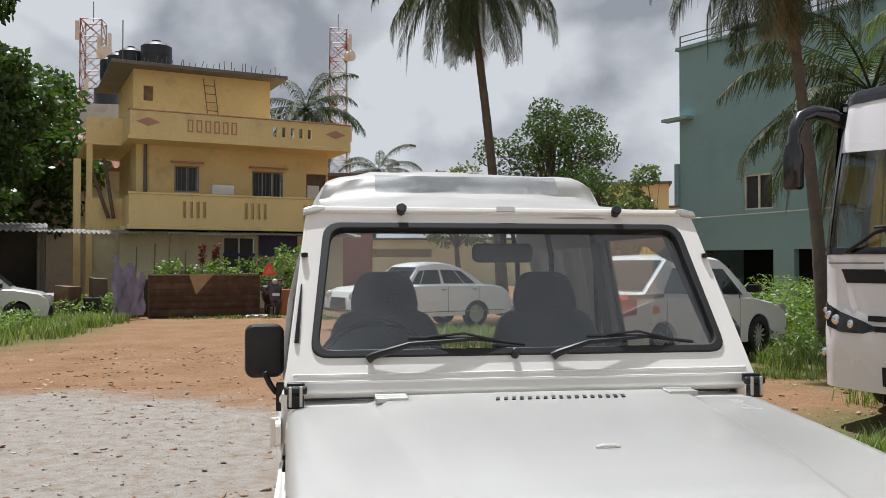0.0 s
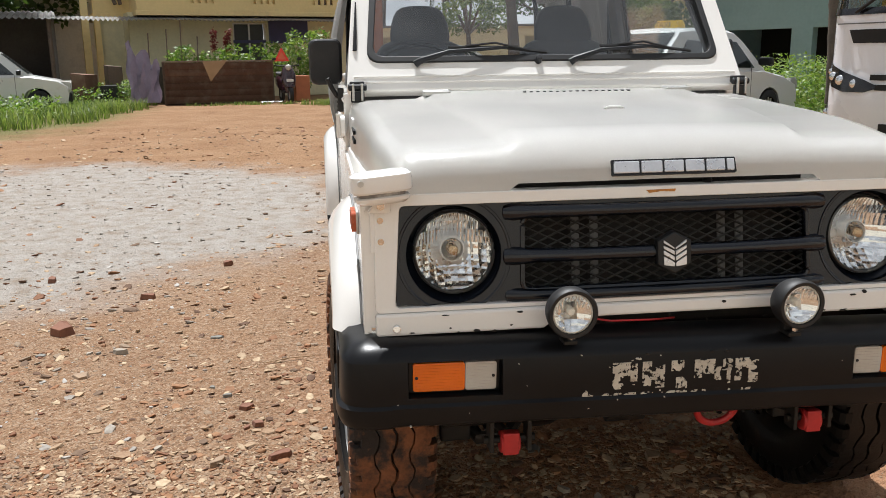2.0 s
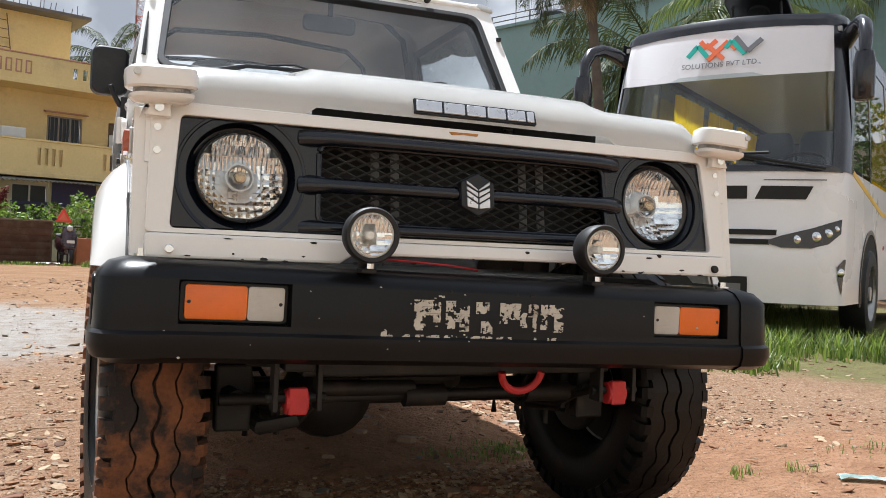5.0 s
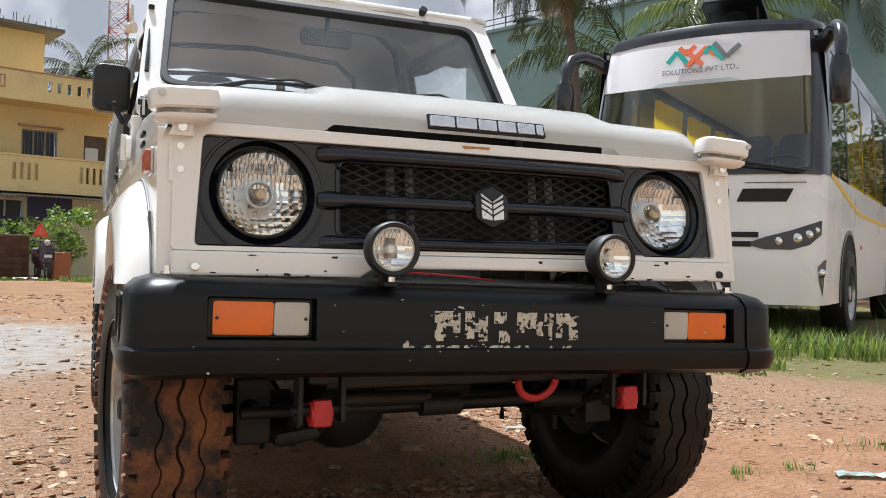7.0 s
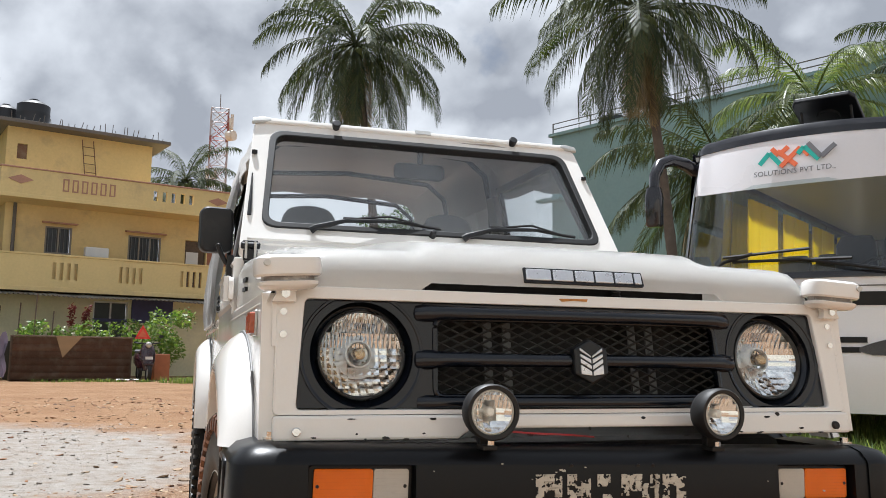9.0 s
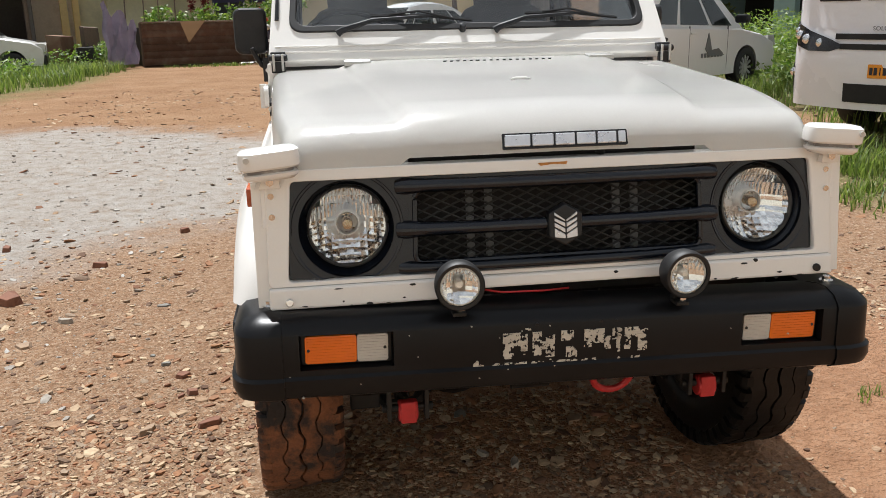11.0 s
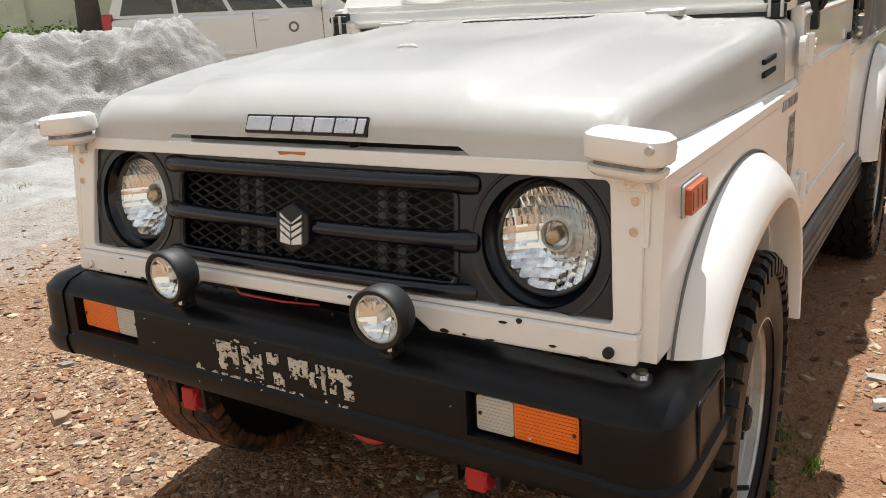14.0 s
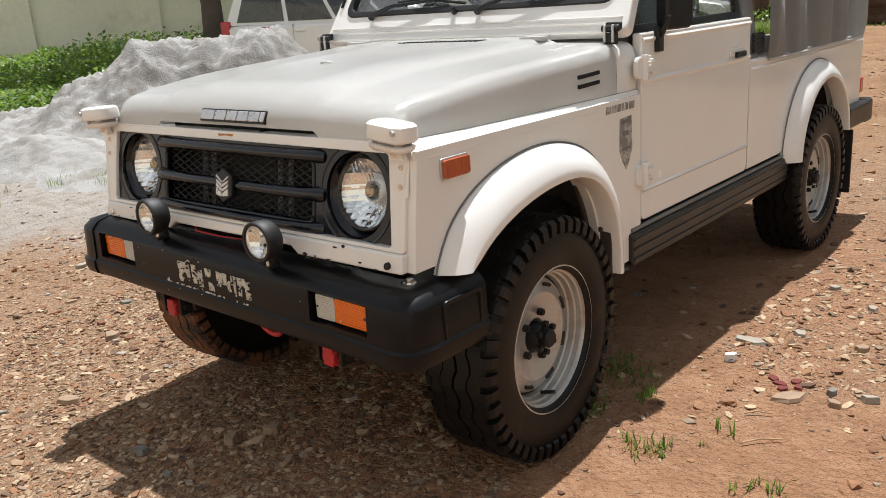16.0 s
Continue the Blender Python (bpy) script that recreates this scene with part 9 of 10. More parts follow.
    sign = part("taxi_sign", bm, M_YELLOWSIGN, c, "yellow roof sign", smooth=True)
    cu = bpy.data.curves.new("lettering", "FONT")
    cu.body, cu.size, cu.extrude, cu.align_x, cu.align_y = "TAXI", 0.115, 0.002, "CENTER", "CENTER"
    cu.materials.append(M_INK)
    tx = new("lettering", cu)
    tx.parent = sign
    tx.matrix_local = Matrix.Translation((0, 2.505, 1.545)) @ Matrix.Rotation(math.pi, 4, "Z") @ Matrix.Rotation(radians(80), 4, "X")


def build_classic():
    """Round-backed white classic saloon, side on; nose at y = 0."""
    d = Vector((-0.91, -0.41, 0)).normalized()
    m = Matrix.Translation((-0.02, 17.9, 0)) @ Matrix.Rotation(math.atan2(-d.x, d.y) + math.pi, 4, "Z")
    c = thing("classic_saloon", "white round-bodied classic saloon parked side on", "car", at=m)
    W = 1.66
    prof = [(0.06, 0.30), (0.0, 0.48), (0.02, 0.72), (0.10, 0.88), (0.32, 0.97), (0.80, 1.01), (1.35, 1.05), (2.4, 1.06), (3.3, 1.05), (3.75, 1.02), (4.02, 0.97), (4.18, 0.87), (4.28, 0.68), (4.30, 0.45), (4.24, 0.32)]
    car_body(c, M_PAINT2, W, prof, (0.80, 3.26), 0.36)
    cabin(c, M_PAINT2, W, (1.34, 1.02, 3.50, 1.01), (1.74, 1.47, 2.80, 1.45), False, ((0.05, 0.15), (0.165, 0.43), (0.47, 0.74), (0.755, 0.90)), 0.09, 0.20, dome=0.085)
    for y in (0.80, 3.26):
        for s in (-1, 1):
            simple_wheel(c, s * (W / 2 - 0.14), y, 0.335, 0.16, s, 0, M_HUBCAP)
    for s in (-1, 1):
        bm = B()
        bmesh.ops.create_uvsphere(bm, u_segments=20, v_segments=12, radius=0.11, matrix=Matrix.Translation((s * 0.60, 0.08, 0.80)))
        part("headlamp", bm, M_CLEARLENS, c, smooth=True)
        for y in (1.42, 2.40, 3.28):
            strip(c, "door_seam", M_TRIM, y, y + 0.012, 0.36, 0.98, s * 0.825, 0.016)
        for y in (2.22, 3.08):
            bm = B()
            span(bm, s * 0.82, s * 0.85, y, y + 0.12, 0.90, 0.925)
            part("door_handle", bm, M_CHROME, c, bevel=0.006)
        strip(c, "chrome_strip", M_CHROME, 0.3, 4.0, 0.395, 0.415, s * 0.83, 0.014)
    for y in (-0.08, 4.34):
        bm = B()
        span(bm, -0.80, 0.80, y - 0.04, y + 0.04, 0.42, 0.52)
        part("chrome_bumper", bm, M_CHROME, c, bevel=0.03, seg=3)
    bm = B()
    prism(bm, [(-0.42, 0.50), (0.42, 0.50), (0.36, 0.76), (-0.36, 0.76)], -0.02, 0.03, "y")
    part("grille", bm, M_CHROME, c, bevel=0.01)


def build_mpv():
    """Large white people carrier beyond the sand; nose at y = 0."""
    d = Vector((math.cos(radians(29)), math.sin(radians(29)), 0))
    nose = Vector((-6.95, 10.9, 0))
    m = Matrix.Translation(nose + Vector((0.17, 0.0, 0.0))) @ Matrix.Rotation(math.atan2(-d.x, d.y) + math.pi, 4, "Z") @ Matrix.Scale(1.08, 4)
    c = thing("people_carrier", "white people carrier parked in weeds beyond the sand heap", "car", at=m)
    W = 1.76
    prof = [(0.03, 0.26), (0.0, 0.48), (0.05, 0.72), (0.30, 0.88), (1.0, 1.00), (4.2, 1.06), (4.50, 1.05), (4.56, 0.70), (4.55, 0.40), (4.48, 0.28)]
    car_body(c, M_PAINT2, W, prof, (0.90, 3.65), 0.355)
    cabin(c, M_PAINT2, W, (0.95, 0.98, 4.50, 1.05), (1.90, 1.70, 4.22, 1.72), False, ((0.10, 0.24), (0.26, 0.47), (0.49, 0.70), (0.72, 0.95)), 0.05, 0.15)
    for y in (0.90, 3.65):
        for s in (-1, 1):
            simple_wheel(c, s * (W / 2 - 0.11), y, 0.325, 0.2, s, 20)
    for s in (-1, 1):
        bm = B()
        prism(bm, [(0.10, 0.72), (0.62, 0.84), (0.72, 0.90), (0.30, 0.86), (0.06, 0.78)], s * 0.70, s * 0.875, "x")
        part("headlamp", bm, M_CLEARLENS, c, "swept-back headlamp", bevel=0.012)
        bm = B()
        span(bm, s * 0.60, s * 0.80, -0.015, 0.05, 0.36, 0.48)
        part("fog_recess", bm, M_BLACK, c, bevel=0.01)
        for y in (1.35, 2.35, 3.35):
            strip(c, "door_seam", M_TRIM, y, y + 0.012, 0.34, 1.02, s * 0.872, 0.016)
        for y in (2.12, 3.15):
            bm = B()
            span(bm, s * 0.865, s * 0.905, y, y + 0.18, 0.90, 0.935)
            part("door_handle", bm, M_PAINT2, c, bevel=0.012)
        bm = B()
        prism(bm, rrect(0.26, 0.16, 0.05, 4, s * 1.0, 1.10), 1.30, 1.44, "y")
        part("door_mirror", bm, M_PAINT2, c, bevel=0.03, seg=3)
        bm = B()
        span(bm, s * 0.80, s * 0.885, 4.42, 4.575, 0.78, 1.12)
        part("tail_lamp", bm, M_TAIL, c, bevel=0.02)
        bm = B()
        cyl(bm, (s * 0.872, 1.78, 0.78), (s * 0.884, 1.78, 0.78), 0.075, seg=20)
        lg = part("round_sticker", bm, M_TRIM, c, "round grey sticker")
        bm = B()
        cyl(bm, (s * 0.883, 1.78, 0.78), (s * 0.888, 1.78, 0.78), 0.045, seg=16)
        part("sticker_centre", bm, M_PAINT2, lg)
        bm = B()
        span(bm, s * 0.872, s * 0.882, 3.92, 4.06, 0.84, 1.0)
        span(bm, s * 0.872, s * 0.8825, 3.75, 3.90, 0.84, 1.0)
        part("sticker", bm, M_TAIL, c, "red and dark square sticker")
        strip(c, "side_moulding", M_PAINT2, 1.3, 3.3, 0.44, 0.50, s * 0.878, 0.03, bev=0.01)
    bm = B()
    for k in range(4):
        span(bm, -0.45, 0.45, -0.02, 0.06, 0.60 + k * 0.055, 0.635 + k * 0.055)
    part("grille", bm, M_CHROME, c)
    bm = B()
    span(bm, -0.5, 0.5, -0.01, 0.08, 0.30, 0.46)
    part("air_intake", bm, M_BLACK, c, bevel=0.01)


def build_hatchback():
    d = Vector((math.cos(radians(14)), math.sin(radians(14)), 0))
    m = Matrix.Translation((-7.05, 21.25, 0)) @ Matrix.Rotation(math.atan2(-d.x, d.y) + math.pi, 4, "Z")
    c = thing("hatchback", "silver-white hatchback with black bumpers parked in tall weeds", "car", at=m)
    W = 1.60
    prof = [(0.05, 0.24), (0.0, 0.45), (0.04, 0.66), (0.25, 0.80), (0.85, 0.92), (3.3, 0.98), (3.52, 0.95), (3.58, 0.60), (3.55, 0.28)]
    car_body(c, M_SILVER, W, prof, (0.72, 3.05), 0.335)
    cabin(c, M_SILVER, W, (0.85, 0.90, 3.50, 0.97), (1.55, 1.50, 3.15, 1.50), False, ((0.12, 0.42), (0.45, 0.72), (0.76, 0.93)))
    for y in (0.72, 3.05):
        for s in (-1, 1):
            simple_wheel(c, s * (W / 2 - 0.09), y, 0.285, 0.17, s, 12)
    bm = B()
    span(bm, -0.79, 0.79, -0.03, 0.30, 0.25, 0.50)
    part("front_bumper", bm, M_BLACK, c, "black plastic bumper", bevel=0.05, seg=3)
    for s in (-1, 1):
        bm = B()
        prism(bm, [(s * 0.78, 0.56), (s * 0.50, 0.55), (s * 0.52, 0.70), (s * 0.76, 0.76)], -0.01, 0.22, "y")
        part("headlamp", bm, M_CLEARLENS, c, bevel=0.01)
        bm = B()
        span(bm, s * 0.70, s * 0.805, 3.46, 3.60, 0.62, 0.98)
        part("tail_lamp", bm, M_TAIL, c, bevel=0.02)
        for y in (1.20, 2.15, 2.98):
            strip(c, "door_seam", M_TRIM, y, y + 0.012, 0.30, 0.94, s * 0.793, 0.016)
        for y in (1.98, 2.80):
            bm = B()
            span(bm, s * 0.79, s * 0.815, y, y + 0.12, 0.80, 0.85)
            part("door_handle", bm, M_BLACK, c, bevel=0.008)
        bm = B()
        prism(bm, rrect(0.18, 0.12, 0.04, 4, s * 0.90, 1.0), 1.05, 1.15, "y")
        part("door_mirror", bm, M_BLACK, c, bevel=0.02)
    # covered car in the shed
    bm = B()
    rows = []
    for y, w, h in ((0, 0.7, 0.5), (0.2, 0.8, 0.85), (1.0, 0.82, 0.95), (1.7, 0.78, 1.4), (2.9, 0.78, 1.42), (3.6, 0.8, 0.95), (3.8, 0.7, 0.4)):
        rows.append([(-w, y, 0.12), (-w, y, h * 0.6), (-w * 0.8, y, h * 0.95), (0, y, h), (w * 0.8, y, h * 0.95), (w, y, h * 0.6), (w, y, 0.12)])
    loft(bm, rows)
    o = part("covered_car", bm, mat("grey_car_cover", (0.15, 0.16, 0.18), 0.75, vary=0.15, scale=3, fine=60, bump=0.3), None, smooth=True)
    o.matrix_world = Matrix.Translation((-9.6, 25.3, 0)) @ Matrix.Rotation(radians(96), 4, "Z")
    tagged(o, "car under a grey cover inside the dark shed", "covered car")


# ---- the bus; built with its nose at y = 0 facing -y, then turned ----
BUS_AT = Matrix.Translation((4.555, 4.945, 0.0)) @ Matrix.Rotation(radians(-56.2), 4, "Z") @ Matrix.Scale(1.115, 4)
M_BUSWHITE = mat("white_bus_paint", (0.80, 0.79, 0.81), 0.3, vary=0.03, scale=1.2, fine=60, bump=0.02, coat=0.5, stain=(0.60, 0.56, 0.52), stain_at=(0.6, 0.88), stain_scale=1.4)
M_YCURT = leafy("yellow_curtain_cloth", (0.74, 0.52, 0.02), (0.80, 0.58, 0.03), 0.5, 0.8)
M_BUSLINING = mat("pale_grey_bus_lining", (0.50, 0.50, 0.48), 0.7, vary=0.06, scale=3, fine=60, bump=0.05)
M_BUSTRIM = mat("gloss_black_bus_trim", (0.014, 0.014, 0.018), 0.22, vary=0.2, scale=4, bump=0.02, coat=0.3)


def bus_plan(z):
    """Outline half-points (x, y) of the nose at a height: flat middle, rounded corner, side."""
    hw = 1.07 - 0.10 * max(0.0, (z - 1.5) / 1.5) ** 1.3
    lean = 0.0 if z < 1.45 else 0.30 * (z - 1.45) / 1.5
    if z < 1.0:
        lean += 0.02 - 0.06 * max(0.0, (0.75 - abs(z - 0.75)) / 0.75)
    out = []
    for k in range(13):
        x = (hw - 0.22) * k / 12
        out.append((x, lean + 0.17 * (x / (hw - 0.22)) ** 2.2))
    yc = lean + 0.17
    for k in range(1, 9):
        a = radians(90 * k / 8)
        out.append((hw - 0.22 + 0.22 * math.sin(a), yc + 0.30 * (1 - math.cos(a)) + 0.02 * k / 8))
    return out


def bus_ring(z, grow=0.0, back=7.4, k0=0, k1=99):
    h = bus_plan(z)[k0:k1]
    pts = [(x + grow * (x > 0.3), y - grow, z) for x, y in h]
    full = [(-x, y, z) for x, y, z in reversed(pts)] + (pts[1:] if k0 == 0 else pts)
    if back and k1 > 30:
        e = full[-1]
        full = [(-e[0], back, z)] + full + [(e[0], back, z)]
    return full


def build_bus():
    b = thing("bus", "white passenger bus with black-framed windscreen and yellow curtains", "bus", at=BUS_AT)
    bm = B()
    loft(bm, [bus_ring(z) for z in (0.34, 0.40, 0.60, 0.80, 1.0, 1.2, 1.38, 1.47)], closed=False)
    low = part("body", bm, M_BUSWHITE, b, "white lower body", smooth=True)
    bm = B()
    loft(bm, [bus_ring(z) for z in (2.74, 2.775)] + [[(x * 0.98, y + 0.03, 2.82) for x, y, z in bus_ring(2.775)], [(x * 0.84, y + 0.22, 2.875) for x, y, z in bus_ring(2.775)], [(x * 0.3, y + 0.9, 2.91) for x, y, z in bus_ring(2.775)]], closed=False)
    part("roof", bm, M_BUSTRIM, b, "dark-edged roof", smooth=True)
    # windscreen and its white header
    bm = B()
    loft(bm, [bus_ring(z, 0.0, 0, 0, 17) for z in (1.47, 1.7, 2.0, 2.30)], closed=False)
    g = part("windscreen", bm, M_BUSSCREEN, b, "wide curved windscreen", smooth=True)
    g.visible_shadow = False
    bm = B()
    rows = [bus_ring(z, 0.004, 0, 0, 17) for z in (2.29, 2.5, 2.70)]
    rows[0] = [(x, y, 2.29 + 0.03 * (1 - (x / 0.9) ** 2) * -1 + 0.0) for x, y, z in rows[0]]
    loft(bm, rows, closed=False)
    hd = part("sun_strip", bm, M_BUSWHITE, b, "white sun strip with coloured zigzag logo", smooth=True)
    # black frame round the screen
    for z0, z1, k1 in ((1.43, 1.485, 18), (2.70, 2.76, 18)):
        bm = B()
        loft(bm, [bus_ring(z, 0.010, 0, 0, k1) for z in (z0, (z0 + z1) / 2, z1)], closed=False)
        part("screen_trim", bm, M_BUSTRIM, b, smooth=True)
    for sx in (-1, 1):
        bm = B()
        rows = []
        for z in (1.44, 1.7, 2.0, 2.3, 2.5, 2.75):
            h = bus_plan(z)
            seg = [(sx * (x + 0.006), y - 0.004, z) for x, y in h[15:21]] + [(sx * (h[-1][0] + 0.006), h[-1][1] + 0.10, z)]
            rows.append(seg)
        loft(bm, rows, closed=False)
        part("corner_pillar", bm, M_BUSTRIM, b, smooth=True)
        # side glass with pillars
        ys = [(0.62, 1.55), (1.63, 2.75), (2.83, 3.95), (4.03, 5.15), (5.23, 6.35), (6.43, 7.25)]
        for a, c in ys:
            bm = B()
            rows = []
            for z in (1.50, 1.85, 2.2, 2.62):
                x = bus_plan(z)[-1][0]
                rows.append([(sx * x, a, z), (sx * x, c, z)])
            loft(bm, rows, closed=False)
            sg = part("side_window", bm, M_BUSGLASS, b, "tinted side window")
            sg.visible_shadow = False
        for y0, y1 in [(0.52, 0.62), (1.55, 1.63), (2.75, 2.83), (3.95, 4.03), (5.15, 5.23), (6.35, 6.43), (7.25, 7.4)]:
            bm = B()
            rows = [[(sx * (bus_plan(z)[-1][0] + 0.006), y0, z), (sx * (bus_plan(z)[-1][0] + 0.006), y1, z)] for z in (1.46, 1.85, 2.2, 2.75)]
            loft(bm, rows, closed=False)
            part("window_pillar", bm, M_BUSTRIM, b)
        bm = B()
        rows = [[(sx * (bus_plan(z)[-1][0] + 0.005), 0.52, z), (sx * (bus_plan(z)[-1][0] + 0.005), 7.4, z)] for z in (2.60, 2.75)]
        loft(bm, rows, closed=False)
        part("window_rail", bm, M_BUSTRIM, b)
        # orange line under the windows, door seam, black plate for wheel-arch shade
        bm = B()
        prism(bm, [(0.60, 1.49), (0.60, 1.44), (2.4, 1.20), (7.4, 1.20), (7.4, 1.24), (2.45, 1.24)], sx * 1.071 - 0.003, sx * 1.071 + 0.003, "x")
        part("orange_line", bm, M_YELLOWSIGN, b, "orange-yellow side line")
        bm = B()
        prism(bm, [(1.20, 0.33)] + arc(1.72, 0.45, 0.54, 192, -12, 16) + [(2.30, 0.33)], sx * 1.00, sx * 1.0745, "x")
        part("wheel_arch", bm, M_SHADE, b, "black plate painting the shade in the wheel arch")
        bm = B()
        frame_ring(bm, arc(1.72, 0.45, 0.575, -15, 195, 20) + [(1.72, 0.43)], arc(1.72, 0.45, 0.535, -15, 195, 20) + [(1.72, 0.431)], sx * 1.060, sx * 1.080, "x")
        part("arch_lip", bm, M_BUSTRIM, b)
        for y in (1.72, 5.6):
            simple_wheel(b, sx * 0.985, y, 0.42, 0.24, sx, 0, M_RIM)
        bm = B()
        span(bm, sx * 1.062, sx * 1.078, 2.6, 2.66, 0.86, 0.90)
        part("side_marker", bm, M_TAIL, b)
        # headlamp cluster
        bm = B()
        rows = []
        for (k, z0, z1) in ((7.6, 0.83, 0.86), (9, 0.80, 0.90), (12, 0.80, 0.965), (15, 0.84, 1.015), (17.5, 0.93, 1.05)):
            def P(kk, z):
                h = bus_plan(z)
                i = int(kk)
                f = kk - i
                x = h[i][0] + (h[min(i + 1, 20)][0] - h[i][0]) * f
                y = h[i][1] + (h[min(i + 1, 20)][1] - h[i][1]) * f
                return (sx * (x + 0.004), y - 0.012, z)
            rows.append([P(k, z0), P(k, (z0 + z1) / 2), P(k, z1)])
        loft(bm, rows, closed=False)
        hl = part("headlamp_unit", bm, M_BUSTRIM, b, "dark swept headlamp unit with round lamps", smooth=True)
        for kk, z, r in ((10.5, 0.868, 0.045), (12.8, 0.895, 0.050), (14.8, 0.925, 0.045), (16.4, 0.965, 0.03)):
            h = bus_plan(z)
            i = int(kk)
            f = kk - i
            x, y = h[i][0] + (h[i + 1][0] - h[i][0]) * f, h[i][1] + (h[i + 1][1] - h[i][1]) * f
            bm = B()
            bmesh.ops.create_uvsphere(bm, u_segments=18, v_segments=10, radius=r * 0.85, matrix=Matrix.Translation((sx * x, y - 0.004, z)) @ Matrix.Diagonal((1, 0.35, 1, 1)))
            part("lamp", bm, M_CHROME, hl, smooth=True)
        # fog-lamp triangle
        bm = B()
        rows = [[(sx * (bus_plan(z)[17][0] * a + bus_plan(z)[19][0] * (1 - a) + 0.006), bus_plan(z)[17][1] * a + bus_plan(z)[19][1] * (1 - a) - 0.008, z) for a in aa] for z, aa in ((0.42, (0.52, 0.48)), (0.55, (1.0, 0.3)), (0.66, (1.1, 0.0)), (0.72, (0.2, -0.1)))]
        loft(bm, rows, closed=False)
        fg = part("fog_lamp_panel", bm, M_BUSTRIM, b, "dark pointed fog-lamp panel")
        bm = B()
        h = bus_plan(0.60)
        bmesh.ops.create_uvsphere(bm, u_segments=14, v_segments=8, radius=0.04, matrix=Matrix.Translation((sx * (h[17][0] + h[18][0]) / 2, (h[17][1] + h[18][1]) / 2, 0.61)))
        part("lamp", bm, M_CHROME, fg, smooth=True)
        # long curved mirror arm
        bm = B()
        hx = bus_plan(2.6)[18]
        pts = [(sx * (hx[0] - 0.02), hx[1] - 0.02, 2.56), (sx * (hx[0] + 0.07), hx[1] - 0.14, 2.64), (sx * (hx[0] + 0.15), hx[1] - 0.30, 2.66), (sx * (hx[0] + 0.20), hx[1] - 0.43, 2.60), (sx * (hx[0] + 0.22), hx[1] - 0.50, 2.48), (sx * (hx[0] + 0.22), hx[1] - 0.52, 2.36)]
        tube(bm, pts, [0.070, 0.064, 0.060, 0.056, 0.052, 0.046], 14)
        arm = part("mirror_arm", bm, M_BUSTRIM, b, "thick curved black mirror arm", smooth=True)
        bm = B()
        mm = Matrix.Translation((sx * (hx[0] + 0.22), hx[1] - 0.52, 2.17))
        rows = [[(mm @ Vector((a * w, bb * w * 0.8, z))) for a, bb in rrect(1, 1, 0.35, 3)] for z, w in ((-0.19, 0.12), (-0.17, 0.155), (0.1, 0.165), (0.19, 0.13))]
        loft(bm, rows)
        mh = part("mirror_housing", bm, M_BUSTRIM, b, smooth=True)
        bm = B()
        span(bm, sx * (hx[0] + 0.16), sx * (hx[0] + 0.28), hx[1] - 0.46, hx[1] - 0.452, 2.02, 2.30)
        part("mirror_glass", bm, M_REFL, mh)
    # front slots
    def front_quad(name, x0, x1, z0, z1, mm, skew=0.0, g=0.008):
        rows = []
        n = 8
        for z, sk in ((z0, 0.0), (z1, skew)):
            row = []
            for k in range(n + 1):
                x = x0 + sk + (x1 + sk - x0 - sk) * k / n
                hw = bus_plan(z)[12][0]
                h = bus_plan(z)
                ax = min(abs(x), hw)
                y = h[0][1] + 0.17 * (ax / hw) ** 2.2
                row.append((x, y - g, z))
            rows.append(row)
        bm = B()
        loft(bm, rows, closed=False)
        return part(name, bm, mm, b)
    # black sheets laid on the nose paint the shade inside its openings
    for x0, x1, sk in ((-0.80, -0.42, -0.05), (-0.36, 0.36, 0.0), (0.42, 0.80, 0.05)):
        front_quad("air_slot", x0, x1, 1.20, 1.31, M_SHADE, sk)
    front_quad("lower_slot", -0.60, 0.60, 0.90, 0.945, M_SHADE)
    front_quad("lower_slot", -0.55, 0.55, 0.82, 0.865, M_SHADE)
    front_quad("bumper_intake", -0.49, 0.39, 0.40, 0.55, M_SHADE)
    front_quad("intake_mesh", 0.12, 0.34, 0.42, 0.49, M_TRIM, 0, 0.012)
    bm = B()
    rows = [[(-0.95, 0.16, z), (-0.5, 0.05, z), (0, 0.02, z), (0.5, 0.05, z), (0.95, 0.16, z)] for z in (1.355, 1.365)]
    loft(bm, rows, closed=False)
    part("panel_seam", bm, M_TRIM, b)
    bm = B()
    cyl(bm, (-0.05, -0.012, 0.875), (-0.05, 0.02, 0.875), 0.082, seg=28)
    em = part("emblem", bm, M_CHROME, b, "round chrome emblem with a dark centre")
    bm = B()
    cyl(bm, (-0.05, -0.016, 0.875), (-0.05, 0.0, 0.875), 0.058, seg=24)
    part("emblem_centre", bm, M_BUSTRIM, em)
    plate_bars(b, "number_plate", M_ORANGEPLATE, Matrix.Translation((-0.055, -0.020, 0.655)), 0.47, 0.108, (1, 1, .3, 1, .7, .3, 1, 1, .3, 1, 1, 1, 1), "orange number plate with dark bars")
    # zigzag logo and wording
    C1 = mat("logo_teal", (0.02, 0.42, 0.34), 0.5, vary=0.03, scale=10, bump=0)
    C2 = mat("logo_orange", (0.80, 0.16, 0.05), 0.5, vary=0.03, scale=10, bump=0)
    C3 = mat("logo_grey", (0.16, 0.16, 0.17), 0.5, vary=0.03, scale=10, bump=0)

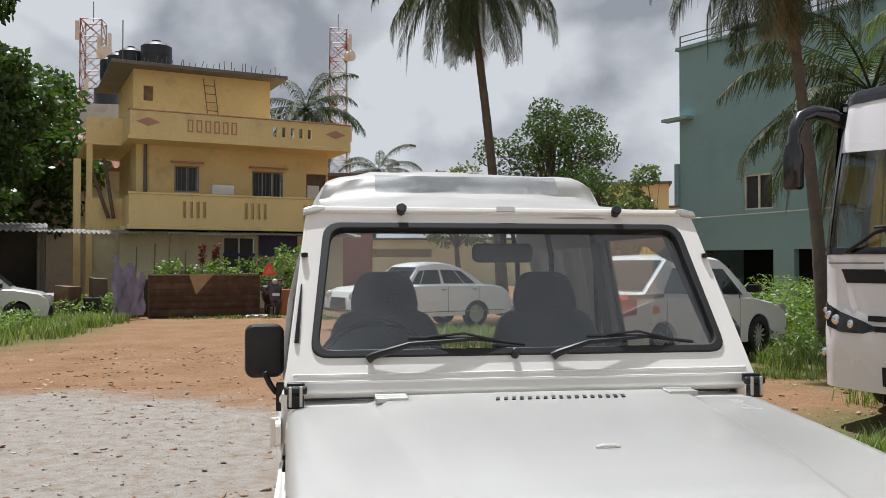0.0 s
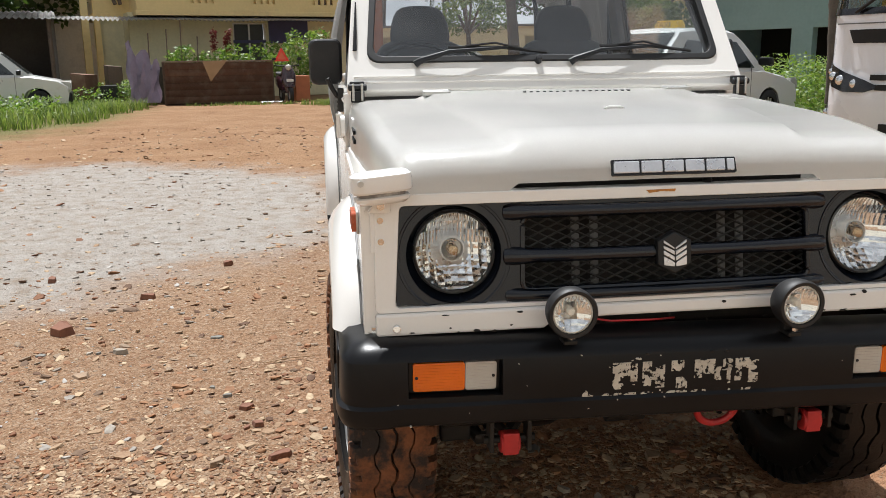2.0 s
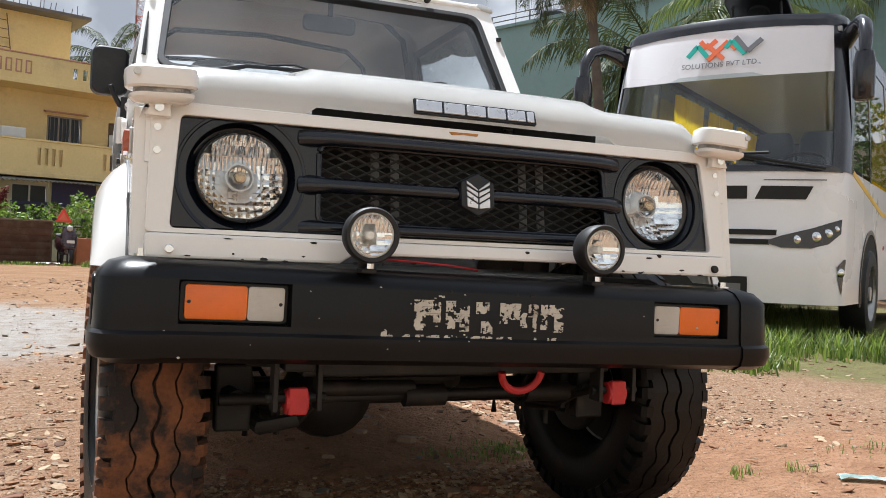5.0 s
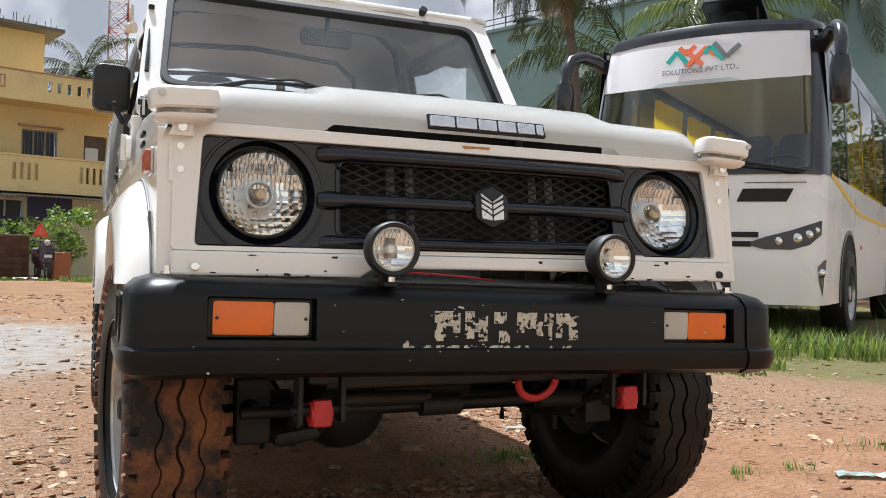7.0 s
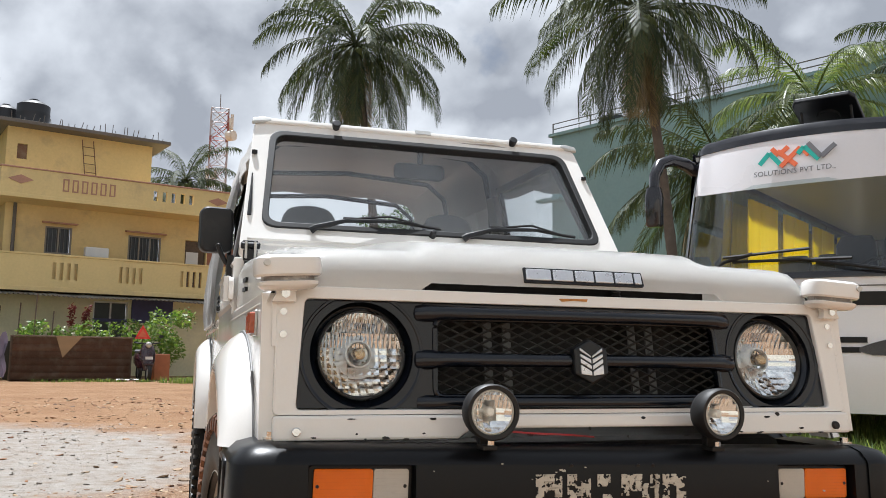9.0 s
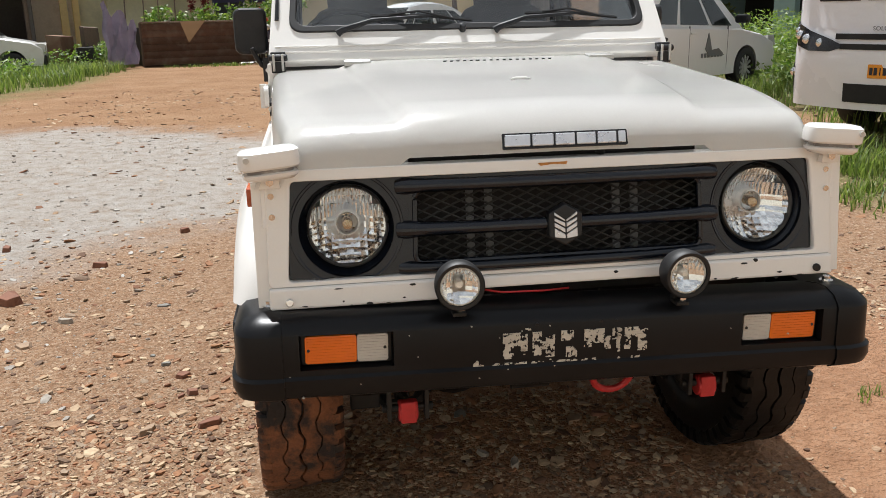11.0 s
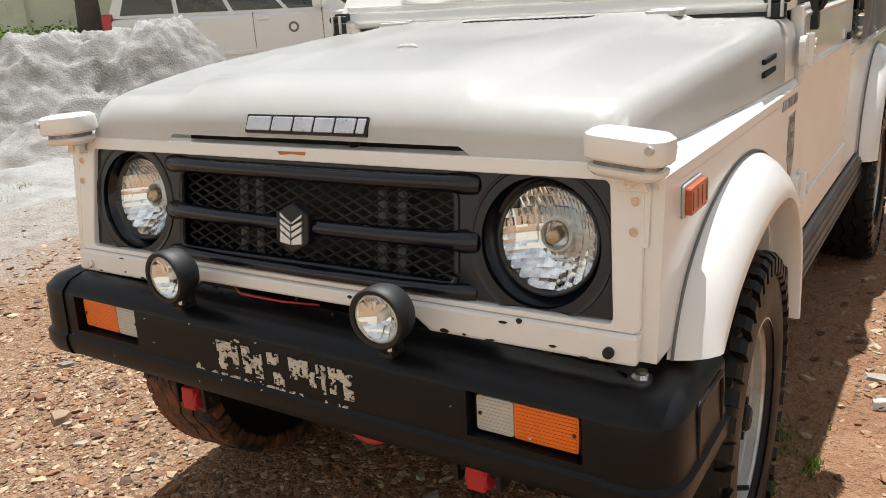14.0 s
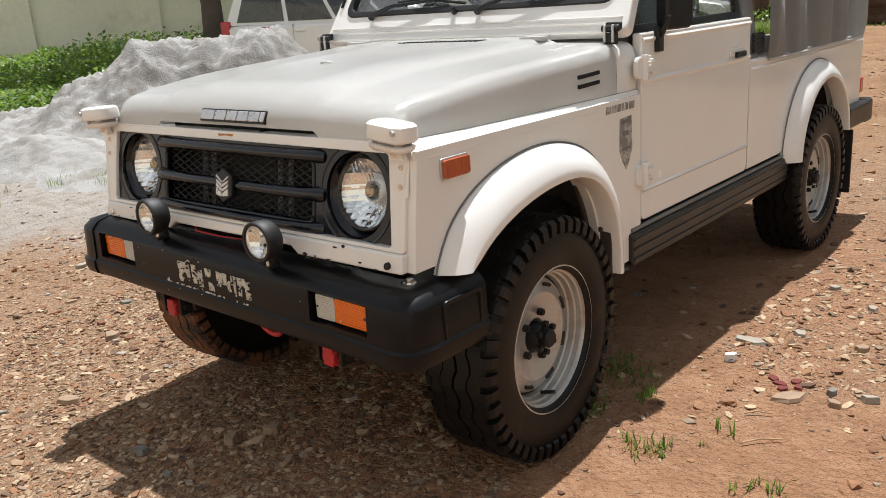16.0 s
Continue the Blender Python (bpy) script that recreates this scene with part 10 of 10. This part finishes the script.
    def zigzag(mm, s):
        strokes = [([(-3.0, -0.5), (-2.2, 0.5), (-1.2, -0.7)], C1), ([(-2.0, 0.9), (-1.4, 0.2), (-0.6, 0.9)], C2), ([(-1.5, 0.6), (0.1, -0.9)], C2), ([(-1.2, -0.9), (0.4, 0.7), (1.1, -0.1)], C2), ([(0.2, 0.1), (0.7, 0.7), (1.9, -0.6)], C1), ([(1.0, 1.0), (2.1, -0.4), (3.2, 0.6)], C3)]
        for k, (pts, col) in enumerate(strokes):
            bm = B()
            for (x0, z0), (x1, z1) in zip(pts, pts[1:]):
                dx, dz = x1 - x0, z1 - z0
                ln = math.hypot(dx, dz)
                nx, nz_ = -dz / ln * 0.20, dx / ln * 0.20
                prism(bm, [((x0 + nx) * s, (z0 + nz_) * s), ((x0 - nx) * s, (z0 - nz_) * s), ((x1 - nx) * s, (z1 - nz_) * s), ((x1 + nx) * s, (z1 + nz_) * s)], -0.004 - 0.0006 * k, 0.004, "y", mm)
            part("logo_stroke", bm, col, hd)
    zm = Matrix.Translation((0.06, 0.197, 2.525)) @ Matrix.Rotation(radians(-11.3), 4, "X")
    zigzag(zm, 0.102)
    zigzag(Matrix.Translation((-0.05, -0.012, 1.06)), 0.045)
    for mm, size, col in ((Matrix.Translation((0.05, 0.168, 2.385)) @ Matrix.Rotation(radians(78.7), 4, "X"), 0.066, C3), (Matrix.Translation((-0.05, -0.013, 0.985)) @ Matrix.Rotation(radians(90), 4, "X"), 0.046, C3)):
        cu = bpy.data.curves.new("lettering", "FONT")
        cu.body, cu.size, cu.extrude, cu.align_x, cu.align_y, cu.space_character = "SOLUTIONS PVT LTD.,", size, 0.002, "CENTER", "CENTER", 1.05
        cu.materials.append(col)
        tx = new("lettering", cu)
        tx.parent = hd
        tx.matrix_local = mm
    # wipers
    for x0, x1 in ((-0.78, -0.05), (0.95, -0.25)):
        bm = B()
        tube(bm, [(x0, 0.10, 1.45), (x0 + (x1 - x0) * 0.35, 0.0, 1.60 if x0 < 0 else 1.52), (x0 + (x1 - x0) * 0.7, -0.005, 1.66 if x0 < 0 else 1.60)], 0.016, 8)
        w = part("wiper", bm, M_BLACK, b)
        bm = B()
        tube(bm, [(x0 + (x1 - x0) * 0.35, -0.01, 1.64 if x0 < 0 else 1.58), (x1 + (0.25 if x0 < 0 else -0.2), 0.01, 1.68 if x0 < 0 else 1.60)], 0.014, 6)
        part("blade", bm, M_RUBBER, w)
    # roof hatch, propped open towards the front
    hm = Matrix.Translation((0.14, 1.35, 2.93)) @ Matrix.Rotation(radians(-22), 4, "X")
    bm = B()
    prism(bm, [(-0.24, -0.62), (0.24, -0.62), (0.28, -0.55), (0.28, 0.0), (-0.28, 0.0), (-0.28, -0.55)], 0.0, 0.05, "z", hm)
    ac = part("roof_hatch", bm, M_BLACK, b, "open black roof hatch", bevel=0.012, seg=2)
    bm = B()
    cyl(bm, hm @ Vector((0, -0.35, -0.03)), hm @ Vector((0, -0.35, 0.0)), 0.10, seg=20)
    part("hatch_vent", bm, M_RUBBER, ac)
    for x in (-0.08, 0.36):
        bm = B()
        cyl(bm, (x, 1.0, 2.87), (x, 0.92, 3.10), 0.012, seg=8)
        part("prop", bm, M_BLACK, ac)
    # inside: floor, dash, seats, curtains
    bm = B()
    span(bm, -1.0, 1.0, 0.35, 7.35, 0.75, 0.82)
    span(bm, -0.95, 0.95, 0.30, 0.62, 1.15, 1.46)
    span(bm, -1.0, 1.0, 7.30, 7.38, 0.4, 2.8)
    part("floor_and_dash", bm, M_DASH, b, "dark dashboard and floor")
    bm = B()
    span(bm, -0.96, 0.96, 0.5, 7.3, 2.66, 2.70)
    part("ceiling_panel", bm, M_BUSLINING, b)
    for k in range(5):
        for x in (-0.68, -0.28, 0.28, 0.68):
            y = 1.5 + k * 1.0 if k else 1.15
            if k == 0 and x < 0.2:
                continue
            bm = B()
            rows = [[(x + a * w, y + bb * 0.12 + (z - 1.2) * 0.15, z) for a, bb in rrect(1, 1, 0.3, 3)] for z, w in ((1.1, 0.36), (1.5, 0.38), (1.85, 0.34), (1.92, 0.26))]
            loft(bm, rows)
            part("seat", bm, M_SEAT, b, "dark bus seat", smooth=True)
    for sx, panels in ((-1, ((1.75, 2.65), (2.95, 3.85), (4.15, 5.05), (5.35, 6.25))), (1, ((3.0, 3.9), (4.15, 5.05), (5.35, 6.25)))):
        for y0, y1 in panels:
            bm = B()
            rows = []
            for k in range(33):
                y = y0 + (y1 - y0) * k / 32
                xx = sx * (0.90 + 0.026 * math.sin(k * 1.5))
                rows.append([(xx, y, 1.50), (xx, y, 2.0), (xx * 0.98, y, 2.48)])
            loft(bm, rows, closed=False)
            part("curtain", bm, M_YCURT, b, "pleated yellow curtain", smooth=True)
    bm = B()
    m = Matrix.Translation((0.62, 0.72, 1.55)) @ Matrix.Rotation(radians(35), 4, "X")
    tube(bm, [m @ Vector((0.22 * math.cos(k * math.pi / 12), 0.22 * math.sin(k * math.pi / 12), 0)) for k in range(25)], 0.018, 8, False)
    part("steering_wheel", bm, M_BLACK, b, smooth=True)
    # near-black slab colours in the shade below the floor
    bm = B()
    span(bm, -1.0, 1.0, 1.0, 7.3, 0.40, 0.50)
    part("underbody", bm, M_SHADE, b)


build_taxi()
build_classic()
build_mpv()
build_hatchback()
build_bus()

# ---- stones, gravel and litter on the ground ----
M_STONE = None


def stone_material(name, stops, rough=0.9):
    m = bpy.data.materials.new(name)
    m.use_nodes = True
    t = m.node_tree
    b = t.nodes["Principled BSDF"]
    geo = t.nodes.new("ShaderNodeNewGeometry")
    ramp = t.nodes.new("ShaderNodeValToRGB")
    ramp.color_ramp.interpolation = "CONSTANT"
    e = ramp.color_ramp.elements
    e[0].position, e[0].color = 0.0, (*stops[0], 1)
    e[1].position, e[1].color = 1.0 / len(stops), (*stops[1], 1)
    for k, c in enumerate(stops[2:], 2):
        e.new(k / len(stops)).color = (*c, 1)
    t.links.new(geo.outputs["Random Per Island"], ramp.inputs["Fac"])
    co = t.nodes.new("ShaderNodeTexCoord")
    n = t.nodes.new("ShaderNodeTexNoise")
    n.inputs["Scale"].default_value = 55
    n.inputs["Detail"].default_value = 6
    t.links.new(co.outputs["Object"], n.inputs["Vector"])
    mx = t.nodes.new("ShaderNodeMix")
    mx.data_type, mx.blend_type = "RGBA", "MULTIPLY"
    mx.inputs[0].default_value = 0.65
    r2 = t.nodes.new("ShaderNodeValToRGB")
    r2.color_ramp.elements[0].position, r2.color_ramp.elements[1].position = 0.3, 0.65
    r2.color_ramp.elements[0].color = (0.55, 0.46, 0.40, 1)
    t.links.new(n.outputs["Fac"], r2.inputs["Fac"])
    t.links.new(ramp.outputs["Color"], mx.inputs[6])
    t.links.new(r2.outputs["Color"], mx.inputs[7])
    t.links.new(mx.outputs[2], b.inputs["Base Color"])
    b.inputs["Roughness"].default_value = rough
    bp = t.nodes.new("ShaderNodeBump")
    bp.inputs["Strength"].default_value, bp.inputs["Distance"].default_value = 0.5, 0.004
    t.links.new(n.outputs["Fac"], bp.inputs["Height"])
    t.links.new(bp.outputs["Normal"], b.inputs["Normal"])
    return m


M_STONE = stone_material("broken_stone", [(0.336, 0.234, 0.145), (0.246, 0.125, 0.063), (0.297, 0.196, 0.118), (0.179, 0.082, 0.041), (0.414, 0.305, 0.194), (0.146, 0.093, 0.058), (0.280, 0.147, 0.073), (0.370, 0.273, 0.175), (0.252, 0.185, 0.126), (0.448, 0.343, 0.223), (0.269, 0.131, 0.063), (0.112, 0.060, 0.034)])
M_CLOD = stone_material("sandy_clods", [(0.34, 0.32, 0.29), (0.27, 0.245, 0.215), (0.40, 0.38, 0.35), (0.22, 0.185, 0.15), (0.30, 0.27, 0.23)])
ICO = [(0, 0, 1), (0.894, 0, 0.447), (0.276, 0.851, 0.447), (-0.724, 0.526, 0.447), (-0.724, -0.526, 0.447), (0.276, -0.851, 0.447), (0.724, 0.526, -0.447), (-0.276, 0.851, -0.447), (-0.894, 0, -0.447), (-0.276, -0.851, -0.447), (0.724, -0.526, -0.447), (0, 0, -1)]
ICOF = [(0, 1, 2), (0, 2, 3), (0, 3, 4), (0, 4, 5), (0, 5, 1), (1, 6, 2), (2, 7, 3), (3, 8, 4), (4, 9, 5), (5, 10, 1), (6, 7, 2), (7, 8, 3), (8, 9, 4), (9, 10, 5), (10, 6, 1), (11, 7, 6), (11, 8, 7), (11, 9, 8), (11, 10, 9), (11, 6, 10)]


OCT = [(0, 0, 1), (1, 0, 0), (0, 1, 0), (-1, 0, 0), (0, -1, 0), (0, 0, -1)]
OCTF = [(0, 1, 2), (0, 2, 3), (0, 3, 4), (0, 4, 1), (5, 2, 1), (5, 3, 2), (5, 4, 3), (5, 1, 4)]


def stone_into(verts, faces, rnd, x, y, size, flat):
    k = len(verts)
    pts, tris = (ICO, ICOF) if size > 0.0055 else (OCT, OCTF)
    a = rnd.uniform(0, 6.283)
    ca, sa = math.cos(a), math.sin(a)
    sx, sy, sz = size * rnd.uniform(0.7, 1.4), size * rnd.uniform(0.5, 1.0), size * flat * rnd.uniform(0.6, 1.3)
    tx, ty = rnd.uniform(-0.3, 0.3), rnd.uniform(-0.3, 0.3)
    z = ground_z(x, y) + sz * rnd.uniform(-0.2, 0.35)
    for vx, vy, vz in pts:
        j = rnd.uniform(0.62, 1.22)
        px, py, pz = vx * sx * j, vy * sy * j, max(-0.7, min(0.62, vz)) * sz * j
        pz += px * tx + py * ty
        verts.append((x + px * ca - py * sa, y + px * sa + py * ca, z + pz))
    faces += [(k + p, k + q, k + r) for p, q, r in tris]


def keep_stone(x, y):
    """How thickly the stones lie at a place, 0 to 1."""
    n = 0.5 + 0.5 * noise.noise(Vector((x * 0.8, y * 0.8, 4.0)))
    d = 0.28
    if x < 0.9 and y < 2.2:
        d = 0.85 - 0.10 * max(0.0, -1.2 - x) - 0.25 * max(0.0, y - 0.8)
    if x > 0.85 and y > 0.9:
        d = 0.85 if 1.15 + 0.3 * n < y < 2.7 and x < 2.1 else 0.22
    if 0.75 < x and y < 0.9:
        d = 0.10
    if x < -1.2 and 3.2 < y < 9.0:
        d = 0.10
    if x < -4.2:
        d = 0.12
    if abs(x) < 0.75 and 0.9 < y < 3.4:
        d = 0.12
    return max(0.0, d) * (0.35 + 1.1 * n)


def scatter(name, label, box_, count, lo, hi, flat, seed, power=2.2, mm=None, dens=0.0):
    rnd = random.Random(seed)
    verts, faces = [], []
    x0, x1, y0, y1 = box_
    for _ in range(count):
        x, y = rnd.uniform(x0, x1), rnd.uniform(y0, y1)
        if rnd.random() > max(dens, keep_stone(x, y)):
            continue
        if (abs(abs(x) - 0.652) < 0.14 and (abs(y - 0.49) < 0.20 or abs(y - 2.88) < 0.2)):
            continue
        stone_into(verts, faces, rnd, x, y, lo + (hi - lo) * rnd.random() ** power, flat)
    tagged(raw(name, verts, faces, mm or M_STONE), label, "gravel", kind="stuff")


scatter("gravel", "broken pale and red stone chips strewn over the earth", (-3.4, 2.6, -1.9, 4.2), 50000, 0.003, 0.027, 0.45, 61, 3.0)
scatter("gravel", "packed stone chips in front of the vehicle", (-1.9, 0.9, -1.4, 0.95), 36000, 0.0045, 0.014, 0.6, 65, 2.0)
scatter("gravel", "fine grit strewn over the earth", (-2.2, 2.0, -1.3, 2.4), 120000, 0.0016, 0.0056, 0.6, 62, 1.6)
scatter("gravel", "broken stone chips farther off in the yard", (-7.5, 6.5, 2.5, 15.0), 22000, 0.010, 0.05, 0.40, 63, 2.8)

scatter("gravel", "dense broken rubble beside the vehicle", (0.85, 3.2, 1.05, 5.0), 20000, 0.003, 0.018, 0.45, 64, 3.2)
scatter("gravel", "pale grey clods strewn over the sand", (-9.0, -1.3, 0.8, 9.0), 5000, 0.006, 0.028, 0.5, 66, 3.6, M_CLOD, 0.9)


def slab(name, label, x, y, w, d, h, turn, color, seed, category="stone", group="loose stones", mm=None):
    rnd = random.Random(seed)
    bm = B()
    n = rnd.choice((5, 6, 7))
    low, top = [], []
    for k in range(n):
        a = 6.283 * k / n
        a += rnd.uniform(-0.3, 0.3)
        r = rnd.uniform(0.66, 1.15)
        low.append((w / 2 * r * math.cos(a), d / 2 * r * math.sin(a), -h * 0.4))
        top.append((w / 2 * r * 0.85 * math.cos(a + 0.08), d / 2 * r * 0.85 * math.sin(a), h * rnd.uniform(0.45, 0.75)))
    loft(bm, [low, top])
    o = part(name, bm, mm or M_SLABS[color], None, bevel=min(0.002, h * 0.08), seg=1)
    o.matrix_world = Matrix.Translation((x, y, ground_z(x, y) + h * 0.3)) @ Matrix.Rotation(turn, 4, "Z") @ Matrix.Rotation(rnd.uniform(-0.12, 0.12), 4, "X")
    return tagged(o, label, category, group)


M_RAG = mat("dark_red_cloth", (0.13, 0.022, 0.018), 0.9, vary=0.35, scale=30, fine=200, bump=0.4)
M_SLABS = [mat("pale_grey_stone", (0.30, 0.26, 0.21), 0.9, vary=0.2, scale=14, fine=120, bump=0.5), mat("red_brown_stone", (0.18, 0.08, 0.048), 0.9, vary=0.25, scale=14, fine=120, bump=0.5), mat("tan_stone", (0.27, 0.185, 0.12), 0.9, vary=0.22, scale=14, fine=120, bump=0.5), mat("slate_stone", (0.17, 0.16, 0.14), 0.8, vary=0.25, scale=14, fine=120, bump=0.5)]
rnd_s = random.Random(77)
for k in range(110):
    x, y = rnd_s.uniform(-2.6, 0.6), rnd_s.uniform(-1.4, 2.2)
    if abs(abs(x) - 0.652) < 0.2 and abs(y - 0.49) < 0.25:
        continue
    w = 0.03 + 0.065 * rnd_s.random() ** 1.8
    slab("stone", ("flat pale grey stone on red earth", "red-brown stone on the earth", "flat tan stone on red earth", "dark slate chip on the earth")[k % 4], x, y, w, w * rnd_s.uniform(0.5, 0.9), w * rnd_s.uniform(0.12, 0.28), rnd_s.uniform(0, 6.28), k % 4, k)
for k, (x, y, w, d, h, c) in enumerate(((0.91, 1.57, 0.13, 0.07, 0.012, 0), (1.19, 1.18, 0.13, 0.07, 0.012, 2), (1.29, 1.28, 0.05, 0.035, 0.02, 3), (1.32, 1.21, 0.07, 0.045, 0.018, 2), (1.40, 1.30, 0.07, 0.05, 0.02, 0), (1.27, 1.70, 0.08, 0.055, 0.02, 2), (1.05, 1.72, 0.06, 0.05, 0.015, 0), (1.45, 1.85, 0.08, 0.06, 0.02, 0), (1.6, 1.5, 0.09, 0.06, 0.02, 2), (1.2, 2.1, 0.07, 0.05, 0.015, 0), (1.5, 2.4, 0.10, 0.07, 0.02, 2), (1.0, 2.3, 0.06, 0.05, 0.015, 0), (1.7, 2.0, 0.07, 0.05, 0.02, 0),
        (-2.05, 2.35, 0.15, 0.11, 0.05, 1), (-1.75, 2.9, 0.10, 0.08, 0.03, 1), (-1.4, 3.6, 0.10, 0.07, 0.03, 1), (-2.4, 3.4, 0.09, 0.07, 0.03, 1), (-0.15, 0.0, 0.07, 0.06, 0.025, 2), (-0.9, -0.16, 0.10, 0.07, 0.02, 2), (-0.34, -0.21, 0.07, 0.06, 0.02, 3), (-0.08, 0.11, 0.06, 0.07, 0.025, 2))):
    slab("stone", ("flat pale grey stone on red earth", "red-brown stone on the earth", "flat tan stone on red earth", "dark slate chip on the earth")[c], x, y, w, d, h, k * 0.9, c, 300 + k)
# red scraps, white chip, sticks, paper
for k, (x, y) in enumerate(((1.13, 1.26), (1.17, 1.30), (1.10, 1.29), (1.15, 1.23), (1.19, 1.27))):
    slab("red_rag", "scrap of dark red cloth among the stones", x, y, 0.055, 0.035, 0.008, k * 1.3, 1, 400 + k, "scrap", "red scraps", M_RAG)
slab("plastic_chip", "white crumpled plastic chip on the stones", 0.92, 1.37, 0.07, 0.04, 0.03, 0.6, 0, 410, "litter", "litter", M_WHITECLOTH)
for k, (x, y, ln, a) in enumerate(((1.22, 0.86, 0.12, 0.75), (1.15, 1.02, 0.08, 0.55), (-0.95, 1.75, 0.22, 0.25), (2.5, 3.0, 0.3, -0.4))):
    bm = B()
    tube(bm, [(-ln / 2, 0, 0.005), (0, 0.008, 0.008), (ln / 2, 0, 0.005)], 0.0024, 6)
    o = part("dry_stick", bm, M_CARD, None)
    o.matrix_world = Matrix.Translation((x, y, ground_z(x, y) + 0.004)) @ Matrix.Rotation(a, 4, "Z")
    tagged(o, "pale dry stick on the earth", "stick", "sticks")
bm = B()
rows = [[(-0.09 + 0.18 * i / 6, -0.03 + 0.018 * j, 0.006 + 0.012 * abs(math.sin(i * 1.3 + j))) for j in range(4)] for i in range(7)]
loft(bm, rows, closed=False)
bmesh.ops.solidify(bm, geom=bm.faces[:], thickness=0.002)
o = part("wrapper", bm, mat("teal_wrapper_foil", (0.45, 0.60, 0.56), 0.35, vary=0.3, scale=14, fine=60, bump=0.2, stain=(0.75, 0.74, 0.72), stain_at=(0.5, 0.55), stain_scale=12), None, smooth=True)
o.matrix_world = Matrix.Translation((1.70, 0.48, ground_z(1.70, 0.48))) @ Matrix.Rotation(-0.5, 4, "Z")
tagged(o, "crumpled pale teal wrapper on the earth", "litter", "litter")

# zigzag print that the tyre has left in the soft earth
verts, faces = [], []
for k in range(5):
    off = -0.076 + 0.038 * k
    steps = 150
    for i in range(steps + 1):
        y = 0.36 - 1.25 * i / steps
        x = 0.655 + 0.09 * (y - 0.40) + off + 0.007 * (0.7, 1.0, -0.7, -1.0)[i % 4]
        z = ground_z(x, y)
        h = 0.0065 * (0.55 + 0.45 * noise.noise(Vector((x * 9, y * 9, k))))
        verts += [(x - 0.011, y, z - 0.004), (x - 0.003, y, z + h), (x + 0.004, y, z + h), (x + 0.011, y, z - 0.004)]
        if i:
            b0, b1 = len(verts) - 8, len(verts) - 4
            faces += [(b0 + q, b0 + q + 1, b1 + q + 1, b1 + q) for q in range(3)]
tagged(raw("tyre_print", verts, faces, bpy.data.materials["red_earth"]), "zigzag tyre print pressed into the red earth", "tyre print", kind="stuff")
